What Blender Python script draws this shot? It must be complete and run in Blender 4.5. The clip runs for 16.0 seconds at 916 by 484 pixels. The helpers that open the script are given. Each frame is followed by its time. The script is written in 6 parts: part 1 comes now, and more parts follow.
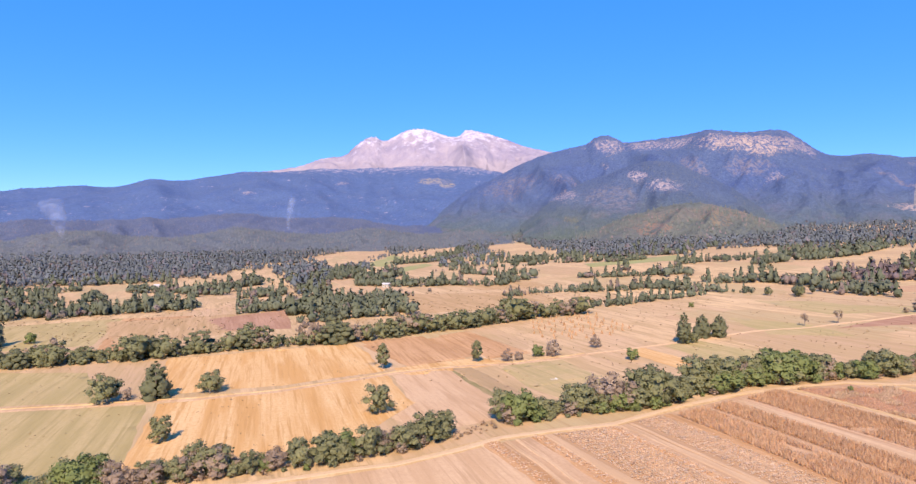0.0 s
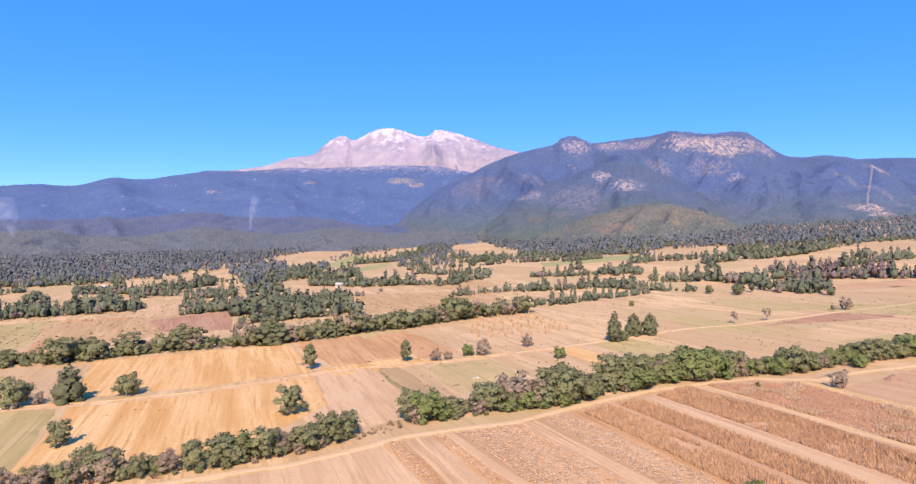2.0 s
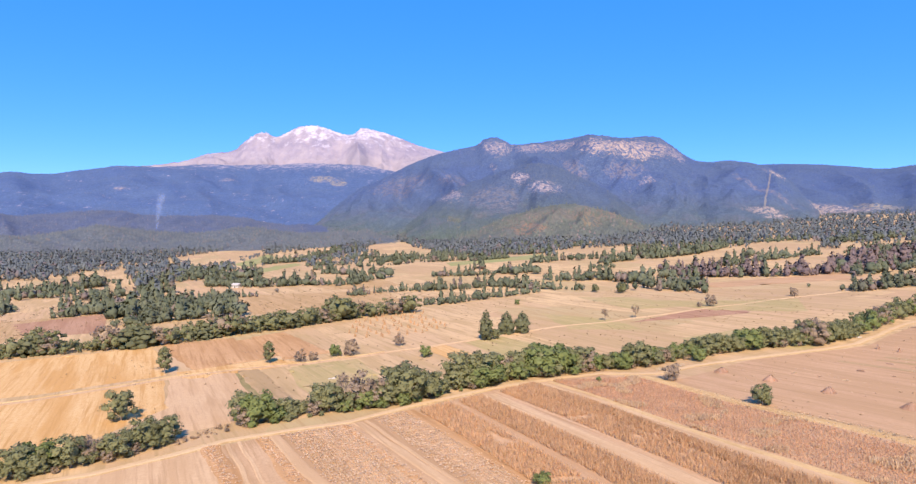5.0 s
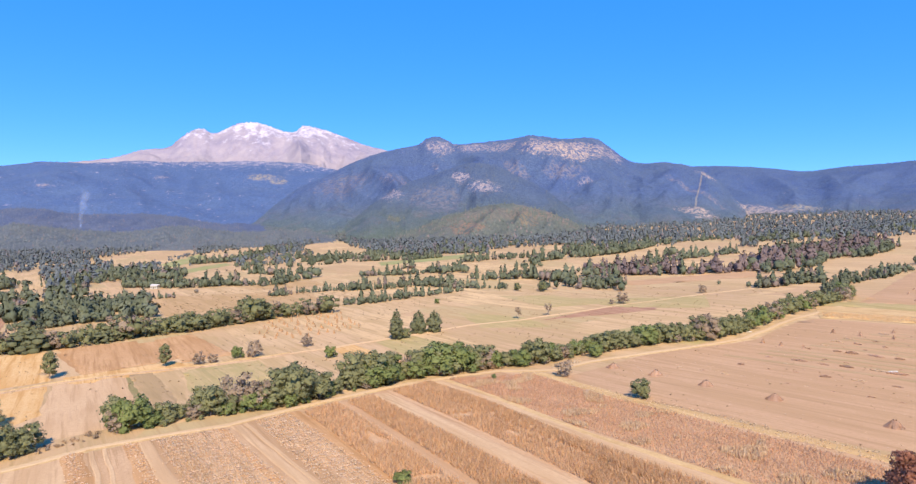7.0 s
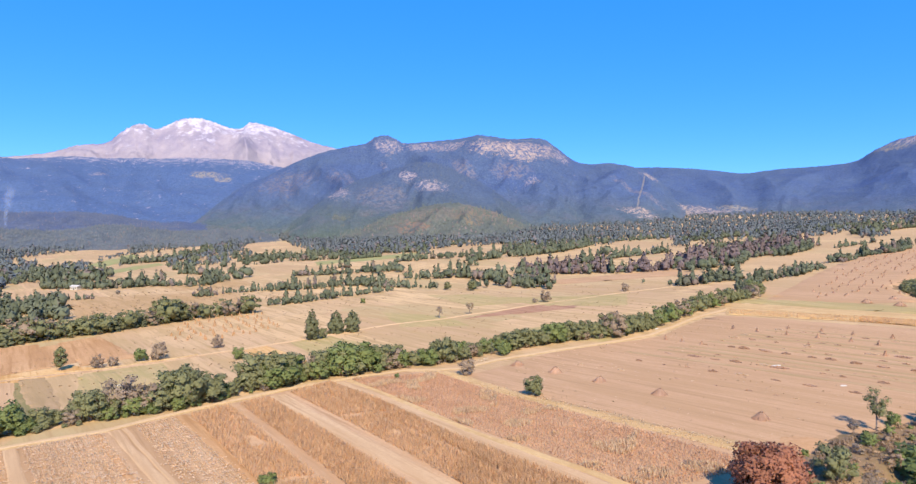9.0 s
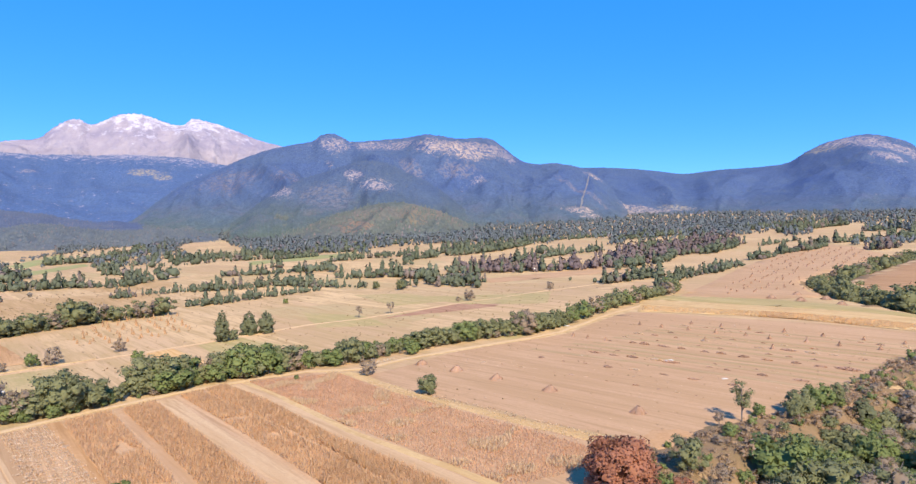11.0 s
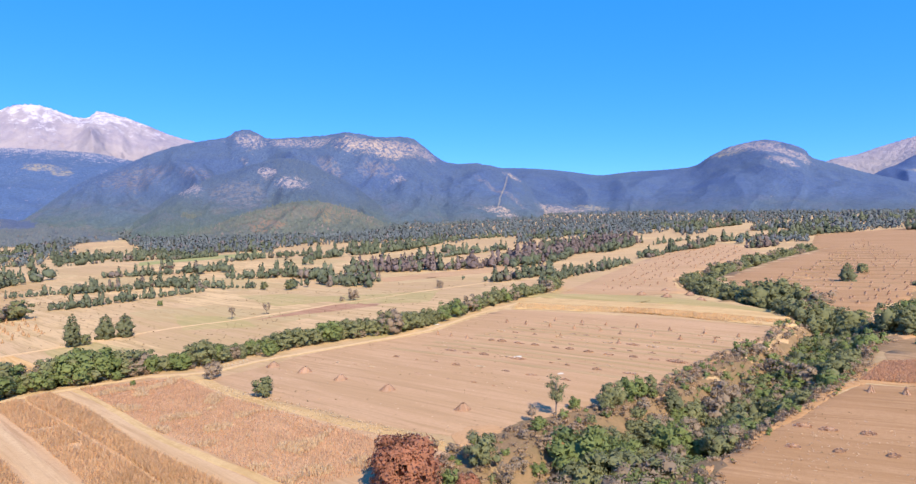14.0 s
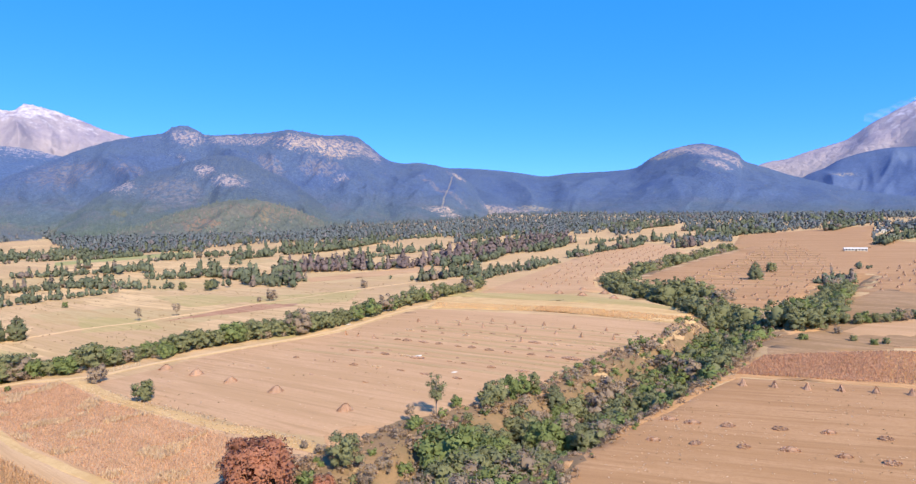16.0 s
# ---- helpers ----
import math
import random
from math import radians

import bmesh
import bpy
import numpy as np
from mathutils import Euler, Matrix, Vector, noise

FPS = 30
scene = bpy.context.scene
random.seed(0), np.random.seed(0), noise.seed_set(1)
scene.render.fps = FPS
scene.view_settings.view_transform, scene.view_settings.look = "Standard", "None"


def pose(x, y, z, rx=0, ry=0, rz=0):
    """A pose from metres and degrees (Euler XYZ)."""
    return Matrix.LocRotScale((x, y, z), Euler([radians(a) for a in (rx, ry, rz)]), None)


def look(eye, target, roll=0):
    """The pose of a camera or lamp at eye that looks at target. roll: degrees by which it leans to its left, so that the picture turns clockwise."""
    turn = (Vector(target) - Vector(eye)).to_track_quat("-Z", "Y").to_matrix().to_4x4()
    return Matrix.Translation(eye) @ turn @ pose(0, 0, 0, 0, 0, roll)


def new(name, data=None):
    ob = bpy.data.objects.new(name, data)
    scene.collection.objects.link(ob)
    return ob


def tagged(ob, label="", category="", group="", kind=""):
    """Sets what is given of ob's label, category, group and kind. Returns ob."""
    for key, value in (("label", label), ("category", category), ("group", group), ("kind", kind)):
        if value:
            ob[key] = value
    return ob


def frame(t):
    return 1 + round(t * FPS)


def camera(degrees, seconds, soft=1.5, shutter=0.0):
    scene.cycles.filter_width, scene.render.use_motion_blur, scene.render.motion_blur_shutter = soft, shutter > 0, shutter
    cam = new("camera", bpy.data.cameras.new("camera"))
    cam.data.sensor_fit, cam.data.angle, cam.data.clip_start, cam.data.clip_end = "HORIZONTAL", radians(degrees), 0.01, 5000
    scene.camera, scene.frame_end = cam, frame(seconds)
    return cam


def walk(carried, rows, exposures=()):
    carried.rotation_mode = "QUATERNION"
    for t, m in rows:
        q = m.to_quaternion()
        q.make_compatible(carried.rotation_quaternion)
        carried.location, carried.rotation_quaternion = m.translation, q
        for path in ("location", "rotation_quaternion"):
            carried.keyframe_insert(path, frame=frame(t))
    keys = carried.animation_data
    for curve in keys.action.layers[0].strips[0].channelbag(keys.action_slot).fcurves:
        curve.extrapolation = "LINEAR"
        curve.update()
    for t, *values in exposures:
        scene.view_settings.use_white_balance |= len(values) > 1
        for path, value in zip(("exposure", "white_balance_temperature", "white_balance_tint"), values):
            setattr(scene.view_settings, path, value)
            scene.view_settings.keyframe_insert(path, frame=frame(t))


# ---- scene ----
cam = camera(71.68, 16.0, soft=1.35)
PATH = [
    (0, (0.00, -0.00, 60.00), (0.00, 100.00, 60.24), 0.09),
    (0.5, (4.59, -0.20, 59.97), (5.64, 99.80, 60.20), 0.06),
    (1, (9.15, -0.33, 59.93), (11.31, 99.65, 60.16), 0.04),
    (1.5, (13.76, -0.50, 59.99), (17.03, 99.45, 60.18), 0.04),
    (2, (18.46, -0.57, 59.96), (22.79, 99.34, 60.17), 0.04),
    (2.5, (22.99, -0.70, 59.90), (28.45, 99.15, 60.12), 0.08),
    (3, (27.44, -0.84, 59.96), (34.33, 98.92, 60.14), 0.16),
    (3.5, (31.92, -1.18, 59.97), (40.89, 98.42, 60.16), 0.20),
    (4, (36.29, -1.68, 59.96), (47.40, 97.70, 60.18), 0.18),
    (4.5, (40.59, -2.45, 60.02), (53.81, 96.67, 60.19), 0.22),
    (5, (44.92, -3.40, 59.96), (60.29, 95.41, 60.14), 0.17),
    (7.5, (66.26, -7.69, 59.89), (91.68, 89.02, 59.95), 0.13),
    (8, (70.52, -8.88, 59.85), (97.65, 87.37, 59.88), 0.14),
    (8.5, (74.51, -10.03, 59.86), (103.44, 85.69, 59.88), 0.14),
    (9, (78.52, -11.21, 59.92), (109.25, 83.95, 59.93), 0.14),
    (11.5, (99.58, -17.80, 59.68), (139.10, 74.06, 59.57), -0.05),
    (12, (103.78, -19.37, 59.62), (145.02, 71.73, 59.50), -0.06),
    (12.5, (107.66, -21.05, 59.60), (150.68, 69.23, 59.43), -0.08),
    (13, (111.63, -22.73, 59.52), (156.37, 66.70, 59.34), -0.09),
    (13.5, (115.50, -24.53, 59.49), (161.93, 64.04, 59.31), -0.09),
    (14, (119.39, -26.29, 59.47), (167.52, 61.36, 59.27), -0.08),
    (14.5, (123.22, -28.11, 59.34), (173.10, 58.57, 59.15), -0.03),
    (15, (126.94, -30.00, 59.28), (178.55, 55.65, 59.08), -0.03),
    (15.5, (130.64, -31.96, 59.22), (183.94, 52.65, 58.99), -0.00),
    (16, (134.32, -34.10, 59.07), (189.28, 49.44, 58.86), 0.02),
]
walk(cam, [(t, look(eye, target, roll)) for t, eye, target, roll in PATH], [(0, 0.8, 6550, 21), (4, 0.8, 6550, 18), (8, 0.77, 6320, 10), (16, 0.84, 6210, 8)])

# ---- light ----
SUN_AZ, SUN_EL = 186.0, 42.0      # compass direction of the sun from +y clockwise, and its height
world = bpy.data.worlds.new("clear_sky")
scene.world = world
world.use_nodes = True
wn = world.node_tree
wn.nodes.clear()
sky = wn.nodes.new("ShaderNodeTexSky")
sky.sky_type, sky.sun_disc = "NISHITA", False
sky.sun_elevation, sky.sun_rotation = radians(SUN_EL), radians(SUN_AZ)
sky.altitude, sky.air_density, sky.dust_density, sky.ozone_density = 2500, 1.0, 0.3, 5.0
tone = wn.nodes.new("ShaderNodeHueSaturation")
tone.inputs["Saturation"].default_value = 1.2
tone.inputs["Hue"].default_value = 0.507
even = wn.nodes.new("ShaderNodeMix")          # evens out the bright band at the horizon
even.data_type = "RGBA"
even.inputs[0].default_value = 0.55
even.inputs[7].default_value = (0.06, 1.38, 5.5, 1)
bg = wn.nodes.new("ShaderNodeBackground")
bg.inputs["Strength"].default_value = 0.15
wn.links.new(tone.outputs[0], even.inputs[6])
wout = wn.nodes.new("ShaderNodeOutputWorld")
wn.links.new(sky.outputs[0], tone.inputs["Color"])
wn.links.new(even.outputs[2], bg.inputs["Color"])
wn.links.new(bg.outputs[0], wout.inputs[0])
sun = new("sun", bpy.data.lights.new("sun", "SUN"))
sun.data.energy, sun.data.angle, sun.data.color = 4.2, radians(0.53), (1.0, 0.855, 0.68)
_a, _e = radians(SUN_AZ), radians(SUN_EL)
sun.matrix_world = look((math.sin(_a) * math.cos(_e) * 500, math.cos(_a) * math.cos(_e) * 500, math.sin(_e) * 500 + 300), (0, 0, 300))
scene.view_settings.exposure = 0.8


# ---- materials ----
def material(name, rough=0.9):
    m = bpy.data.materials.new(name)
    m.use_nodes = True
    b = m.node_tree.nodes["Principled BSDF"]
    b.inputs["Roughness"].default_value = rough
    b.inputs["Specular IOR Level"].default_value = 0.15
    return m, m.node_tree, b


def coords(nt, scale=(1, 1, 1), turn=0.0, source="Object"):
    """Coordinates turned by an angle, and then scaled."""
    c = nt.nodes.new("ShaderNodeTexCoord")
    vec = c.outputs[source]
    if turn:
        rot = nt.nodes.new("ShaderNodeMapping")
        rot.inputs["Rotation"].default_value = (0, 0, radians(turn))
        nt.links.new(vec, rot.inputs[0])
        vec = rot.outputs[0]
    mp = nt.nodes.new("ShaderNodeMapping")
    mp.inputs["Scale"].default_value = scale
    nt.links.new(vec, mp.inputs[0])
    return mp.outputs[0]


def noise_tex(nt, vec, scale, detail=4.0, rough=0.55):
    n = nt.nodes.new("ShaderNodeTexNoise")
    n.inputs["Scale"].default_value, n.inputs["Detail"].default_value, n.inputs["Roughness"].default_value = scale, detail, rough
    nt.links.new(vec, n.inputs["Vector"])
    return n.outputs["Fac"]


def ramp(nt, fac, stops):
    r = nt.nodes.new("ShaderNodeValToRGB")
    e = r.color_ramp.elements
    while len(e) < len(stops):
        e.new(0.5)
    for el, (p, c) in zip(e, stops):
        el.position, el.color = p, (*c, 1) if len(c) == 3 else c
    nt.links.new(fac, r.inputs[0])
    return r.outputs[0]


def mix(nt, fac, a, b, mode="MIX"):
    n = nt.nodes.new("ShaderNodeMix")
    n.data_type, n.blend_type = "RGBA", mode
    for sock, v in ((n.inputs[0], fac), (n.inputs[6], a), (n.inputs[7], b)):
        if isinstance(v, (int, float)):
            sock.default_value = v
        elif isinstance(v, tuple):
            sock.default_value = (*v, 1)
        else:
            nt.links.new(v, sock)
    return n.outputs[2]


def bump(nt, b, height, strength=0.5, distance=0.3):
    n = nt.nodes.new("ShaderNodeBump")
    n.inputs["Strength"].default_value, n.inputs["Distance"].default_value = strength, distance
    nt.links.new(height, n.inputs["Height"])
    nt.links.new(n.outputs[0], b.inputs["Normal"])


def math_node(nt, op, a, b=0.0):
    n = nt.nodes.new("ShaderNodeMath")
    n.operation = op
    for sock, v in zip(n.inputs, (a, b)):
        if isinstance(v, (int, float)):
            sock.default_value = v
        else:
            nt.links.new(v, sock)
    return n.outputs[0]


def soil(name, dark, light, patch, turn=0.0, furrow=0.0, every=1.6, patch_at=0.62, parcels=()):
    """Dry field soil: two tones in large drifts, specks and straw, and furrows that run at the angle turn."""
    m, nt, b = material(name, 0.95)
    v = coords(nt)
    big = noise_tex(nt, v, 0.018, 5, 0.6)
    fine = noise_tex(nt, v, 0.9, 5, 0.7)
    col = mix(nt, ramp(nt, big, [(0.35, (0, 0, 0)), (0.68, (1, 1, 1))]), dark, light)
    col = mix(nt, ramp(nt, fine, [(0.42, (0, 0, 0)), (0.72, (0.75, 0.75, 0.75))]), col, patch)
    if parcels:                                   # the land is shared out in long plots, each of its own tone
        cell = nt.nodes.new("ShaderNodeTexVoronoi")
        cell.distance, cell.inputs["Scale"].default_value, cell.inputs["Randomness"].default_value = "CHEBYCHEV", 1.0, 0.8
        nt.links.new(coords(nt, (0.021, 0.0105, 0), turn), cell.inputs["Vector"])
        part_of = nt.nodes.new("ShaderNodeSeparateColor")
        nt.links.new(cell.outputs["Color"], part_of.inputs[0])
        col = mix(nt, 0.8, col, ramp(nt, part_of.outputs[0], parcels))
    mid = noise_tex(nt, v, 0.09, 6, 0.7)
    col = mix(nt, ramp(nt, mid, [(patch_at, (0, 0, 0)), (patch_at + 0.12, (0.75, 0.75, 0.75))]), col, patch)
    height = fine
    if furrow:
        w = nt.nodes.new("ShaderNodeTexWave")
        w.inputs["Scale"].default_value, w.inputs["Distortion"].default_value = 1.0, 2.2
        w.inputs["Detail"].default_value, w.inputs["Detail Scale"].default_value = 3.0, 0.25
        nt.links.new(coords(nt, (0.314 / every,) * 3, turn), w.inputs["Vector"])
        broad = noise_tex(nt, coords(nt, (0.13, 0.006, 1), turn), 1.0, 4, 0.65)
        col = mix(nt, ramp(nt, broad, [(0.46, (0, 0, 0)), (0.60, (0.85, 0.85, 0.85))]), col, patch)
        lines = noise_tex(nt, coords(nt, (0.62, 0.022, 1), turn), 1.0, 4, 0.7)
        col = mix(nt, ramp(nt, lines, [(0.50, (0, 0, 0)), (0.64, (0.9, 0.9, 0.9))]), col, tuple(0.9 * c for c in patch))
        worn = math_node(nt, "MULTIPLY", w.outputs["Fac"], ramp(nt, noise_tex(nt, v, 0.05, 4, 0.6), [(0.4, (0.1, 0.1, 0.1)), (0.65, (1, 1, 1))]))
        col = mix(nt, math_node(nt, "MULTIPLY", worn, furrow), col, patch)
        height = math_node(nt, "ADD", math_node(nt, "MULTIPLY", worn, 0.4), fine)
    speck = noise_tex(nt, v, 2.6, 3, 0.8)
    col = mix(nt, ramp(nt, speck, [(0.60, (0, 0, 0)), (0.70, (0.5, 0.5, 0.5))]), col, tuple(0.55 * c for c in patch))
    col = mix(nt, 1.0, col, (1.0, 0.995, 0.90), "MULTIPLY")
    nt.links.new(col, b.inputs["Base Color"])
    bump(nt, b, height, 0.5, 0.15)
    return m


def foliage(name, dark, light, rough=0.75, through_leaf=0.42):
    """Leaves whose tone changes from plant to plant, from branch to branch and from leaf to leaf; some light shines through."""
    m, nt, b = material(name, rough)
    info = nt.nodes.new("ShaderNodeObjectInfo")
    geo = nt.nodes.new("ShaderNodeNewGeometry")
    clump = nt.nodes.new("ShaderNodeTexVoronoi")
    clump.inputs["Scale"].default_value = 0.17
    v = coords(nt)
    nt.links.new(v, clump.inputs["Vector"])
    tone_of = nt.nodes.new("ShaderNodeSeparateColor")
    nt.links.new(clump.outputs["Color"], tone_of.inputs[0])
    t = math_node(nt, "ADD", math_node(nt, "MULTIPLY", info.outputs["Random"], 0.38), math_node(nt, "MULTIPLY", geo.outputs["Random Per Island"], 0.30))
    t = math_node(nt, "ADD", t, math_node(nt, "MULTIPLY", tone_of.outputs[0], 0.32))
    col = mix(nt, t, dark, light)
    col = mix(nt, ramp(nt, noise_tex(nt, v, 0.55, 3), [(0.42, (0, 0, 0)), (0.68, (0.45, 0.45, 0.45))]), col, tuple(0.82 * c for c in dark))
    nt.links.new(col, b.inputs["Base Color"])
    thin = nt.nodes.new("ShaderNodeBsdfTranslucent")
    nt.links.new(col, thin.inputs["Color"])
    both = nt.nodes.new("ShaderNodeMixShader")
    both.inputs[0].default_value = through_leaf
    nt.links.new(b.outputs[0], both.inputs[1])
    nt.links.new(thin.outputs[0], both.inputs[2])
    nt.links.new(both.outputs[0], nt.nodes["Material Output"].inputs["Surface"])
    return m


M_GROUND = soil("dry_ground", (0.490, 0.318, 0.168), (0.575, 0.390, 0.222), (0.420, 0.280, 0.136), -20, 0.15, 5.0, 0.58, [(0.1, (0.450, 0.290, 0.158)), (0.3, (0.545, 0.360, 0.198)), (0.5, (0.625, 0.425, 0.225)), (0.68, (0.490, 0.305, 0.176)), (0.8, (0.560, 0.385, 0.215)), (0.92, (0.430, 0.318, 0.160))])
M_BARE = soil("bare_field_soil", (0.540, 0.350, 0.198), (0.600, 0.405, 0.236), (0.475, 0.295, 0.155), -18, 0.2, 2.0, 0.68)
M_PILE = soil("raked_field_soil", (0.468, 0.282, 0.158), (0.522, 0.328, 0.190), (0.414, 0.250, 0.130), -22, 0.3, 4.8, 0.62)
M_BAND = soil("weedy_row_soil", (0.420, 0.272, 0.148), (0.475, 0.316, 0.176), (0.360, 0.240, 0.116), -22, 0.2, 1.2, 0.52)
M_ORANGE = soil("orange_earth", (0.470, 0.265, 0.130), (0.540, 0.330, 0.175), (0.400, 0.215, 0.095), 0, 0, 1, 0.55)
M_GOLD = soil("gold_stubble", (0.600, 0.375, 0.170), (0.660, 0.440, 0.218), (0.510, 0.275, 0.092), -17, 0.45, 2.6, 0.68)
M_STUB = soil("corn_stubble", (0.490, 0.308, 0.172), (0.560, 0.365, 0.213), (0.395, 0.235, 0.118), -18, 0.35, 2.2, 0.60)
M_TAN = soil("tan_field", (0.460, 0.289, 0.144), (0.520, 0.338, 0.180), (0.380, 0.241, 0.108), -20, 0.25, 6.0)
M_BROWN = soil("brown_weedy_field", (0.480, 0.272, 0.130), (0.560, 0.340, 0.172), (0.400, 0.215, 0.092), -17, 0.3, 3.0, 0.55)
M_WEEDS = soil("trampled_brown_weeds", (0.330, 0.200, 0.112), (0.400, 0.252, 0.142), (0.260, 0.158, 0.078), -17, 0.2, 1.2, 0.52)
M_PINK = soil("reddish_ploughed_soil", (0.400, 0.227, 0.135), (0.460, 0.275, 0.171), (0.330, 0.174, 0.099), -20, 0.25, 3.0)
M_OLIVE = soil("olive_grass_field", (0.415, 0.300, 0.136), (0.465, 0.345, 0.165), (0.345, 0.262, 0.107), -17, 0.15, 4.0)
M_MEADOW = soil("yellow_green_meadow", (0.455, 0.312, 0.150), (0.510, 0.360, 0.185), (0.370, 0.285, 0.120), -20, 0.1, 4.0, 0.50)
M_GREEN = soil("green_crop", (0.230, 0.261, 0.090), (0.280, 0.309, 0.113), (0.350, 0.289, 0.126), -20, 0.2, 4.0, 0.7)
M_WEEDY = soil("weedy_strip", (0.360, 0.241, 0.117), (0.420, 0.280, 0.144), (0.220, 0.183, 0.072), -20, 0.2, 2.0, 0.48)
M_STRAW = soil("dry_yellow_grass", (0.565, 0.375, 0.180), (0.625, 0.430, 0.222), (0.470, 0.295, 0.128), -18, 0.1, 2.0, 0.5)
M_TRACK = soil("dusty_track", (0.550, 0.370, 0.208), (0.600, 0.416, 0.242), (0.480, 0.312, 0.160))
M_PILER = soil("raked_brown_soil", (0.392, 0.222, 0.112), (0.455, 0.272, 0.143), (0.335, 0.184, 0.086), -36, 0.2, 4.8, 0.60)
M_GULLY = soil("ravine_earth", (0.230, 0.145, 0.078), (0.305, 0.195, 0.106), (0.180, 0.124, 0.062), 0, 0, 1, 0.48)
M_OAK = foliage("oak_leaves", (0.215, 0.220, 0.100), (0.350, 0.340, 0.160))
M_LIME = foliage("bright_green_leaves", (0.195, 0.235, 0.075), (0.295, 0.325, 0.118))
M_GREY = foliage("grey_leafless_twigs", (0.330, 0.245, 0.160), (0.480, 0.368, 0.250))
M_PINE = foliage("pine_needles", (0.165, 0.174, 0.086), (0.250, 0.248, 0.126))
M_RED = foliage("rust_red_leaves", (0.370, 0.160, 0.088), (0.580, 0.280, 0.160))
M_SCRUB = foliage("dry_scrub", (0.320, 0.215, 0.125), (0.560, 0.390, 0.240))
M_CORN = foliage("dry_corn_leaves", (0.540, 0.325, 0.155), (0.750, 0.500, 0.272))
M_WEED = foliage("dry_reddish_weeds", (0.560, 0.335, 0.188), (0.770, 0.505, 0.300))
M_RUST = foliage("rust_brown_tall_weeds", (0.510, 0.290, 0.155), (0.700, 0.425, 0.245))
M_YELLOW = foliage("dry_yellow_blades", (0.620, 0.435, 0.240), (0.760, 0.560, 0.335))
M_GOLDSTALK = foliage("golden_dry_stalks", (0.680, 0.440, 0.205), (0.860, 0.610, 0.320))
M_HAY = foliage("cut_corn_stalks", (0.390, 0.240, 0.142), (0.630, 0.410, 0.258))
M_STOOK = foliage("stacked_corn_stalks", (0.470, 0.285, 0.170), (0.700, 0.460, 0.290))
M_PALE = foliage("pale_straw", (0.640, 0.455, 0.270), (0.780, 0.590, 0.380))
M_LIMEPOWDER = soil("white_lime_powder", (0.62, 0.56, 0.48), (0.70, 0.65, 0.58), (0.52, 0.42, 0.31))
M_CORNLAND = soil("corn_ground", (0.50, 0.315, 0.178), (0.56, 0.365, 0.215), (0.43, 0.255, 0.135), -18, 0.3, 1.5, 0.6)
M_BARK, _nt, _b = material("bark", 0.9)
_nt.links.new(mix(_nt, noise_tex(_nt, coords(_nt, (4, 4, 1)), 2.0, 5), (0.20, 0.158, 0.122), (0.32, 0.262, 0.205)), _b.inputs["Base Color"])
FIELD_MATS = {"brown": M_BROWN, "weedy": M_WEEDY, "meadow": M_MEADOW, "pink": M_PINK, "olive": M_OLIVE, "tan": M_TAN, "gold": M_GOLD,
              "green": M_GREEN, "bare": M_BARE, "pile": M_PILE, "piler": M_PILER, "stubble": M_STUB, "straw": M_STRAW, "track": M_TRACK}


# ---- the lie of the land ----
def softplus(v, s):
    v /= s
    return s * (v if v > 30 else math.log1p(math.exp(v)))


def bulge(x, y, cx, cy, r):
    return math.exp(-((x - cx) ** 2 + (y - cy) ** 2) / r ** 2)


def plain(x, y):
    """Height of the sloping plain, which rises towards the mountains."""
    xe = x if x > -200 else -200 + (x + 200) * 0.25
    xe = xe if xe < 1500 else 1500 + (xe - 1500) * 0.3
    z = 3.5 + 0.0512 * xe + 0.0252 * y + 0.005 * softplus(y - 500, 120) + 0.019 * softplus(math.hypot(x, y) - 1100, 150)
    z += -3.2 * bulge(x, y, 120, 250, 110) + 2.2 * bulge(x, y, 40, 160, 70)
    z += 5.0 * bulge(x, y, 160, 720, 160) - 4.0 * bulge(x, y, 310, 450, 120)
    return z


RAVINES = [  # course of each gully: width, depth, points
    (14.5, 7.0, [(-700, -900), (-200, -330), (30, -90), (90, -30), (140, 30), (184, 65), (205, 69), (224, 73), (250, 80), (284, 88), (325, 102), (363, 116)]),
    (12, 4.5, [(363, 116), (390, 140), (405, 175), (418, 222), (456, 266), (526, 294), (630, 334), (742, 366)]),
    (9, 3.5, [(363, 116), (395, 108), (424, 118), (493, 140), (570, 165)]),
]


def to_line(x, y, pts):
    best = 1e9
    for (ax, ay), (bx, by) in zip(pts, pts[1:]):
        dx, dy = bx - ax, by - ay
        t = max(0.0, min(1.0, ((x - ax) * dx + (y - ay) * dy) / (dx * dx + dy * dy)))
        best = min(best, math.hypot(x - ax - t * dx, y - ay - t * dy))
    return best


def gully(x, y):
    if not (x < 800 and y < 420 and x - y > 40):
        return 0.0
    dip = 0.0
    for width, depth, pts in RAVINES:
        d = to_line(x, y, pts) + 2.5 * noise.noise((x * 0.08, y * 0.08, 3))
        if d < width:
            k = d / width
            dip = max(dip, depth * (1 - k ** 4) ** 1.5)
    return dip


def land(x, y):
    return plain(x, y) - gully(x, y) + 0.35 * noise.noise((x * 0.02, y * 0.02, 0)) * (1 if abs(x) < 900 and y < 900 else 2)


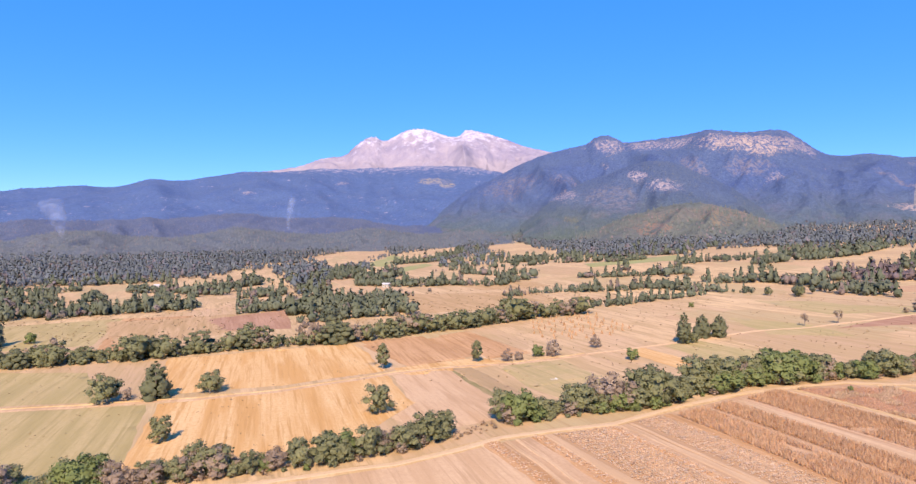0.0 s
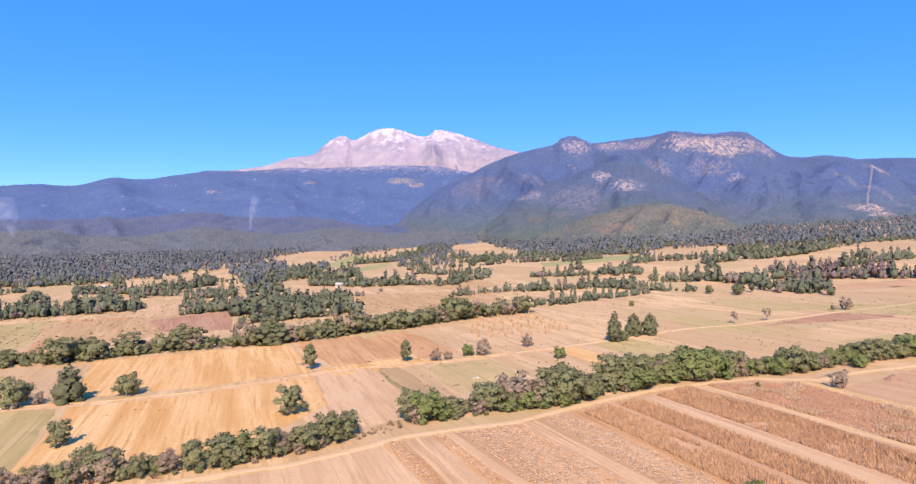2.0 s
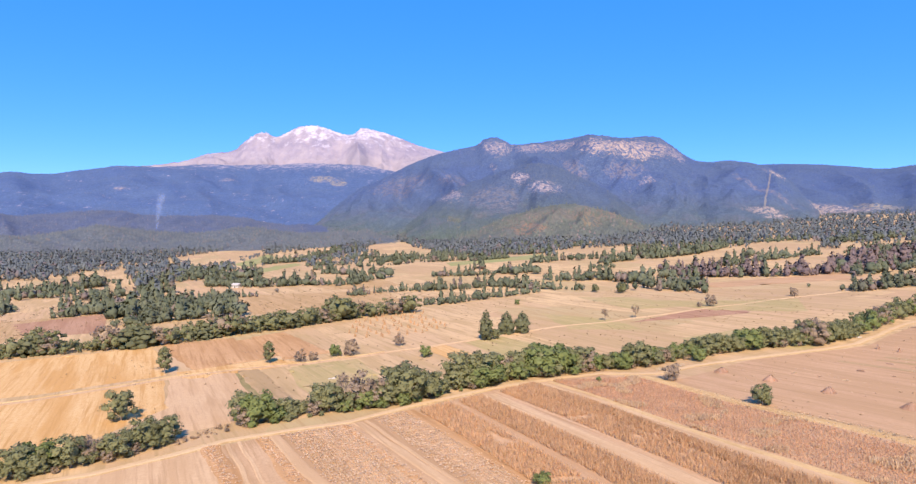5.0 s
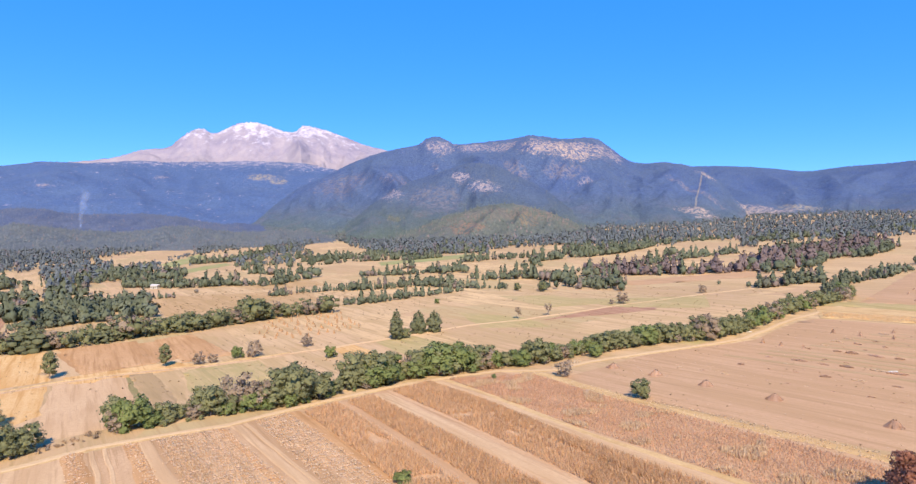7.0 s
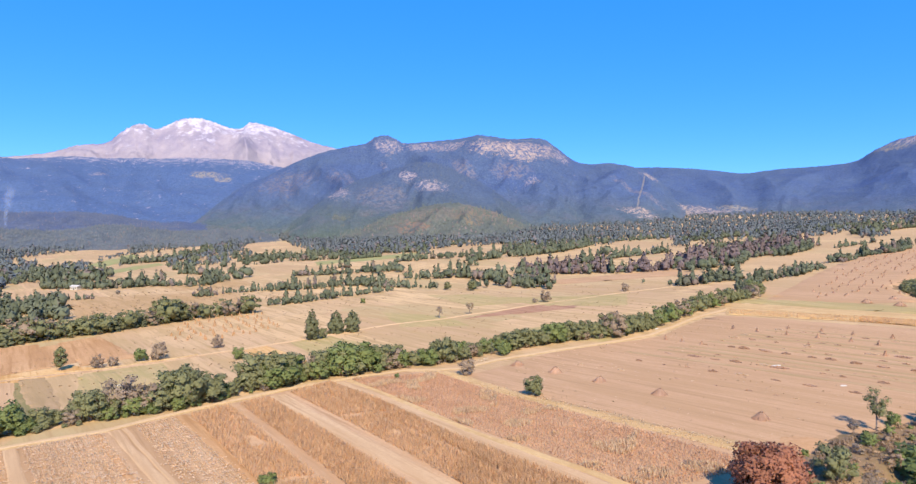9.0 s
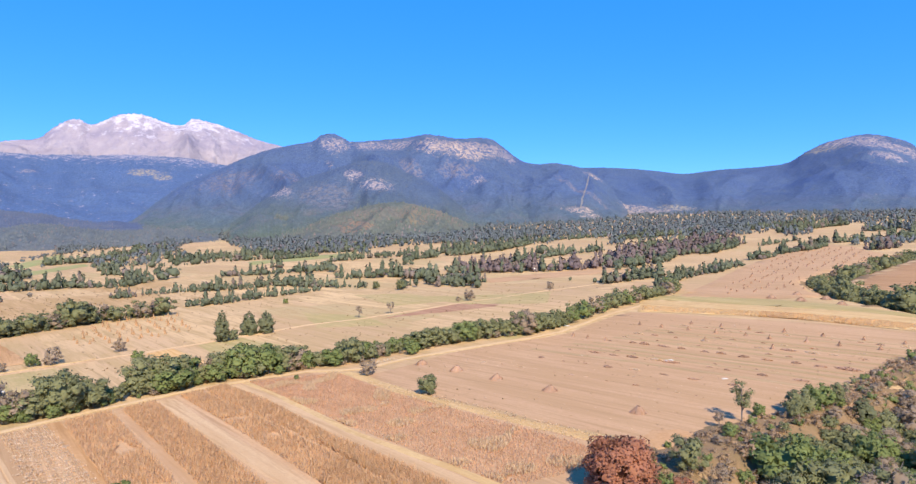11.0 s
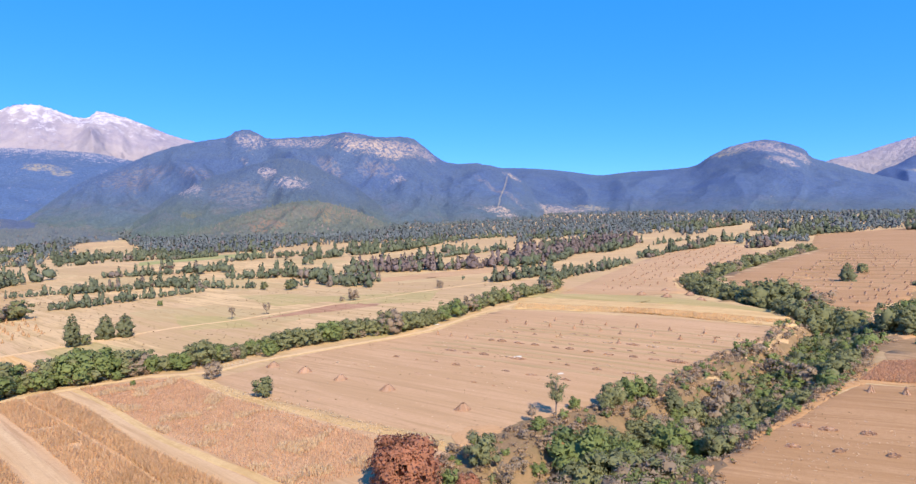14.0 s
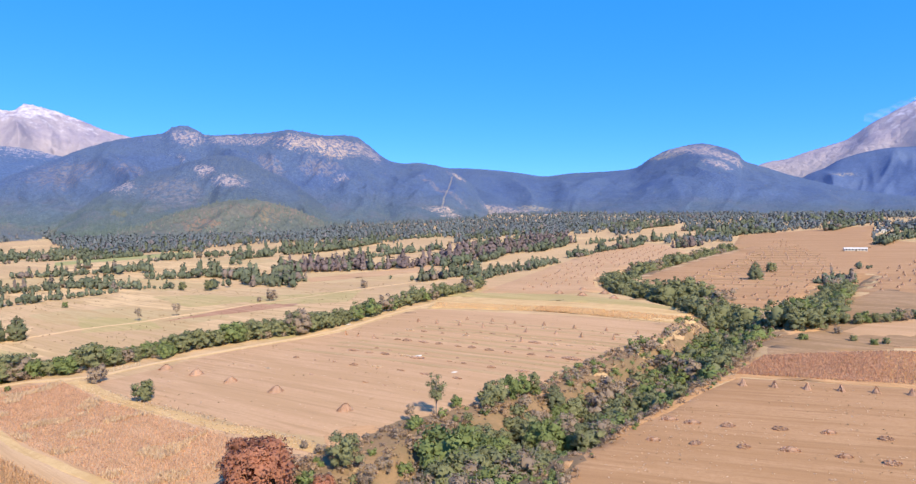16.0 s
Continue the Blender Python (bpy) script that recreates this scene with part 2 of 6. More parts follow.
def mesh_object(name, verts, faces, mat, smooth=False):
    me = bpy.data.meshes.new(name)
    me.from_pydata(verts, [], faces)
    me.materials.append(mat)
    if smooth:
        me.shade_smooth()
    return new(name, me)


def spaced(lo, a, b, hi, step, grow=1.22):
    """Even steps from a to b, and ever longer ones out to lo and hi."""
    mid = list(np.arange(a, b + 0.1, step))
    out, s, v = [], step, mid[-1]
    while v < hi:
        s *= grow
        v = min(v + s, hi)
        out.append(v)
    low, s, v = [], step, a
    while v > lo:
        s *= grow
        v = max(v - s, lo)
        low.append(v)
    return low[::-1] + mid + out


xs, ys = spaced(-4800, -260, 760, 4800, 5, 1.14), spaced(-2500, -40, 520, 4900, 5, 1.14)
gv = [(x, y, land(x, y)) for y in ys for x in xs]
nx = len(xs)
gf = [(j * nx + i, j * nx + i + 1, (j + 1) * nx + i + 1, (j + 1) * nx + i) for j in range(len(ys) - 1) for i in range(nx - 1)]
ground = mesh_object("ground", gv, gf, M_GROUND, True)
tagged(ground, "dry beige soil of a wide sloping farming plain", "ground", kind="structure")


def inside(x, y, poly):
    hit = False
    for (ax, ay), (bx, by) in zip(poly, poly[1:] + poly[:1]):
        if (ay > y) != (by > y) and x < (bx - ax) * (y - ay) / (by - ay) + ax:
            hit = not hit
    return hit


def patch(name, poly, mat, lift=0.12, cell=6.0, ragged=0.8):
    """A piece of land cover that follows the ground, with slightly uneven edges."""
    bm = bmesh.new()
    bm.faces.new([bm.verts.new((x, y, 0)) for x, y in poly])
    for axis in (0, 1):
        lo, hi = min(p[axis] for p in poly), max(p[axis] for p in poly)
        for c in np.arange(lo + cell * 0.5, hi, cell):
            co, no = ((c, 0, 0), (1, 0, 0)) if axis == 0 else ((0, c, 0), (0, 1, 0))
            bmesh.ops.bisect_plane(bm, geom=bm.verts[:] + bm.edges[:] + bm.faces[:], plane_co=co, plane_no=no)
    bmesh.ops.triangulate(bm, faces=bm.faces[:])
    for v in bm.verts:
        if v.is_boundary:
            n = noise.noise_vector((v.co.x * 0.12, v.co.y * 0.12, 7))
            v.co.x += n.x * ragged
            v.co.y += n.y * ragged
        v.co.z = land(v.co.x, v.co.y) + (0.25 * lift if v.is_boundary else lift)
    bm.normal_update()
    for f in bm.faces:
        if f.normal.z < 0:
            f.normal_flip()
    me = bpy.data.meshes.new(name)
    bm.to_mesh(me)
    bm.free()
    me.materials.append(mat)
    me.shade_smooth()
    return new(name, me)


FIELD_WORDS = {"brown": "brown weedy field of dry grass", "weedy": "narrow strip of dark weeds between fields", "meadow": "yellow green pasture of thin grass",
               "pink": "reddish ploughed field with clods", "olive": "olive green field of short grass", "tan": "tan harvested field with faint furrows",
               "gold": "golden stubble field with straw bands", "green": "small green irrigated crop field", "bare": "bare beige field of raked soil",
               "piler": "brown raked field with corn shocks", "pile": "bare beige field with cut corn lines", "stubble": "harvested corn field with stubble rows", "straw": "border of dry yellow grass"}
FIELDS = []
FIELDS.append(("brown", [(-48, 316), (2, 337), (26, 293), (-20, 263)]))
FIELDS.append(("weedy", [(-4, 256), (4, 257), (28, 192), (18, 188)]))
FIELDS.append(("meadow", [(18, 258), (44, 269), (53, 225), (33, 203), (24, 222)]))
FIELDS.append(("meadow", [(95, 291), (113, 301), (129, 271), (108, 242)]))
FIELDS.append(("meadow", [(187, 263), (222, 270), (248, 234), (215, 219)]))
FIELDS.append(("meadow", [(228, 385), (311, 349), (279, 299), (240, 324)]))
FIELDS.append(("pink", [(-181, 448), (-130, 482), (-101, 385), (-144, 387)]))
FIELDS.append(("olive", [(-309, 428), (-245, 464), (-206, 358), (-246, 341)]))
FIELDS.append(("brown", [(-245, 464), (-198, 475), (-158, 316), (-187, 323)]))
FIELDS.append(("tan", [(-62, 550), (62, 520), (77, 443), (-22, 423)]))
FIELDS.append(("tan", [(-251, 448), (-174, 473), (-127, 454), (-119, 400), (-152, 361), (-190, 348)]))
FIELDS.append(("gold", [(-27, 262), (10, 277), (25, 264), (-19, 246)]))
FIELDS.append(("tan", [(-304, 1171), (-234, 1516), (-174, 1214), (-213, 1028)]))
FIELDS.append(("tan", [(-402, 1891), (-263, 2280), (-180, 1662), (-289, 1696)]))
FIELDS.append(("tan", [(-126, 1273), (-0, 1446), (-9, 1207), (-87, 1070)]))
FIELDS.append(("tan", [(61, 1387), (164, 1723), (167, 1074), (91, 1079)]))
FIELDS.append(("tan", [(-159, 2002), (-17, 2158), (3, 1660), (-105, 1648)]))
FIELDS.append(("tan", [(-88, 2414), (23, 3054), (119, 2091), (-13, 2056)]))
FIELDS.append(("tan", [(85, 734), (210, 687), (188, 610), (72, 636)]))
FIELDS.append(("tan", [(339, 944), (488, 980), (418, 835), (312, 831)]))
FIELDS.append(("tan", [(327, 649), (426, 756), (570, 806), (490, 689), (342, 602)]))
FIELDS.append(("tan", [(570, 806), (797, 933), (668, 779), (538, 713)]))
FIELDS.append(("tan", [(456, 598), (573, 623), (533, 562), (439, 549)]))
FIELDS.append(("tan", [(315, 470), (435, 464), (413, 422), (309, 440)]))
FIELDS.append(("tan", [(133, 573), (222, 579), (213, 544), (134, 535)]))
FIELDS.append(("tan", [(-84, 794), (32, 784), (42, 697), (-56, 708)]))
FIELDS.append(("tan", [(-142, 646), (-76, 725), (-55, 646), (-99, 565)]))
FIELDS.append(("tan", [(2, 592), (72, 589), (81, 549), (21, 547)]))
FIELDS.append(("green", [(-149, 1018), (-129, 1258), (-99, 1152), (-114, 934)]))
FIELDS.append(("green", [(144, 738), (297, 868), (288, 761), (145, 688)]))
FIELDS.append(("green", [(-98, 870), (-49, 972), (-36, 923), (-74, 812)]))
FIELDS.append(("tan", [(-397, 609), (-402, 732), (-364, 761), (-332, 709), (-338, 567)]))
FIELDS.append(("tan", [(-385, 818), (-326, 962), (-298, 905), (-332, 750)]))
FIELDS.append(("tan", [(-136, 869), (-40, 1003), (-26, 898), (-99, 777)]))
FIELDS.append(("tan", [(-312, 878), (-278, 1039), (-252, 974), (-273, 810)]))
FIELDS.append(("tan", [(-272, 1260), (-199, 1560), (-152, 1405), (-225, 1141)]))
FIELDS.append(("tan", [(1025, 732), (1182, 741), (1012, 627), (936, 645)]))
FIELDS.append(("tan", [(792, 701), (955, 721), (897, 657), (740, 631)]))
FIELDS.append(("tan", [(908, 600), (1070, 615), (993, 553), (850, 534)]))
FIELDS.append(("tan", [(456, 202), (665, 283), (741, 364), (956, 493), (1240, 444), (500, 129), (430, 140)]))
FIELDS.append(("tan", [(345, 269), (495, 367), (760, 525), (742, 450), (633, 327), (478, 283), (415, 214), (372, 240)]))
FIELDS.append(("gold", [(-112, 234), (-140, 306), (-54, 322), (-44, 302), (-30, 258), (-66, 240)]))
FIELDS.append(("gold", [(-84, 156), (-104, 221), (-66, 231), (-28, 250), (-14, 206), (-28, 170)]))
FIELDS.append(("olive", [(-330, 120), (-330, 222), (-160, 220), (-108, 221), (-84, 158), (-92, 146)]))
FIELDS.append(("olive", [(-330, 232), (-330, 292), (-203, 290), (-165, 282), (-126, 228)]))
FIELDS.append(("bare", [(-26, 250), (-4, 256), (18, 188), (8, 180), (-8, 173), (-20, 190), (-14, 206)]))
FIELDS.append(("bare", [(-120, 132), (-48, 142), (-15, 149), (7, 160), (40, 85), (60, 40), (-70, 40)]))
FIELDS.append(("stubble", [(7, 160), (42, 171), (62, 183), (96, 78), (110, 40), (60, 40), (40, 85)]))
FIELDS.append(("pile", [(148, 196), (189, 213), (240, 216), (284, 241), (295, 244), (322, 199), (340, 163), (352, 130), (310, 114), (272, 99), (242, 93), (205, 96), (186, 100), (176, 118), (156, 165)]))
FIELDS.append(("gold", [(74, 282), (84, 289), (109, 228), (95, 220)]))
FIELDS.append(("meadow", [(194, 417), (230, 404), (242, 346), (204, 349)]))
FIELDS.append(("pink", [(184, 309), (251, 308), (266, 324), (236, 334)]))
FIELDS.append(("meadow", [(150, 357), (179, 326), (182, 290), (150, 305)]))
for k, (kind, poly) in enumerate(FIELDS):
    far = max(math.hypot(x, y) for x, y in poly) > 600
    near_east = max(x for x, y in poly) < 1300 and max(y for x, y in poly) < 540 and min(x for x, y in poly) > 300
    if kind == "tan" and far and not near_east:          # bare plain
        continue
    mid = sum(y for x, y in poly) - 0.5 * sum(x for x, y in poly)
    kind = ("pile" if mid > 25 * len(poly) else "piler") if near_east and kind == "tan" else kind
    ob = patch("field", poly, FIELD_MATS[kind], 0.07 + 0.012 * (k % 7) + (0.35 if far else 0), (8.0 if near_east else 16.0) if far else 6.0, 2.0 if near_east else 5.0 if far else 1.2)
    tagged(ob, FIELD_WORDS[kind], "field", kind="structure")

FIELDS.append(("cornland", [(62, 183), (95, 205), (116, 211), (132, 213), (143, 202), (152, 167), (172, 118), (184, 92), (160, 60), (110, 40), (96, 78)]))
ob = patch("field", FIELDS[-1][1], M_CORNLAND, 0.17)
tagged(ob, "reddish ground under strips of standing dry corn", "field", kind="structure")
ob = patch("field", [(298, 243), (326, 276), (342, 252), (357, 221), (364, 207), (374, 182), (379, 156), (378, 138), (362, 128), (354, 131), (345, 160), (337, 185), (331, 199)], M_STRAW, 0.55)
tagged(ob, "golden strip of tall dry grass", "field", kind="structure")
ob = patch("field", [(327, 277), (340, 286), (358, 264), (375, 240), (380, 225), (387, 195), (386, 168), (380, 140), (379, 156), (374, 182), (364, 207), (357, 221), (342, 252)], M_OLIVE, 0.55)
tagged(ob, "thin green grass strip beyond the golden strip", "field", kind="structure")
ob = patch("field", [(330, 95), (345, 102), (375, 119), (396, 140), (412, 175), (425, 222), (460, 264), (530, 292), (640, 332), (760, 370), (1000, 430), (900, 250), (760, 60), (560, 0), (420, 0), (372, 58)], M_PILER, 0.1, 9.0, 2.0)
tagged(ob, "wide brown raked land beyond the ravine", "field", kind="structure")
ob = patch("field", [(330, 95), (345, 101), (375, 116), (396, 111), (430, 112), (520, 128), (480, 60), (420, 30), (372, 60)], M_WEEDS, 0.2, 6.0, 2.0)
tagged(ob, "dark brown weedy land between the gullies", "field", kind="structure")
ob = patch("field", [(299, 73), (305, 79), (328, 82), (346, 71), (362, 61), (420, 10), (350, -40), (326, 30), (308, 59)], M_BROWN, 0.28)
tagged(ob, "brown field of tall dry weeds", "field", kind="structure")
ob = patch("field", [(331, 82), (338, 87), (361, 92), (375, 82), (382, 68), (366, 60), (346, 72)], M_WEEDS, 0.28)
tagged(ob, "small ploughed plot with brown weeds", "field", kind="structure")
ob = patch("field", [(205, 42), (213, 51.5), (230, 60.5), (246, 62.5), (260, 64.5), (275, 68.5), (298, 71.5), (308, 58), (326, 29), (350, -40), (250, -60)], M_PILER, 0.22, 2.5)
tagged(ob, "bare beige field with heaps of cut corn", "field", kind="structure")


ob = patch("field", [(381, 85), (400, 88), (430, 80), (440, 50), (390, 64), (375, 79)], M_PILE, 0.3)
tagged(ob, "pale harvested plot beside the gully", "field", kind="structure")
ob = patch("field", [(379, 103), (390, 97), (380, 89), (362, 93), (368, 99)], M_ORANGE, 0.4, 3.0)
tagged(ob, "bare orange earth above the gully", "field", kind="structure")


def ribbon(name, pts, width, mat, label, lift=0.3, cat="track"):
    """A path of even width that follows the ground."""
    line = []
    for (ax, ay), (bx, by) in zip(pts, pts[1:]):
        n = max(1, round(math.hypot(bx - ax, by - ay) / 4))
        line += [(ax + (bx - ax) * i / n, ay + (by - ay) * i / n) for i in range(n)]
    line.append(pts[-1])
    verts = []
    for i, (x, y) in enumerate(line):
        (px, py), (qx, qy) = line[max(0, i - 1)], line[min(len(line) - 1, i + 1)]
        l = math.hypot(qx - px, qy - py)
        ux, uy = -(qy - py) / l, (qx - px) / l
        wob = 0.9 * noise.noise((x * 0.06, y * 0.06, 5))
        w = width * (0.5 + 0.12 * noise.noise((x * 0.11, y * 0.11, 8)))
        for k in (-1.5, -0.9, -0.7, -0.5, -0.3, -0.1, 0.1, 0.3, 0.5, 0.7, 0.9, 1.5):
            X, Y = x + ux * (w * k + wob), y + uy * (w * k + wob)
            verts.append((X, Y, land(X, Y) + (-0.06 if abs(k) > 1 else lift - 0.1)))
    faces = [(12 * i + k, 12 * i + k + 1, 12 * i + 13 + k, 12 * i + 12 + k) for i in range(len(line) - 1) for k in range(11)]
    ob = mesh_object(name, verts, faces, mat, True)
    if ob.data.polygons[2].normal.z < 0:
        ob.data.flip_normals()
    return tagged(ob, label, cat, kind="structure")


TRACK = [(-130, 128), (-90, 137), (-45, 145), (-28, 149), (-15, 151), (0, 158), (11, 165), (42, 172), (60, 185), (82, 200), (95, 206), (116, 213), (132, 215), (150, 208), (166, 214), (190, 216),
         (212, 217), (240, 221), (284, 246), (335, 268), (365, 293)]
ribbon("verge", TRACK, 3.4, M_STRAW, "yellow dry grass beside the farm track", 0.22, "verge")
ribbon("track", TRACK, 2.0, M_TRACK, "pale dusty farm track beside the trees", 0.34)
MTRACK = [(-330, 226), (-160, 222), (-93, 225), (-66, 231), (-40, 244), (-25, 253), (2, 260), (25, 263), (56, 278), (93, 293), (109, 300), (147, 315), (174, 316), (211, 325), (252, 338), (298, 353), (360, 366)]
ribbon("verge", MTRACK, 2.6, M_BARE, "yellow grassy bank between the fields", 0.24, "verge")
ribbon("track", [(x, y + 2.5) for x, y in MTRACK[:9]], 1.2, M_STRAW, "pale narrow track between golden fields", 0.36)
ribbon("track", [(x, y) for x, y in MTRACK[8:]], 0.9, M_TRACK, "faint pale track across the open fields", 0.36)
ribbon("verge", [(206, 46), (214, 54), (231, 62), (246, 64), (259, 66), (274, 70), (288, 73), (299, 73)], 2.6, M_BROWN, "dry grass along the rim of the ravine", 0.3, "verge")
ribbon("verge", [(143, 205), (147, 190), (152, 167), (160, 146), (172, 118), (184, 92)], 3.5, M_STRAW, "yellow grass border between two fields", 0.32, "verge")
def carry_on(a, b, k):
    """A straight line from a through b, k times as long, with a slight sway."""
    return [(a[0] + (b[0] - a[0]) * u + 0.4 * math.sin(5 * u), a[1] + (b[1] - a[1]) * u) for u in (0, 0.25 * k, 0.5 * k, 0.75 * k, k)]


for a, b, w in ((8.5, 161.6), (19.0, 134.7), 3.6), ((20.6, 164.2), (32.8, 131.5), 3.2), ((41.0, 169.0), (57.0, 128.0), 1.4), ((59.8, 180.0), (78.6, 126.9), 3.0):
    ribbon("weed_strip", carry_on(a, b, 3), w, M_BROWN, "narrow strip of brown weeds between lanes", 0.34, "weeds")
for a, b, w in ((12.6, 161.8), (22.8, 133.2), 1.0), ((15.2, 162.6), (26.2, 132.4), 0.9), ((23.2, 164.6), (36.9, 130.9), 2.6), ((44.6, 170.4), (61.8, 127.7), 2.4), ((46.9, 171.6), (63.9, 127.5), 1.0):
    ribbon("track", carry_on(a, b, 3), w, M_BARE, "bare wheel track through harvested corn", 0.37)
ROW, ACROSS = (0.39, -0.92), (0.92, 0.39)      # the way of the rows in the raked field
for n, w, u0, u1 in (275, 2.2, -100, 0), (285, 1.6, -92, 8), (291, 2.6, -92, 10), (296, 1.4, -86, 12), (308, 2.4, -84, 12), (314, 1.6, -82, 14), (325, 2.2, -80, 16), (330, 1.6, -78, 16), (341, 2.0, -76, 16), (348, 1.8, -70, 16):
    pts = [(ACROSS[0] * n + ROW[0] * u * 1.001, ACROSS[1] * n + ROW[1] * u) for u in range(u0, u1, 9)]
    ribbon("weed_strip", pts, w, M_BAND, "low olive brown weeds along a mown row", 0.34, "weeds")
for poly, m, words in (([(-51, 328), (-20, 264), (3.7, 275.6), (-19, 336)], M_BROWN, "rusty brown weedy field"), ([(-10, 336), (14, 274), (33, 284), (5, 347)], M_BROWN, "rusty brown weedy field"),
                       ([(17, 253), (44, 261), (54, 235), (26, 220)], M_MEADOW, "thin yellow green grass field with weeds"), ([(-3, 256), (6, 258), (28, 194), (22, 190)], M_BAND, "narrow strip of brown weeds"),
                       ([(187, 100), (193, 104), (199, 101), (200, 96), (192, 91), (184, 92)], M_ORANGE, "worn orange earth at the rim")):
    tagged(patch("field", poly, m, 0.30, 2.5, 1.2), words, "field", kind="structure")


for pts, w, m in ([(86, 195), (91, 175), (104, 136), (113, 110), (127, 60)], 5.0, M_BARE), ([(107, 206), (116, 179), (126, 138), (138, 109), (150, 76)], 4.0, M_BARE), ([(110, 207), (119, 179), (129, 138), (142, 108), (154, 76)], 2.2, M_STRAW):
    ribbon("track", pts, w, m, "bare lane between strips of corn", 0.36)
ob = patch("ravine_bank", [(150, 60), (172, 87), (190, 95), (205, 99), (226, 97), (245, 97), (270, 105), (300, 116), (300, 102), (250, 86), (205, 74), (168, 58)], M_GULLY, 0.3, 3.0)
tagged(ob, "reddish earth bank with dry grass", "bank", kind="structure")
for width, depth, pts in RAVINES:
    ribbon("ravine_floor", pts[2:] if len(pts) > 9 else pts, width * 1.95, M_GULLY, "brown earth and leaf litter in a gully", 0.6, "ravine")


# ---- mountains ----
def catmull(pts, n):
    P = [Vector(p) for p in pts]
    P = [P[0] * 2 - P[1]] + P + [P[-1] * 2 - P[-2]]
    out = []
    for k in range(n):
        u = k / (n - 1) * (len(pts) - 1)
        i = min(int(u), len(pts) - 2)
        t = u - i
        a, b, c, d = P[i:i + 4]
        out.append(0.5 * ((2 * b) + (c - a) * t + (2 * a - 5 * b + 4 * c - d) * t * t + (3 * b - a - 3 * c + d) * t ** 3))
    return out


EYE = Vector((70, 0, 0))


def mountain(name, crest, front, back, mat, label, rough=1.0, steep=1.4, cols=220, rows=46, seed=0, crag=4.0, spurs=(260, 0.16), lump=0.0):
    """A range whose crest follows a few summits and saddles; spurs and gullies run down its face."""
    ridge = catmull(crest, cols)
    run, far = [0.0], min((p.xy - EYE.xy).length for p in ridge)
    for p, q in zip(ridge, ridge[1:]):
        run.append(run[-1] + (q.xy - p.xy).length)
    cap = 1.1 * front / far
    verts = []
    for i, p in enumerate(ridge):
        d = (EYE.xy - p.xy).normalized()
        s = run[i]
        top = p.z + lump * (noise.noise((s / 170, seed, 8)) + 0.5 * noise.noise((s / 60, seed, 9)))
        for j in range(-8, rows + 1):
            v = (j / rows) ** 1.15 if j >= 0 else j / 8
            reach = front if j >= 0 else back
            spur = noise.noise((s / front * 2.6, seed, 0.5)) + 0.5 * noise.noise((s / front * 6, seed, 4.5))
            e = v if j < 0 else v * (1 + 0.28 * spur * v * (1 - v))
            x, y = p.x + d.x * reach * e, p.y + d.y * reach * e
            base = land(x, y) - 14
            u = abs(v)
            z = base + (top - base) * (1 - u) ** steep
            k = 4 * u * (1 - u)
            gul = noise.noise((x / 260, y / 260, seed + 2)) * 0.75 + (0.4 - abs(noise.noise((x / 150, y / 150, seed + 9)))) * 0.5
            bend = s / spurs[0] + 0.7 * noise.noise((s / spurs[0] * 0.6, 1.5 * u, seed + 3))
            rib = 0.42 - abs(noise.noise((bend, 0.9 * u, seed + 6))) * 2.0 + 0.5 * (0.3 - abs(noise.noise((2.7 * bend, 2.2 * u, seed + 7))) * 1.4)
            z += (top - base) * (0.20 * rough * k * gul + spurs[1] * min(1.0, 3.2 * u) * (1 - u) ** 0.7 * rib)
            z += crag * rough * noise.fractal((x / 40, y / 40, seed), 0.9, 2.1, 4) * (0.4 + k)
            z = min(z, top - cap * u * (top - base)) if j else z
            if j == 0:
                z += crag * 0.8 * noise.noise((s / 14, seed, 1)) * rough
            verts.append((x, y, z))
    m = rows + 9
    faces = [(i * m + j, i * m + j + 1, (i + 1) * m + j + 1, (i + 1) * m + j) for i in range(cols - 1) for j in range(m - 1)]
    ob = mesh_object(name, verts, faces, mat, True)
    if ob.data.polygons[0].normal.z < 0:
        ob.data.flip_normals()
    return tagged(ob, label, "mountain", kind="structure")


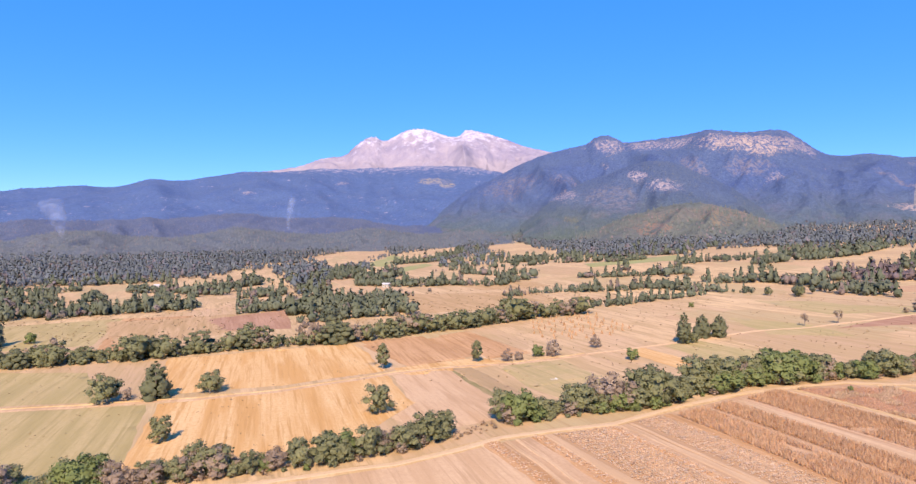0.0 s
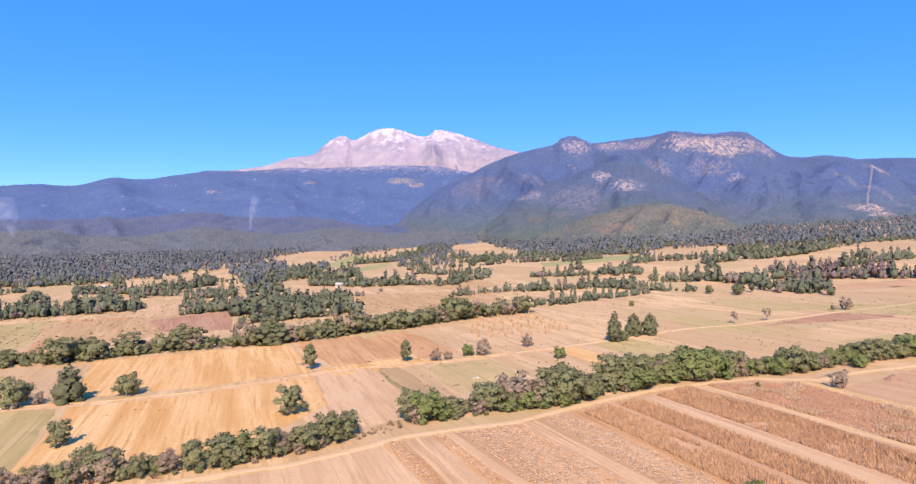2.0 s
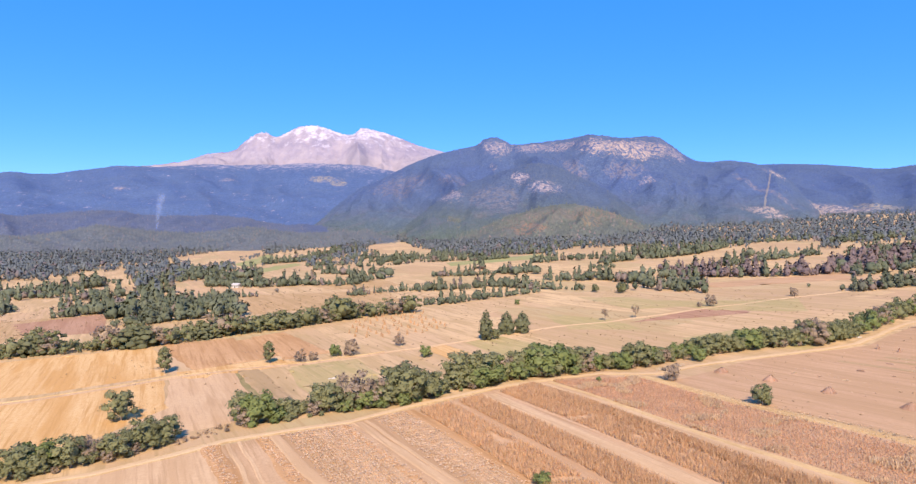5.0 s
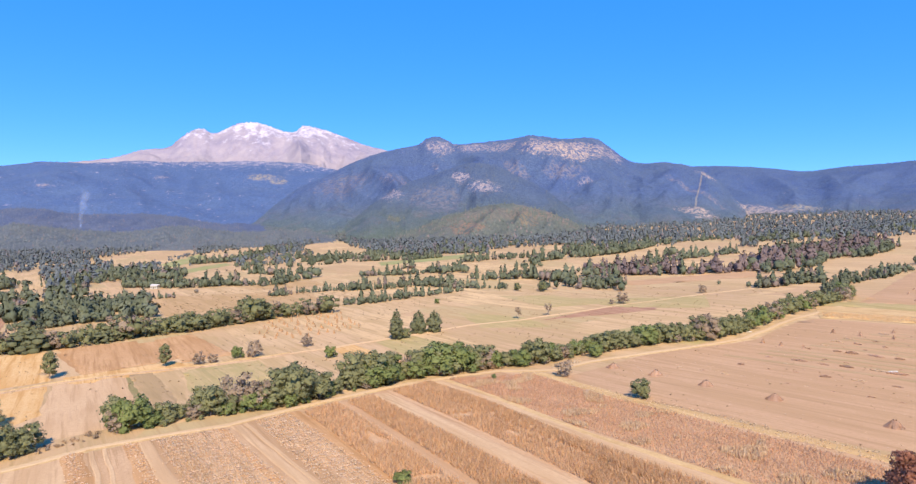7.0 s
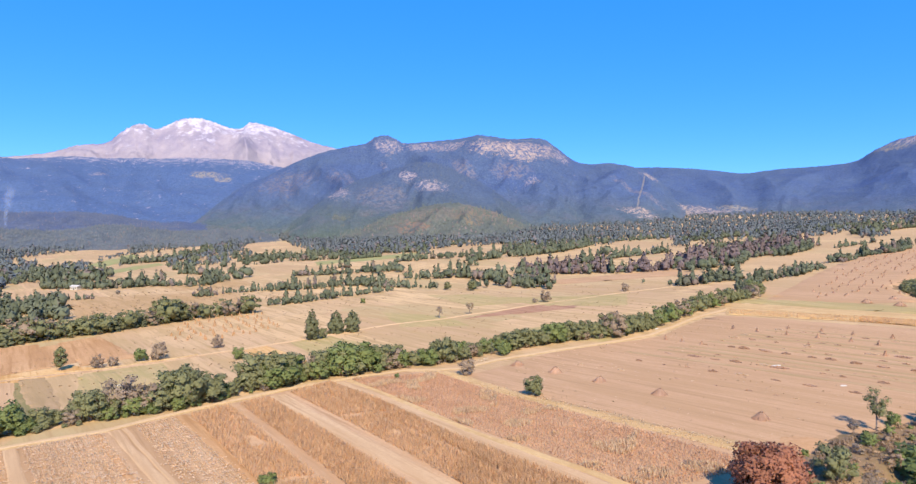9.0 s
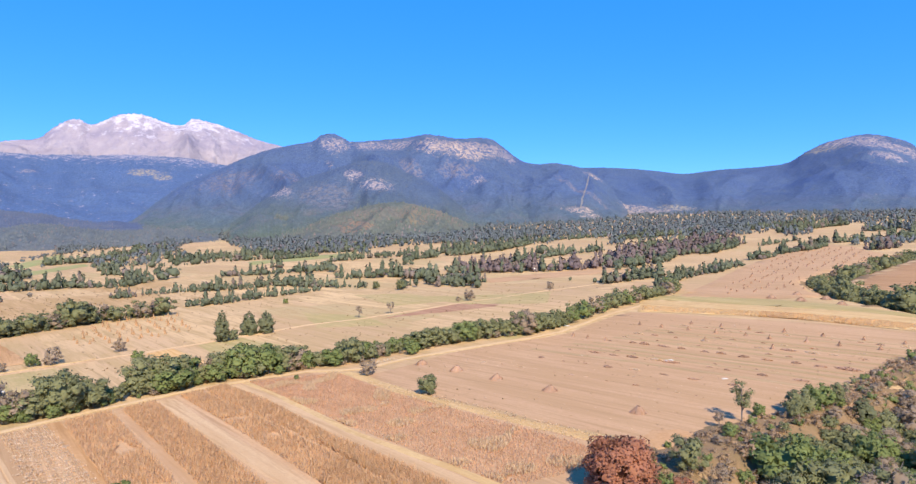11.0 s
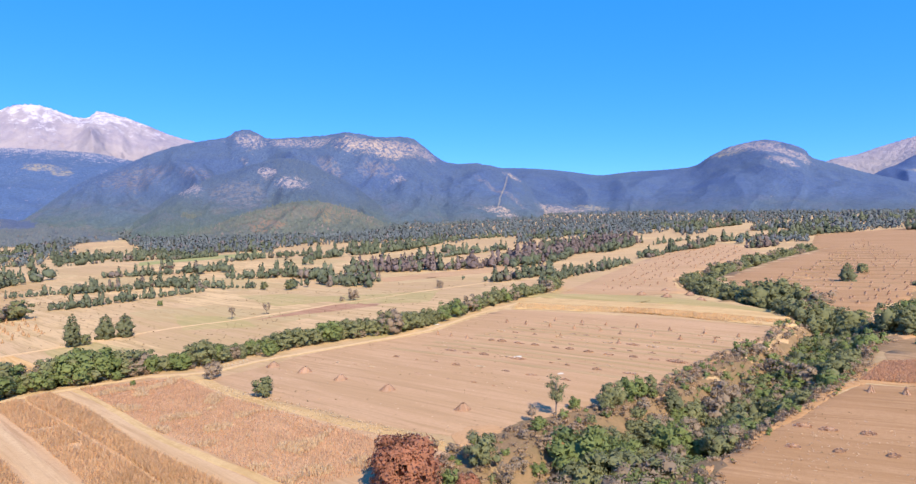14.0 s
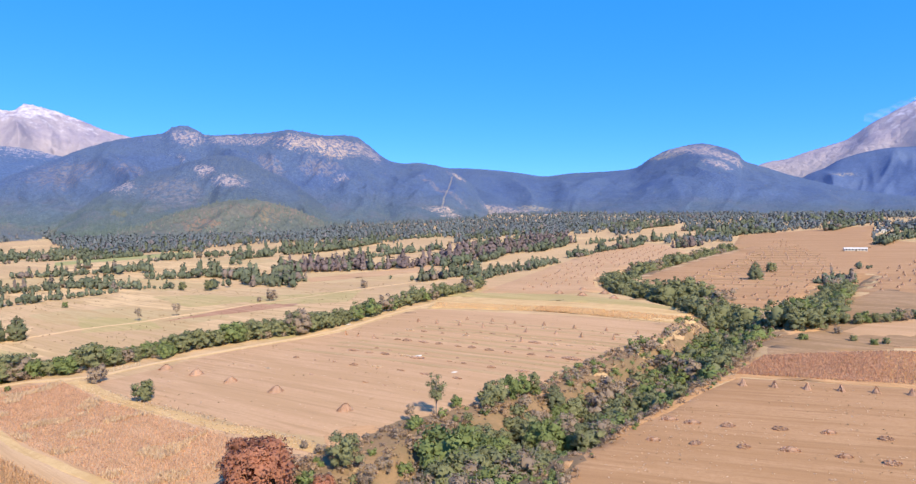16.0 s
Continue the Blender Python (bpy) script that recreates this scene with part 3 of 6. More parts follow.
def forest_slope(name, tone, second, lower, lower_top, rock, rock_from, rock_share, patches, clearings=(), lane=None):
    """Forest on a mountainside: fir high up, its colour blued with haze on far ranges, greener oak and pine lower down,
    thin stands, bare rock, and clearings given as (place, size, colour)."""
    m, nt, b = material(name, 0.95)
    v = coords(nt)
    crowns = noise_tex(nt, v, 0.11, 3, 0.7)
    stand = noise_tex(nt, v, 0.007, 6, 0.62)
    sep = nt.nodes.new("ShaderNodeSeparateXYZ")
    nt.links.new(v, sep.inputs[0])
    col = mix(nt, ramp(nt, stand, [(0.45, (0, 0, 0)), (0.64, (1, 1, 1))]), tone, second)
    zone = nt.nodes.new("ShaderNodeMapRange")
    zone.inputs[1].default_value, zone.inputs[2].default_value = lower_top - 130, lower_top + 40
    nt.links.new(math_node(nt, "ADD", sep.outputs[2], math_node(nt, "MULTIPLY", stand, 120.0)), zone.inputs[0])
    low = mix(nt, ramp(nt, noise_tex(nt, v, 0.012, 5, 0.65), [(0.47, (0, 0, 0)), (0.66, (1, 1, 1))]), lower, (lower[0] * 1.75, lower[1] * 1.25, lower[2] * 1.2))
    col = mix(nt, zone.outputs[0], low, col)
    up = nt.nodes.new("ShaderNodeMapRange")
    up.inputs[1].default_value, up.inputs[2].default_value = rock_from, rock_from + 70
    nt.links.new(sep.outputs[2], up.inputs[0])
    cliff = noise_tex(nt, coords(nt, (1, 1, 0.22)), 0.032, 8, 0.75)
    bare = math_node(nt, "ADD", math_node(nt, "MULTIPLY", up.outputs[0], rock_share), cliff)
    shade = mix(nt, noise_tex(nt, coords(nt, (1, 1, 0.3)), 0.06, 4, 0.7), tuple(0.6 * c for c in rock), tuple(1.3 * c for c in rock))
    col = mix(nt, ramp(nt, bare, [(patches, (0, 0, 0)), (patches + 0.07, (0.9, 0.9, 0.9))]), col, shade)
    rag = noise_tex(nt, coords(nt, (1, 1, 0.6)), 0.045, 8, 0.85)
    broken = ramp(nt, noise_tex(nt, coords(nt, (1, 1, 0.22)), 0.085, 5, 0.75), [(0.45, (0, 0, 0)), (0.53, (1, 1, 1))])
    for place, size, tint in clearings:
        CLEARED.append((place, size))
        mp = nt.nodes.new("ShaderNodeMapping")
        mp.vector_type = "TEXTURE"
        mp.inputs["Location"].default_value, mp.inputs["Scale"].default_value = place, (size[0], size[1] * 1.5, size[2] * 1.5)
        nt.links.new(v, mp.inputs[0])
        ln = nt.nodes.new("ShaderNodeVectorMath")
        ln.operation = "LENGTH"
        nt.links.new(mp.outputs[0], ln.inputs[0])
        d = math_node(nt, "ADD", ln.outputs["Value"], math_node(nt, "MULTIPLY", rag, 3.2))
        spot = ramp(nt, math_node(nt, "MULTIPLY", d, 0.4), [(0.88, (0.9, 0.9, 0.9)), (1.0, (0, 0, 0))])
        col = mix(nt, math_node(nt, "MULTIPLY", spot, broken), col, tint)
    if lane:                                      # a straight lane cut through the forest, given as (x, y, angle, half width, low, high)
        x, y, turn, half, low_end, high_end = lane
        mp = nt.nodes.new("ShaderNodeMapping")
        mp.vector_type = "TEXTURE"
        mp.inputs["Location"].default_value, mp.inputs["Rotation"].default_value = (x, y, 0), (0, 0, radians(turn))
        nt.links.new(v, mp.inputs[0])
        cut = nt.nodes.new("ShaderNodeSeparateXYZ")
        nt.links.new(mp.outputs[0], cut.inputs[0])
        side = math_node(nt, "ABSOLUTE", math_node(nt, "ADD", cut.outputs[1], math_node(nt, "MULTIPLY", math_node(nt, "SUBTRACT", rag, 0.5), 9.0)))
        strip = math_node(nt, "LESS_THAN", side, half)
        strip = math_node(nt, "MULTIPLY", strip, math_node(nt, "MULTIPLY", math_node(nt, "GREATER_THAN", cut.outputs[2], low_end), math_node(nt, "LESS_THAN", cut.outputs[2], high_end)))
        col = mix(nt, math_node(nt, "MULTIPLY", strip, 0.6), col, SEDGE)
    # shade between crowns is put into the colour at the bump's low spots
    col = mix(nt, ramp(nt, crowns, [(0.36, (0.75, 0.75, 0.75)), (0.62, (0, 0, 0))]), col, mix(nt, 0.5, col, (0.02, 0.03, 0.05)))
    nt.links.new(col, b.inputs["Base Color"])
    bump(nt, b, crowns, 0.6, 5.0)
    return m


CLEARED = []
ROCK, SAND, SEDGE = (0.37, 0.30, 0.28), (0.44, 0.335, 0.265), (0.34, 0.285, 0.20)
# the blue of this fir forest is distance haze put into the colour
M_HAZYFIR = forest_slope("hazy_fir_forest_slope", (0.070, 0.106, 0.204), (0.086, 0.124, 0.206), (0.098, 0.124, 0.096), 245, ROCK, 395, 0.10, 0.64, [
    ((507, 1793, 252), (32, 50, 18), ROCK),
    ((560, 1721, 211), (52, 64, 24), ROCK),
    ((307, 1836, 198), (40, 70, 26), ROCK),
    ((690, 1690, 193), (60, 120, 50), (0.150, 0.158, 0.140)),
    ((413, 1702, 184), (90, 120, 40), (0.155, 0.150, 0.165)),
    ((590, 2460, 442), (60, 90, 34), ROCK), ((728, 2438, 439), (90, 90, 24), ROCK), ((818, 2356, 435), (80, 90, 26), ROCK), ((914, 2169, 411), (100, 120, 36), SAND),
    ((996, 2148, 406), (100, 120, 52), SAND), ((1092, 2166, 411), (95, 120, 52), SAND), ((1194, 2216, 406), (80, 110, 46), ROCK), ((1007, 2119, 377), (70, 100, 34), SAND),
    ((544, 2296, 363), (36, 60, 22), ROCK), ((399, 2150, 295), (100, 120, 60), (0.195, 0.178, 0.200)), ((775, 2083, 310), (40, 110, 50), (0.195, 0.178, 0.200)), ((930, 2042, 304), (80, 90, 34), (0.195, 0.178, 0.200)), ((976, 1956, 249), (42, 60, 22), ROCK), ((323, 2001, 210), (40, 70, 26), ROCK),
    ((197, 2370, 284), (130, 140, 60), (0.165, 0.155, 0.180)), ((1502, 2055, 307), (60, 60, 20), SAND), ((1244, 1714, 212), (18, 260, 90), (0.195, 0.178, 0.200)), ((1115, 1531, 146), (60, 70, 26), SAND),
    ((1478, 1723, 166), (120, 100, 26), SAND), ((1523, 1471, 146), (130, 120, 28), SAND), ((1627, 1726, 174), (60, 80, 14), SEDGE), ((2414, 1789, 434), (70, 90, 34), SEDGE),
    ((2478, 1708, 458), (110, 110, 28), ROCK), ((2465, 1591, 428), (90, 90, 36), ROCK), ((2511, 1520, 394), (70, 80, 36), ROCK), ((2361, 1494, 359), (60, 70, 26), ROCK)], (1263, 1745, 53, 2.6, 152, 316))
# the farther range has still more haze blue painted into its forest
M_HAZYFIRLEFT = forest_slope("hazy_far_fir_forest_slope", (0.078, 0.124, 0.232), (0.090, 0.136, 0.234), (0.090, 0.124, 0.190), 150, (0.42, 0.37, 0.40), 395, 0.16, 0.60, [
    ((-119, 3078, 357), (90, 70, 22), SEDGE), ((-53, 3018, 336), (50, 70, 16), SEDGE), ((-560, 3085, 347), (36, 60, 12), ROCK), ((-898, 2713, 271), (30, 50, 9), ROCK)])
# blue haze is painted into the shoulder's forest as well
M_HAZYSHOULDER = forest_slope("hazy_shoulder_fir_forest", (0.092, 0.132, 0.236), (0.108, 0.146, 0.238), (0.100, 0.132, 0.196), 150, (0.30, 0.27, 0.30), 2000, 0.0, 0.66, [
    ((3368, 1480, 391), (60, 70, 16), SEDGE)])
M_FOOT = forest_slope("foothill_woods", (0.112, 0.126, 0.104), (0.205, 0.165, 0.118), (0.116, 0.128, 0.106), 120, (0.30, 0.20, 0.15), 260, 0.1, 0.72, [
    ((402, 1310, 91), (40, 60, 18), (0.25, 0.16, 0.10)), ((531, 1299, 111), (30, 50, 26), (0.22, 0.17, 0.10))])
# the nearer spur gets less haze blue in its painted tone
M_HAZYSPUR = forest_slope("hazy_spur_forest_slope", (0.068, 0.100, 0.176), (0.084, 0.116, 0.174), (0.094, 0.120, 0.086), 235, ROCK, 395, 0.10, 0.66, [
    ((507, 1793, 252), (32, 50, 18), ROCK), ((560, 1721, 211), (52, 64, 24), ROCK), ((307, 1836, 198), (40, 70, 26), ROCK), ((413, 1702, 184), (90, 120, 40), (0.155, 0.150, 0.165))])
# front and low hills: grey-blue haze mixed into the woodland colour
M_HAZYFRONT = forest_slope("hazy_front_hill_woods", (0.108, 0.126, 0.136), (0.130, 0.138, 0.134), (0.108, 0.122, 0.116), 90, (0.30, 0.20, 0.15), 260, 0.1, 0.72)
M_HAZYLOWHILL = forest_slope("hazy_low_hill_woods", (0.090, 0.112, 0.172), (0.112, 0.128, 0.165), (0.104, 0.118, 0.130), 110, (0.30, 0.20, 0.17), 260, 0.1, 0.72)
M_VOLC, _nt, _b = material("volcanic_ash_and_snow", 0.9)
_v = coords(_nt)
_sep = _nt.nodes.new("ShaderNodeSeparateXYZ")
_nt.links.new(_v, _sep.inputs[0])
_col = mix(_nt, ramp(_nt, noise_tex(_nt, coords(_nt, (1, 1, 0.5)), 0.010, 7, 0.65), [(0.35, (0, 0, 0)), (0.65, (1, 1, 1))]), (0.300, 0.262, 0.310), (0.440, 0.372, 0.375))
_lo = _nt.nodes.new("ShaderNodeMapRange")
_lo.inputs[1].default_value, _lo.inputs[2].default_value = 490, 680
_nt.links.new(math_node(_nt, "ADD", _sep.outputs[2], math_node(_nt, "MULTIPLY", noise_tex(_nt, _v, 0.006, 5, 0.6), 90.0)), _lo.inputs[0])
_col = mix(_nt, _lo.outputs[0], (0.415, 0.348, 0.322), _col)
_hi = _nt.nodes.new("ShaderNodeMapRange")
_hi.inputs[1].default_value, _hi.inputs[2].default_value = 600, 880
_nt.links.new(_sep.outputs[2], _hi.inputs[0])
_sn = math_node(_nt, "ADD", math_node(_nt, "MULTIPLY", _hi.outputs[0], 0.30), noise_tex(_nt, coords(_nt, (1, 1, 0.6)), 0.016, 8, 0.75))
_col = mix(_nt, ramp(_nt, _sn, [(0.66, (0, 0, 0)), (0.80, (0.8, 0.8, 0.8))]), _col, (0.72, 0.66, 0.70))
_nt.links.new(_col, _b.inputs["Base Color"])
bump(_nt, _b, noise_tex(_nt, _v, 0.02, 8, 0.7), 1.0, 30.0)

snow_volcano = mountain("mountain_volcano", [(-1606, 4113, 481), (-1107, 4283, 575), (-928, 4328, 638), (-787, 4358, 663), (-722, 4370, 716), (-640, 4384, 784), (-573, 4394, 797),
    (-504, 4404, 773), (-383, 4418, 838), (-294, 4426, 860), (-203, 4433, 852), (-74, 4439, 812), (1, 4441, 812), (57, 4441, 853), (153, 4440, 842), (230, 4438, 823), (327, 4434, 791),
    (464, 4424, 740), (703, 4396, 677), (1023, 4338, 527)], 1500, 300, M_VOLC, "high bare volcano with patches of old snow", 0.5, 1.3, 400, 80, 3, 20, (700, 0.26))
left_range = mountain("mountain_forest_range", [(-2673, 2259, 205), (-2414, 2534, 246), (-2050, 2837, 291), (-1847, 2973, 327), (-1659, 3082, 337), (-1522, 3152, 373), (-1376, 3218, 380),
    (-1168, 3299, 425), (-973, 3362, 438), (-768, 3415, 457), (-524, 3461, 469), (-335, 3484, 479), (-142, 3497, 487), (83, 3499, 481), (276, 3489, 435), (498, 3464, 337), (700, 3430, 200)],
    1500, 400, M_HAZYFIRLEFT, "long low range under dense fir forest", 0.55, 1.25, 300, 60, 11, 4, (520, 0.12), 8)
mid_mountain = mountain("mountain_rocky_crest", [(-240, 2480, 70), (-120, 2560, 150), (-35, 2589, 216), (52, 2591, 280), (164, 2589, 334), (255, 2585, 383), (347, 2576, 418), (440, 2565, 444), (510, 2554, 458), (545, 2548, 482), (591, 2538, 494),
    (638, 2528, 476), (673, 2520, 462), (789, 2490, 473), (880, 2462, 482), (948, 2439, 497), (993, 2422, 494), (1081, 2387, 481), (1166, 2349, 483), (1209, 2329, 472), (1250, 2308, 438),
    (1311, 2276, 386), (1370, 2243, 372), (1447, 2197, 371), (1560, 2130, 330), (1680, 2060, 200)], 950, 500, M_HAZYFIR, "steep forested mountain with a pale rocky crest", 0.95, 1.3, 400, 90, 21, 5, (240, 0.24))
spur = mountain("mountain_spur", [(180, 1880, 110), (275, 1866, 181), (366, 1887, 238), (453, 1894, 272), (541, 1887, 298), (628, 1866, 296), (702, 1834, 262), (767, 1802, 224), (822, 1760, 172), (868, 1720, 122), (930, 1649, 70)],
    560, 260, M_HAZYSPUR, "wooded spur in front of the rocky mountain", 0.9, 1.15, 180, 50, 25, 4, (150, 0.22), 6)
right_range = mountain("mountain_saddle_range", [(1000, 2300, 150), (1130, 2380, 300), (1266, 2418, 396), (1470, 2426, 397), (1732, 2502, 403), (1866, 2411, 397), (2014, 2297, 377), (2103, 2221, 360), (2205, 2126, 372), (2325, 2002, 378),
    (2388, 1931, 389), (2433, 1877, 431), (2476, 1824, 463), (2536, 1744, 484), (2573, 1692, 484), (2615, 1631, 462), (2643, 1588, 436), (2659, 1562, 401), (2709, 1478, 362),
    (2771, 1366, 315), (2868, 1162, 251), (2971, 886, 205), (3000, 500, 150), (3000, 200, 90)], 1000, 500, M_HAZYFIR, "forested saddle and a dome shaped rocky hill", 0.6, 1.35, 360, 70, 31, 4, (260, 0.13))
right_volcano = mountain("mountain_cone", [(3851, 2504, 411), (3982, 2300, 545), (4057, 2171, 574), (4104, 2086, 605), (4168, 1960, 645), (4208, 1878, 673), (4257, 1770, 754), (4302, 1664, 817), (4340, 1566, 872),
    (4404, 1388, 977), (4462, 1199, 1054), (4509, 1022, 943), (4571, 718, 714)], 1300, 150, M_VOLC, "steep ash grey volcanic cone", 0.35, 1.4, 240, 60, 41, 12, (420, 0.14))
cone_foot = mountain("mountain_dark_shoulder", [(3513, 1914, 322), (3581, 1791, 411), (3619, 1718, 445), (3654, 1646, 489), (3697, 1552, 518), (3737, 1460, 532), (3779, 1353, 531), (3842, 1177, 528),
    (3926, 881, 484), (3992, 537, 399)], 1100, 300, M_HAZYSHOULDER, "dark forested shoulder below the cone", 0.5, 1.3, 140, 40, 51, 4)
foothill = mountain("mountain_foothill", [(120, 1490, 40), (210, 1485, 62), (284, 1476, 84), (365, 1462, 112), (445, 1444, 139), (499, 1429, 149), (538, 1416, 150), (590, 1398, 139), (654, 1373, 118), (703, 1351, 98), (763, 1322, 80), (850, 1270, 60)],
    300, 350, M_FOOT, "low scrubby foothill with bare slopes", 1.0, 1.2, 180, 44, 61, 2.5, (90, 0.30), 6)
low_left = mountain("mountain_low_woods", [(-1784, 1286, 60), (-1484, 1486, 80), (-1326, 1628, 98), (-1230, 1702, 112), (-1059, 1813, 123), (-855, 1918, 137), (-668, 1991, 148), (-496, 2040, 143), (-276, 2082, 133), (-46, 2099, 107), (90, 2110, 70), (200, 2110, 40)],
    700, 500, M_HAZYLOWHILL, "low wooded hills at the edge of the plain", 0.9, 1.2, 240, 50, 71, 3, (170, 0.18), 16)
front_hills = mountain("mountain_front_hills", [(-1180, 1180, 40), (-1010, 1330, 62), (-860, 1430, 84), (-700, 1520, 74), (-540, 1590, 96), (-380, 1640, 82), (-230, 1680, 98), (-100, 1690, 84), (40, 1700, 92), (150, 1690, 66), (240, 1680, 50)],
    330, 420, M_HAZYFRONT, "knolls under mixed brown and green woods", 1.0, 1.1, 200, 40, 81, 3, (110, 0.25), 12)
east_hills = mountain("mountain_east_hills", [(120, 1760, 60), (210, 1730, 112), (290, 1700, 138), (360, 1660, 126), (420, 1600, 136), (480, 1560, 120), (560, 1500, 84), (640, 1440, 60)],
    330, 300, M_FOOT, "wooded knolls below the steep mountain", 1.0, 1.15, 160, 40, 85, 3, (100, 0.28), 8)


def slope_trees(name, hill, count, lo, hi, mat, label, seed, crest_share=0.0):
    """Small pointed crowns all over a hillside, thicker at its crest."""
    rng = np.random.default_rng(seed)
    me = hill.data
    co = np.array([v.co[:] for v in me.vertices])
    tri = np.array([p.vertices[:3] for p in me.polygons])
    ctr, nrm = co[tri].mean(1), np.array([p.normal[:] for p in me.polygons])
    area = np.array([p.area for p in me.polygons])
    face_me = ((ctr[:, :2] - (70, 0)) * nrm[:, :2]).sum(1) < 0
    w = area * face_me * (1 + crest_share * (ctr[:, 2] > np.percentile(ctr[:, 2], 80)))
    for place, size in CLEARED:
        w *= np.where((((ctr - place) / (np.array(size) * 0.9)) ** 2).sum(1) > 1, 1.0, 0.25)
    w *= np.array([0.25 + 1.5 * max(0, 0.5 + noise.noise((x * 0.006, y * 0.006, 4))) for x, y, z in ctr])
    off = np.abs((ctr[:, 0] - 1263) * -0.799 + (ctr[:, 1] - 1745) * 0.602)          # the lane up the saddle stays clear
    w *= np.where((off < 9) & (ctr[:, 2] > 150), 0.05, 1.0)
    pick = rng.choice(len(tri), count, p=w / w.sum())
    k = rng.dirichlet((1, 1, 1), count)
    base = (co[tri[pick]] * k[:, :, None]).sum(1)
    h = rng.uniform(lo, hi, (count, 1))
    ang = rng.uniform(0, 6.28, (count, 1)) + np.linspace(0, 2 * math.pi, 3, endpoint=False)
    r = h * rng.uniform(0.30, 0.5, (count, 1))
    ring = np.stack([np.cos(ang) * r, np.sin(ang) * r, np.repeat(h * 0.1, 3, 1)], -1) + base[:, None]
    tip = base + np.concatenate([np.zeros((count, 2)), h], 1)
    verts = np.concatenate([ring, tip[:, None]], 1)
    lit = np.repeat(nrm[pick][:, None], 4, 1) + 0.45 * (verts - base[:, None]) / h[:, :, None]
    lit = lit.reshape(-1, 3)
    i = 4 * np.arange(count)[:, None]
    faces = np.concatenate([np.concatenate([i + a, i + (a + 1) % 3, i + 3], 1) for a in range(3)])
    ob = mesh_object(name, verts.reshape(-1, 3).tolist(), faces.tolist(), mat)
    ob.data.shade_smooth()
    ob.data.normals_split_custom_set_from_vertices((lit / np.linalg.norm(lit, axis=1, keepdims=True)).tolist())
    return tagged(ob, label, "forest", kind="stuff")


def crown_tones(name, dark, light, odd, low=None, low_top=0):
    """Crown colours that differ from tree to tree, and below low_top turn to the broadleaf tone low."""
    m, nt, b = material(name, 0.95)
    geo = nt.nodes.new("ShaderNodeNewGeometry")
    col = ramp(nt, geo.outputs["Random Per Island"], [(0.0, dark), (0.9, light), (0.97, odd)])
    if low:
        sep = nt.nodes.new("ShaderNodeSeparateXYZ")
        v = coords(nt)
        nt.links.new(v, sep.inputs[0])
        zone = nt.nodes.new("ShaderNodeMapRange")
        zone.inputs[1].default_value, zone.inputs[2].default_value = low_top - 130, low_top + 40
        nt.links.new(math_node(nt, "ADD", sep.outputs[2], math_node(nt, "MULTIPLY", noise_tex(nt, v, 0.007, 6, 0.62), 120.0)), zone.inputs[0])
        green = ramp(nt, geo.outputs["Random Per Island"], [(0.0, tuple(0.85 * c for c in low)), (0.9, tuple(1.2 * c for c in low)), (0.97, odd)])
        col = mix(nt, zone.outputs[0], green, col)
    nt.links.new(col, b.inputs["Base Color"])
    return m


# fir crowns carry the same painted blue haze as their slopes
M_HAZYFIRCROWN = crown_tones("hazy_fir_crowns", (0.072, 0.110, 0.202), (0.098, 0.138, 0.220), (0.114, 0.140, 0.178), (0.102, 0.128, 0.098), 245)
M_HAZYFARCROWN = crown_tones("hazy_far_fir_crowns", (0.080, 0.126, 0.232), (0.102, 0.146, 0.246), (0.114, 0.145, 0.215))
# low hill crowns, with haze in their grey-blue tone
M_HAZYCROWN = crown_tones("hazy_low_hill_crowns", (0.090, 0.112, 0.168), (0.120, 0.142, 0.185), (0.160, 0.148, 0.170), (0.112, 0.126, 0.130), 110)
M_HAZYSPURCROWN = crown_tones("hazy_spur_fir_crowns", (0.070, 0.102, 0.174), (0.096, 0.128, 0.186), (0.114, 0.132, 0.146), (0.098, 0.124, 0.088), 235)
# front hill crowns, greyed by the haze painted into them
M_HAZYFRONTCROWN = crown_tones("hazy_front_hill_crowns", (0.104, 0.122, 0.132), (0.138, 0.152, 0.150), (0.160, 0.142, 0.134))
M_HILLCROWN = crown_tones("hill_oak_crowns", (0.104, 0.120, 0.104), (0.142, 0.154, 0.122), (0.205, 0.160, 0.140))
slope_trees("mountain_firs", mid_mountain, 46000, 2.2, 5.0, M_HAZYFIRCROWN, "dense firs on the rocky mountain", 1, 1.0)
slope_trees("mountain_firs", spur, 16000, 2.2, 5.0, M_HAZYSPURCROWN, "dense firs on the wooded spur", 6)
slope_trees("mountain_firs", right_range, 40000, 2.2, 5.0, M_HAZYFIRCROWN, "dense firs on the saddle range", 2, 1.0)
slope_trees("mountain_firs", left_range, 22000, 3, 6, M_HAZYFARCROWN, "dense firs on the long range", 3, 0.5)
slope_trees("foothill_trees", foothill, 3600, 3.5, 8, M_HILLCROWN, "scattered trees on the foothill", 4)
slope_trees("foothill_trees", east_hills, 7000, 2.5, 6, M_HILLCROWN, "trees on the wooded knolls", 7)
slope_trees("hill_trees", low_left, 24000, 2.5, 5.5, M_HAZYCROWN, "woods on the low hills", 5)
slope_trees("hill_trees", front_hills, 12000, 3, 6.5, M_HAZYFRONTCROWN, "mixed woods on the front hills", 8)


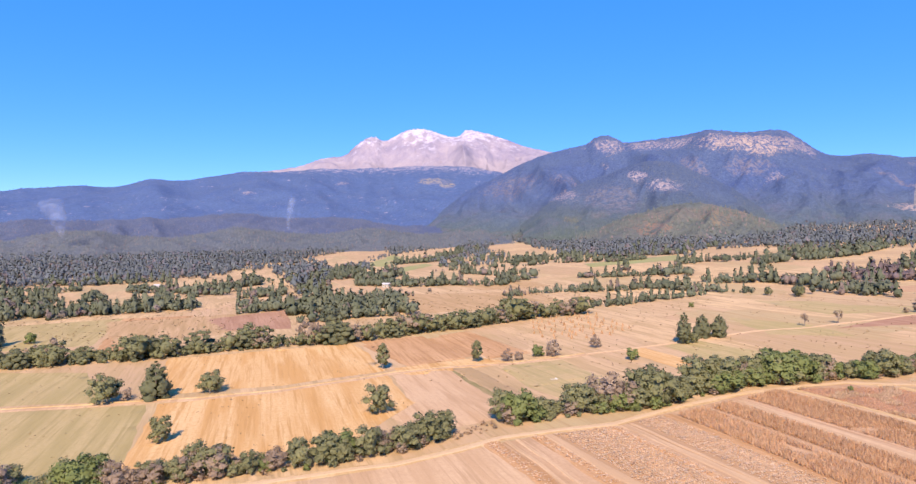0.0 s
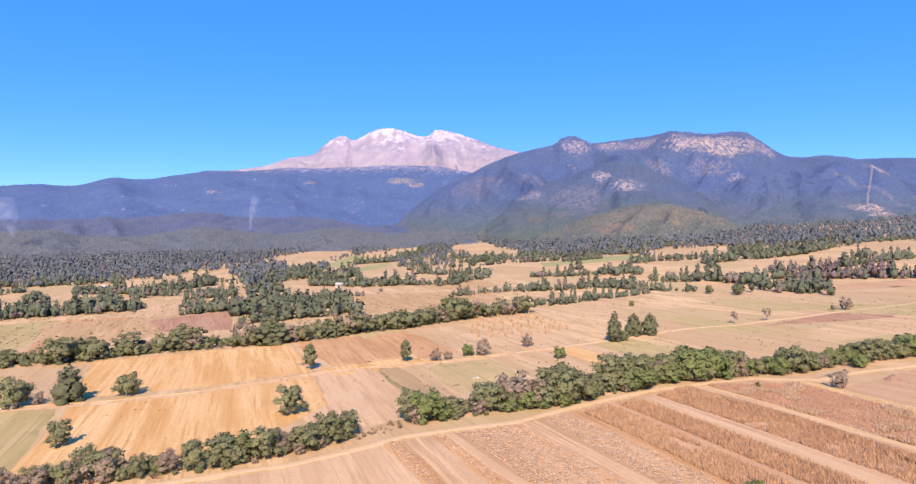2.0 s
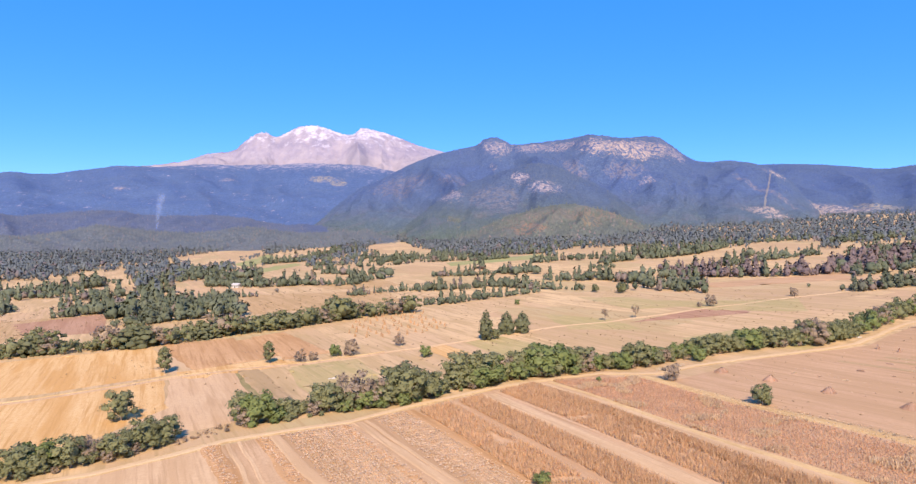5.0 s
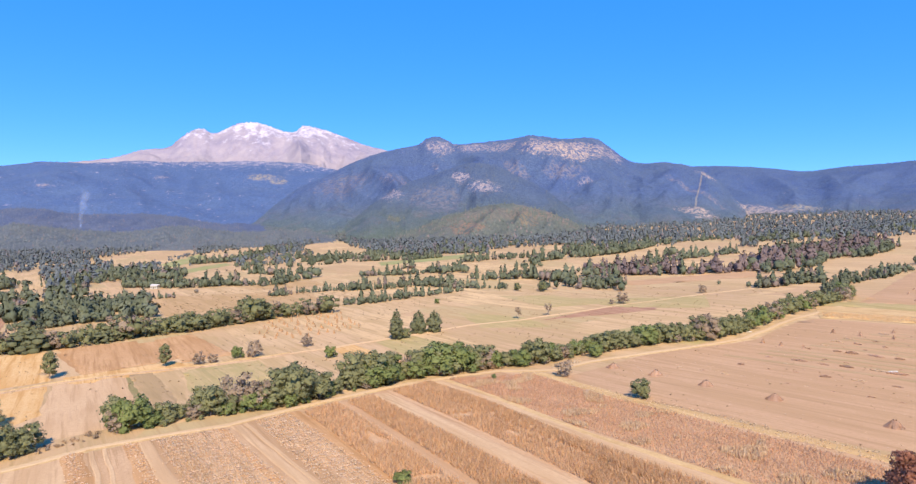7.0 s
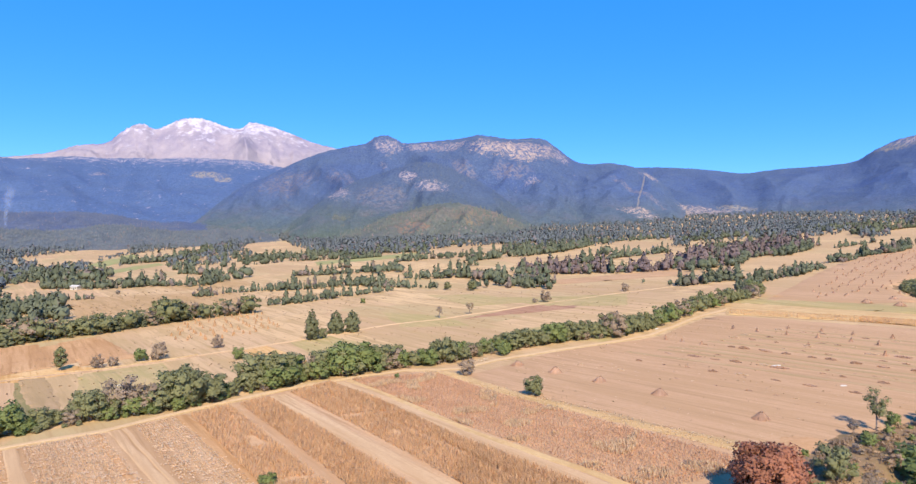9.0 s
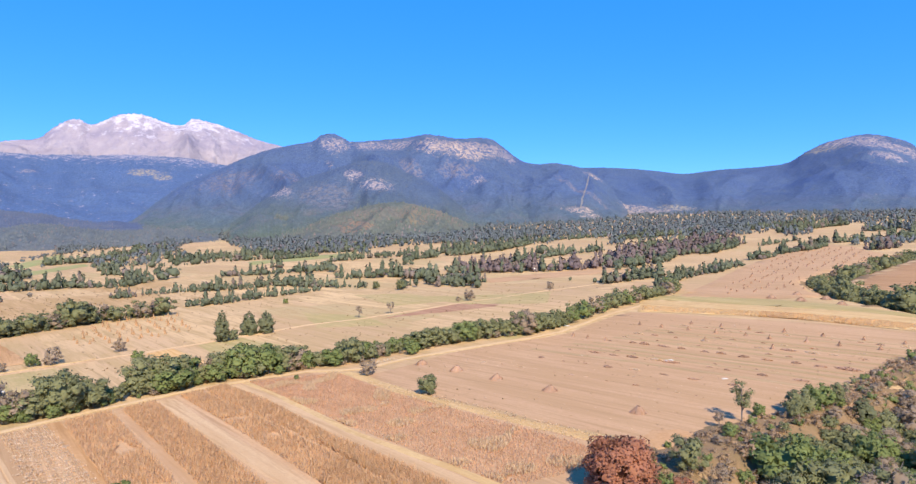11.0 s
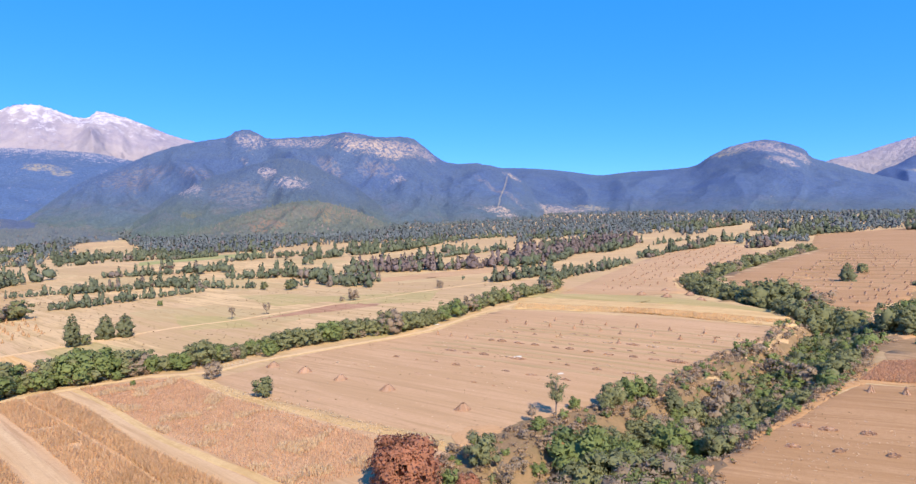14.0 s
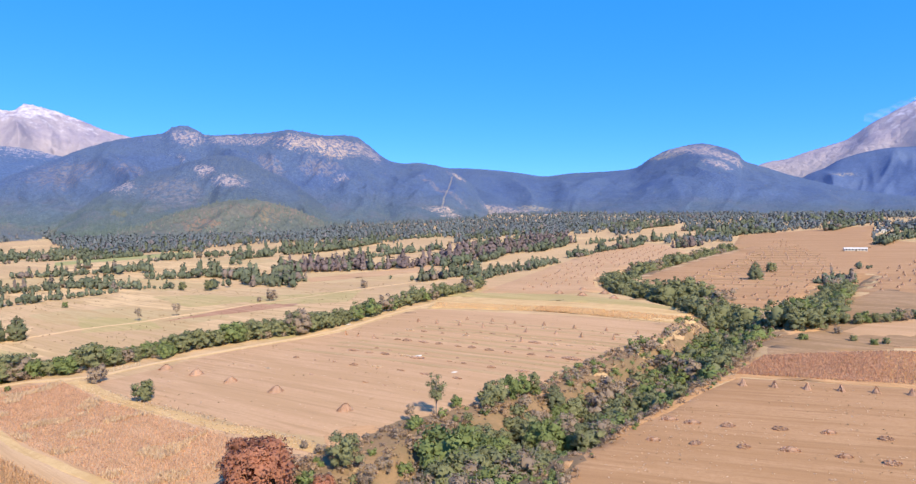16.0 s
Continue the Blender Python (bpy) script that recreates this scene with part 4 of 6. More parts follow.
# ---- plants ----
def ico(sub):
    bm = bmesh.new()
    bmesh.ops.create_icosphere(bm, subdivisions=sub, radius=1.0)
    v = np.array([p.co[:] for p in bm.verts])
    bm.verts.ensure_lookup_table()
    f = np.array([[p.index for p in q.verts] for q in bm.faces])
    bm.free()
    return v, f


ICO1, ICO2 = ico(1), ico(2)
ICO0 = np.array([(0, 0, 1), (0.894, 0, 0.447), (0.276, 0.851, 0.447), (-0.724, 0.526, 0.447), (-0.724, -0.526, 0.447), (0.276, -0.851, 0.447), (0.724, 0.526, -0.447), (-0.276, 0.851, -0.447), (-0.894, 0, -0.447), (-0.276, -0.851, -0.447), (0.724, -0.526, -0.447), (0, 0, -1)]), np.array([(0, 1 + k, 1 + (k + 1) % 5) for k in range(5)] + [(1 + k, 6 + k, 1 + (k + 1) % 5) for k in range(5)] + [(1 + (k + 1) % 5, 6 + k, 6 + (k + 1) % 5) for k in range(5)] + [(6 + k, 11, 6 + (k + 1) % 5) for k in range(5)])


SOFT = {}


class Heap:
    """Gathers loose triangles and quads for one mesh, with a soft outward normal at each corner."""

    def __init__(self):
        self.v, self.f, self.s, self.n = [], [], [], 0

    def add(self, v, f):
        v = np.asarray(v, float)
        d = v - v.mean(0)
        self.v.append(v)
        self.s.append(d / (np.linalg.norm(d, axis=1, keepdims=True) + 1e-9))
        self.f.extend((np.asarray(f) + self.n).tolist())
        self.n += len(v)

    def mesh(self, name, mat, soft=False):
        me = bpy.data.meshes.new(name)
        v = np.concatenate(self.v)
        me.from_pydata(v.tolist(), [], self.f)
        me.materials.append(mat)
        if soft:
            SOFT[me.name] = self.outward(v)
            soften(me, SOFT[me.name])
        return me

    def outward(self, v):
        d = v - (v.min(0) + v.max(0)) * (0.5, 0.5, 0.42)
        d /= np.linalg.norm(d, axis=1, keepdims=True) + 1e-9
        return unit(0.30 * np.concatenate(self.s) + 0.42 * d + np.array((0, 0, 0.22)) + np.random.default_rng(len(v)).normal(0, 0.16, v.shape))


def unit(d):
    return d / (np.linalg.norm(d, axis=1, keepdims=True) + 1e-9)


def soften(me, normals):
    me.shade_smooth()
    me.normals_split_custom_set_from_vertices(normals.tolist())


def tufts(heap, rng, centres, normals, size, spread=0.6):
    """Small bent leaf sprays round the given places, facing outwards at random."""
    k = len(centres)
    n = unit(normals + rng.normal(0, spread, (k, 3)))
    n = np.where((n * normals).sum(1, keepdims=True) < 0, -n, n)
    a = unit(np.cross(n, rng.normal(0, 1, (k, 3))))
    b = np.cross(n, a)
    s = size * rng.uniform(0.6, 1.4, (k, 1))
    q = [centres + a * s, centres + b * s * 0.7 + n * s * 0.25, centres - a * s * 0.9, centres - b * s * 0.75 - n * s * 0.2]
    base = heap.n + 4 * np.arange(k)
    heap.v.append(np.stack(q, 1).reshape(-1, 3))
    heap.s.append(np.repeat(unit(0.7 * normals + 0.3 * n), 4, 0))
    heap.f.extend(np.stack([base, base + 1, base + 2], 1).tolist())
    heap.f.extend(np.stack([base, base + 2, base + 3], 1).tolist())
    heap.n += 4 * k


def leaves(heap, rng, centres, normals, size, spread=0.55, slim=1.0):
    """Single leaf sprays, each one triangle, that face outwards at random."""
    k = len(centres)
    n = unit(normals + rng.normal(0, spread, (k, 3)))
    n = np.where((n * normals).sum(1, keepdims=True) < 0, -n, n)
    a = unit(np.cross(n, rng.normal(0, 1, (k, 3))))
    b = np.cross(n, a)
    s = size * rng.uniform(0.55, 1.45, (k, 1))
    w = s * slim * rng.uniform(0.7, 1.1, (k, 1))
    q = [centres + a * s, centres - a * s * 0.6 + b * w * 0.8, centres - a * s * 0.5 - b * w * 0.8]
    heap.f.extend((heap.n + np.arange(3 * k)).reshape(-1, 3).tolist())
    heap.v.append(np.stack(q, 1).reshape(-1, 3))
    heap.s.append(np.repeat(unit(0.7 * normals + 0.3 * n), 3, 0))
    heap.n += 3 * k


def lobe(heap, rng, c, r, count, size, core=0.72, slim=1.0):
    v, f = ICO0
    c, r = np.array(c), np.array(r)
    if core:
        heap.add(c + v * (1 + rng.uniform(-0.2, 0.12, (len(v), 1))) * r * core, f)
    d = rng.normal(0, 1, (count, 3))
    d[:, 2] = np.where(d[:, 2] < -0.6, -d[:, 2], d[:, 2])
    d = unit(d)
    leaves(heap, rng, c + d * r * rng.uniform(0.74, 1.10, (count, 1)), d, size, 0.55, slim)


def stem(heap, a, b, ra, rb, sides=6):
    a, b = np.array(a, float), np.array(b, float)
    d = (b - a) / np.linalg.norm(b - a)
    u = np.cross(d, (0.3, 1, 0.2))
    u /= np.linalg.norm(u)
    w = np.cross(d, u)
    t = np.linspace(0, 2 * math.pi, sides, endpoint=False)
    ring = np.cos(t)[:, None] * u + np.sin(t)[:, None] * w
    heap.add(np.concatenate([a + ring * ra, b + ring * rb]), [[i, (i + 1) % sides, sides + (i + 1) % sides, sides + i] for i in range(sides)])


def part(name, me, parent, label=""):
    ob = new(name, me)
    ob.parent = parent
    return tagged(ob, label)


def make_plant(kind, seed, lite=False):
    """One plant about 1 unit of its usual height, as (height, trunk mesh, crown mesh)."""
    rng = np.random.default_rng(seed)
    wood, leaf = Heap(), Heap()
    h = {"oak": 8.0, "round": 4.0, "shrub": 4.0, "slim": 10.0, "pine": 13.0, "cypress": 15.0, "bare": 6.5, "red": 10.0, "lime": 5.0, "scrub": 2.0, "thin": 9.0}[kind]
    if kind == "scrub":
        mat = M_SCRUB
        for k in range(18 if lite else 26):
            a, q = rng.uniform(0, 6.28), abs(rng.normal(0, 0.6)) * h
            foot = np.array((0.4 * q * math.cos(a), 0.4 * q * math.sin(a), 0.0))
            tip = np.array((q * math.cos(a), q * math.sin(a), rng.uniform(0.4, 0.9) * h * (1.1 - 0.6 * min(1, q / h))))
            side = np.array((-math.sin(a), math.cos(a), 0)) * 0.03 * h
            leaf.add([foot - side, foot + side, tip], [[0, 1, 2]])
            c = tip[None] * rng.uniform(0.5, 1.05, (3, 1)) + rng.normal(0, 0.07, (3, 3)) * h
            leaves(leaf, rng, c, unit(c), 0.13 * h, 0.6, 0.7)
        stem(wood, (0, 0, -0.2), (0, 0, h * 0.5), 0.03 * h, 0.01 * h, 4)
    elif kind in ("oak", "lime", "red", "round", "shrub"):
        wide = {"oak": 0.46, "lime": 0.56, "red": 0.56, "round": 0.52, "shrub": 0.52}[kind] * h * rng.uniform(0.86, 1.12)
        n = {"oak": 17, "red": 52, "lime": 17}.get(kind, 12) if not lite else 8
        mat = {"oak": M_OAK, "lime": M_LIME, "red": M_RED, "round": M_LIME, "shrub": M_GREY}[kind]
        stem(wood, (0, 0, -0.6), (0.1, 0, h * 0.45), 0.035 * h, 0.02 * h)
        skew = rng.normal(0, 0.10, 2) * h
        peak = rng.uniform(0.36, 0.52)
        v, f = ICO0 if lite else ICO1
        big = 0.40 if kind == "shrub" else 0.58
        heart = v * (1 + rng.uniform(-0.14, 0.1, (len(v), 1))) * (big * wide, big * wide, 0.57 * big * h)
        mid = np.array((skew[0] * 0.5, skew[1] * 0.5, 0.46 * h))
        leaf.add(heart + mid, f)
        d = unit(rng.normal(0, 1, (60 if lite else 200, 3)))
        leaves(leaf, rng, mid + d * (0.86 * wide, 0.86 * wide, 0.43 * h) * rng.uniform(0.8, 1.08, (len(d), 1)), d, (0.034 * h + 0.17) if lite else (0.023 * h + 0.14), 0.55, 0.7 if kind == "shrub" else 1.0)
        for k in range(n):
            u = (k + 0.5) / n
            a = 2.4 * k + rng.uniform(-0.5, 0.5)
            z = 0.13 + 0.74 * u + rng.normal(0, 0.03)
            q = wide * max(0.0, 1 - abs((z - peak) / (1.02 - peak if z > peak else peak + 0.1)) ** 2.3) ** 0.5 * rng.uniform(*((0.62, 0.92) if kind == "red" else (0.55, 0.96)))
            r = wide * rng.uniform(0.25, 0.43) * (0.92 if kind == "red" else 1.0)
            c = (q * math.cos(a) + skew[0] * z, q * math.sin(a) + skew[1] * z, z * h)
            if k % 2 == 0:
                stem(wood, (0, 0, h * 0.25), c, 0.014 * h, 0.005 * h, 4)
            count, size = (26, 0.032 * h + 0.16) if lite else (140, 0.27) if kind == "red" else (64, 0.021 * h + 0.12)
            thin = kind == "shrub"
            lobe(leaf, rng, c, (r, r, r * rng.uniform(0.7, 0.95)), count, size * (0.8 if thin else 1), 0.66 if thin else 0.70, 0.7 if thin else 1.0)
        if kind == "shrub":
            for k in range(16):
                a, q = rng.uniform(0, 6.28), rng.uniform(0.3, 0.85) * wide
                stem(wood, (0, 0, 0.05 * h), (q * math.cos(a), q * math.sin(a), rng.uniform(0.7, 1.08) * h), 0.010 * h, 0.004 * h, 3)
    elif kind == "slim":
        mat = M_OAK
        stem(wood, (0, 0, -0.6), (0, 0, h * 0.8), 0.02 * h, 0.008 * h)
        for k in range(14):
            u = (k + 0.5) / 14
            a, r = 2.4 * k, rng.uniform(0.10, 0.15) * h
            q = 0.17 * h * (1 - abs(2 * u - 0.9) ** 2.2) ** 0.5 if 0 < u < 0.95 else 0
            lobe(leaf, rng, (q * math.cos(a), q * math.sin(a), (0.20 + 0.70 * u) * h), (r, r, r * 0.9), 80, 0.028 * h, 0.75)
    elif kind in ("pine", "cypress"):
        mat = M_PINE
        stem(wood, (0, 0, -0.6), (0, 0, h * 0.95), 0.02 * h, 0.004 * h)
        wide = (0.37 if kind == "pine" else 0.23) * h
        tiers = 11 if not lite else 6
        for k in range(tiers):
            u = k / (tiers - 1)
            z = h * (0.09 + 0.86 * u)
            r = wide * ((1 - u ** 3.4) ** 0.9 if kind == "pine" else (1 - u ** 4.0) * 0.9) * rng.uniform(0.74, 1.16) + 0.03 * h
            arms = (6 if u < 0.7 else 4) if not lite else 3
            for j in range(arms):
                a = 6.28 * j / arms + rng.uniform(-0.4, 0.4) + k
                q = r * rng.uniform(0.48, 0.72)
                rr = r * rng.uniform(0.36, 0.5) * (1.25 if lite else 1)
                lobe(leaf, rng, (q * math.cos(a), q * math.sin(a), z - 0.12 * q), (rr, rr, rr * 0.62 + 0.015 * h), 30 if not lite else 18, 0.018 * h + (0.07 if not lite else 0.12), 0.76, 0.75)
    else:
        mat = M_GREY if kind == "bare" else M_OAK
        stem(wood, (0, 0, -0.5), (0.1, 0.1, h * 0.85), 0.022 * h, 0.006 * h)
        for k in range(24):
            z0 = rng.uniform(0.25, 0.8) * h
            a, q = rng.uniform(0, 6.28), rng.uniform(0.10, 0.27) * h
            tip = (q * math.cos(a), q * math.sin(a), z0 + rng.uniform(0.08, 0.2) * h)
            stem(wood, (0, 0, z0), tip, 0.009 * h, 0.003 * h, 3)
            lobe(leaf, rng, tip, (0.10 * h,) * 3, 54, 0.022 * h, 0.45, 0.7)
    return h, wood.mesh("trunk", M_BARK), leaf.mesh("crown", mat, True)


KINDS = {"oak": 5, "lime": 2, "red": 1, "round": 2, "shrub": 3, "slim": 2, "pine": 3, "cypress": 1, "bare": 2, "scrub": 2, "thin": 1}
PLANTS = {k: [make_plant(k, 100 * i + j) for j in range(n)] for i, (k, n) in enumerate(KINDS.items())}
LITE = {k: [make_plant(k, 900 + 100 * i + j, True) for j in range(3)] for i, k in enumerate(("oak", "lime", "shrub", "pine", "scrub", "round"))}
WORDS = {"oak": ("broad_tree", "dark green broadleaf tree", "tree"), "lime": ("green_bush", "bright green dense leafy bush", "bush"),
         "red": ("red_tree", "rust red leafy tree", "tree"), "round": ("round_bush", "small round green bush", "bush"),
         "shrub": ("grey_shrub", "grey brown half leafless shrub", "shrub"), "slim": ("slim_tree", "slim upright green tree", "tree"),
         "pine": ("pine_tree", "dark conical pine tree", "tree"), "cypress": ("cypress_tree", "tall dark ragged cypress", "tree"),
         "bare": ("bare_tree", "nearly leafless grey tree", "tree"), "scrub": ("dry_scrub", "low dry tan scrub", "shrub"),
         "thin": ("thin_tree", "thin tree with sparse leaves", "tree")}
prng = random.Random(5)


def plant(kind, x, y, height, group="", where="", squash=1.0):
    h, trunk, crown = prng.choice(PLANTS[kind])
    name, words, cat = WORDS[kind]
    ob = new(name)
    s = height / h
    ob.matrix_basis = pose(x, y, land(x, y) - 0.05, 0, 0, prng.uniform(0, 360)) @ Matrix.Diagonal((s * squash, s * squash, s, 1))
    part("trunk", trunk, ob)
    part("crown", crown, ob)
    return tagged(ob, words + where, cat, group)


# trees and bushes that stand alone in the fields
for row in [("oak", -125, 226, 10.5), ("pine", -109, 229, 14), ("oak", -91, 233, 8.3), ("oak", -84, 178, 7.6), ("oak", -106, 151, 5.8), ("oak", -90, 149, 5.1), ("shrub", -120, 229, 4.3),
            ("round", -246, 364, 6.5), ("slim", -31, 262, 10.9), ("slim", 8, 268, 9.4), ("shrub", 21, 267, 4.9), ("shrub", 26, 269, 3.7), ("round", 35, 276, 5.1), ("shrub", 41, 276, 6.9)]:
    plant(*row, where=" alone in a field")
for row in [("shrub", 64, 292, 5.4), ("round", 73, 265, 5.0), ("cypress", 105, 294.5, 14.8), ("oak", 109.6, 295.3, 5.2), ("pine", 117.6, 305.2, 11.6), ("pine", 125.4, 304.6, 11.2), ("bare", 175, 320, 6.5), ("bare", 193, 322, 6.7),
            ("oak", 232, 433, 8.0), ("oak", 217, 444, 6.2), ("shrub", 249, 342, 6.8), ("shrub", 242, 342, 3.0), ("shrub", 319, 363, 5.6), ("round", 146, 397, 3.4), ("round", 126, 203, 1.9)]:
    plant(*row, where=" standing in open fields")
for row in [("shrub", 149, 197, 5.6), ("oak", -24, 196, 9.4), ("round", 165, 247, 2.1), ("oak", 158, 161, 6.3), ("lime", 81.5, 119.5, 3.0), ("thin", 214.7, 97.7, 9.4), ("round", 220.7, 98.5, 3.2), ("oak", 230, 95, 6.4), ("oak", 227, 93, 5.0), ("lime", 238, 96.3, 6.2), ("slim", 243, 94.5, 6.4),
            ("pine", 246, 90, 7.6), ("shrub", 259.7, 88.5, 5.4), ("bare", 186, 76, 6.4), ("bare", 207, 97, 4.2), ("red", 177, 75, 4.0), ("pine", 506, 194, 12.2), ("oak", 554, 212, 7.7), ("red", 166, 80, 10.5), ("shrub", 181, 96, 1.8), ("oak", 184, 81, 7.2), ("lime", 173, 221, 5.0), ("shrub", 272, 94, 6.4),
            ("oak", 369, 74, 2.6), ("round", 368, 67, 2.4), ("oak", 372, 65, 2.6), ("shrub", 378, 83, 3.0), ("oak", 402, 87, 3.6), ("oak", 410, 84, 4.4), ("oak", 413, 82, 4.0), ("lime", 359, 86, 2.6)]:
    plant(*row, where=" at a field edge")


STUFF = {}


def gather(name, kind, x, y, height, squash):
    """Adds a plant to a far row that is one mesh."""
    h, trunk, crown = prng.choice(LITE[kind])
    s = height / h
    m = np.array(pose(x, y, land(x, y) - 0.05, 0, 0, prng.uniform(0, 360)) @ Matrix.Diagonal((s * squash, s * squash, s, 1)))
    if crown.name not in SEEN:
        SEEN[crown.name] = np.array([p.co[:] for p in crown.vertices]), np.array([p.vertices[:] for p in crown.polygons]), SOFT[crown.name]
    v, f, d = SEEN[crown.name]
    STUFF.setdefault(name, []).append((v @ m[:3, :3].T + m[:3, 3], f, crown.materials[0], unit(d @ m[:3, :3].T)))


SEEN = {}


def finish_stuff(name, label, cat="trees"):
    vs, fs, ds, idx, n, mats = [], [], [], [], 0, []
    for v, f, mat, d in STUFF[name]:
        if mat not in mats:
            mats.append(mat)
        vs.append(v)
        ds.append(d)
        fs.extend((np.array(f) + n).tolist())
        idx.extend([mats.index(mat)] * len(f))
        n += len(v)
    me = bpy.data.meshes.new(name)
    me.from_pydata(np.concatenate(vs).tolist(), [], fs)
    for mat in mats:
        me.materials.append(mat)
    me.polygons.foreach_set("material_index", idx)
    soften(me, np.concatenate(ds))
    return tagged(new(name, me), label, cat, kind="stuff")


def along(pts, step):
    """Places about step apart along a line of points."""
    for (ax, ay), (bx, by) in zip(pts, pts[1:]):
        n = max(1, round(math.hypot(bx - ax, by - ay) / step))
        for i in range(n):
            t = (i + 0.5) / n
            yield ax + (bx - ax) * t, ay + (by - ay) * t, math.atan2(by - ay, bx - ax)


def hedge(pts, step, rows, width, kinds, lo, hi, group, where, stuff=""):
    for x, y, a in along(pts, step):
        for k in range(rows):
            off = ((k + 0.5) / rows - 0.5) * width + prng.uniform(-1.2, 1.2)
            j = prng.uniform(-0.4, 0.4) * step
            hgt = (lo + (hi - lo) * prng.random() ** 1.25) * (0.9 + 0.55 * noise.noise((x * 0.06, y * 0.06, 2)))
            X, Y = x - math.sin(a) * off + math.cos(a) * j, y + math.cos(a) * off + math.sin(a) * j
            if stuff:
                gather(stuff, prng.choice(kinds), X, Y, hgt, prng.uniform(0.9, 1.3))
            else:
                plant(prng.choice(kinds), X, Y, hgt, group, where, prng.uniform(0.95, 1.3))


MIXED = ["oak"] * 7 + ["lime"] * 2 + ["shrub"] * 2
G1, W1 = "trees along the field track", " in the row along the track"
hedge([(-110, 140), (-78, 147), (-50, 153), (-28, 157), (-12, 165), (-4, 168)], 4.8, 2, 6, MIXED + ["lime", "shrub"], 4.2, 9.0, G1, W1)
hedge([(11, 178), (23, 181), (43, 187), (55, 190)], 4.8, 2, 6, MIXED, 5.0, 10.0, G1, W1)
hedge([(55, 190), (70, 201), (96, 217), (105, 219), (126, 224), (149, 223)], 5.0, 2, 6.5, ["oak"] * 9 + ["slim"] + ["shrub"] + ["lime"] * 2, 6.0, 12.0, G1, W1)
hedge([(250, 236), (297, 264), (347, 283), (374, 301)], 4.6, 2, 6.5, ["oak"] * 7 + ["shrub"] + ["lime"], 5.0, 10.0, "", "", "far_hedgerow")
finish_stuff("far_hedgerow", "far end of the tree row beside the track")
hedge([(149, 223), (172, 229), (200, 232), (228, 228), (250, 236)], 5.0, 2, 6.5, ["oak"] * 9 + ["shrub"] + ["lime"] * 2, 5.5, 10.5, G1, W1)
UNDER = ["oak"] * 2 + ["round"] * 2 + ["shrub"] * 3 + ["scrub"] * 2
hedge([(-100, 139), (-78, 144), (-50, 150), (-28, 153), (-12, 161), (-2, 166)], 5.5, 1, 1, UNDER, 1.6, 3.6, G1, W1)
hedge([(11, 174), (23, 177), (43, 183), (55, 186), (70, 197), (96, 213), (105, 215), (126, 220), (149, 219), (172, 226), (200, 229), (228, 225), (250, 233)], 5.5, 1, 1, UNDER, 1.6, 3.8, G1, W1)
hedge([(-3, 168), (4, 172), (10, 177)], 2.2, 3, 6, ["scrub"] * 3 + ["shrub"], 0.9, 1.8, G1, W1)
hedge([(-230, 300), (-160, 308), (-117, 325), (-89, 326), (-54, 330), (-25, 348), (5, 360), (24, 374), (60, 388), (77, 394)], 4.8, 3, 15, ["oak"] * 8 + ["pine"] * 3 + ["shrub"], 4.5, 15.0, "", "", "middle_tree_row")
finish_stuff("middle_tree_row", "dense dark green tree row across the fields")
G3, W3 = "trees in the ravine", " growing in the ravine"
hedge([(130, -2), (160, 28), (191, 62), (206, 69), (226, 74), (252, 80)], 5.2, 4, 22, ["lime"] * 4 + ["oak"] * 5 + ["shrub"] * 2, 5.0, 9.2, G3, W3)
hedge([(190, 78), (226, 83), (254, 90)], 5.5, 1, 3, ["lime"] * 2 + ["oak"] * 3 + ["shrub"], 2.6, 5.6, G3, W3)
hedge([(140, 30), (172, 68), (196, 80), (220, 86), (250, 90)], 5.0, 2, 7, ["lime"] + ["oak"] * 2 + ["shrub"] * 2 + ["scrub"] * 4 + ["bare"], 2.0, 4.6, G3, W3)
hedge([(251, 78), (285, 87), (323, 98), (361, 113), (384, 128)], 4.2, 5, 22, ["lime"] * 2 + ["oak"] * 7 + ["shrub"] * 2, 4.0, 8.0, "", "", "ravine_trees")
hedge([(376, 126), (388, 142), (404, 160), (410, 185), (418, 222)], 6.0, 4, 20, ["oak"] * 7 + ["pine"] * 3 + ["shrub"], 7.0, 13.5, "", "", "ravine_trees")
hedge([(418, 222), (456, 266), (526, 294), (630, 334), (742, 366)], 6.6, 3, 16, ["oak"] * 8 + ["pine"] * 2 + ["shrub"], 5.0, 12.0, "", "", "ravine_trees")
hedge([(372, 105), (386, 97), (402, 104), (426, 115)], 5.0, 4, 20, ["oak"] * 7 + ["pine"] * 2 + ["lime"], 6.0, 11.5, "", "", "ravine_trees")
hedge([(426, 115), (470, 128), (512, 146)], 5.0, 3, 14, ["oak"] * 6 + ["shrub"] + ["lime"], 5.0, 9.5, "", "", "ravine_trees")
hedge([(398, 91), (412, 84), (425, 78), (442, 73), (470, 70)], 4.2, 2, 6, ["oak"] * 5 + ["shrub"] * 2 + ["round"], 2.6, 5.2, "", "", "ravine_trees")
finish_stuff("ravine_trees", "dark green trees filling the farther gullies")
G4, W4 = "dry scrub on the bank", " on the ravine bank"
hedge([(200, 92), (224, 95), (245, 97), (268, 105), (300, 115)], 3.2, 2, 6, ["scrub"] * 6 + ["shrub"] * 2 + ["bare"], 1.0, 2.6, G4, W4)
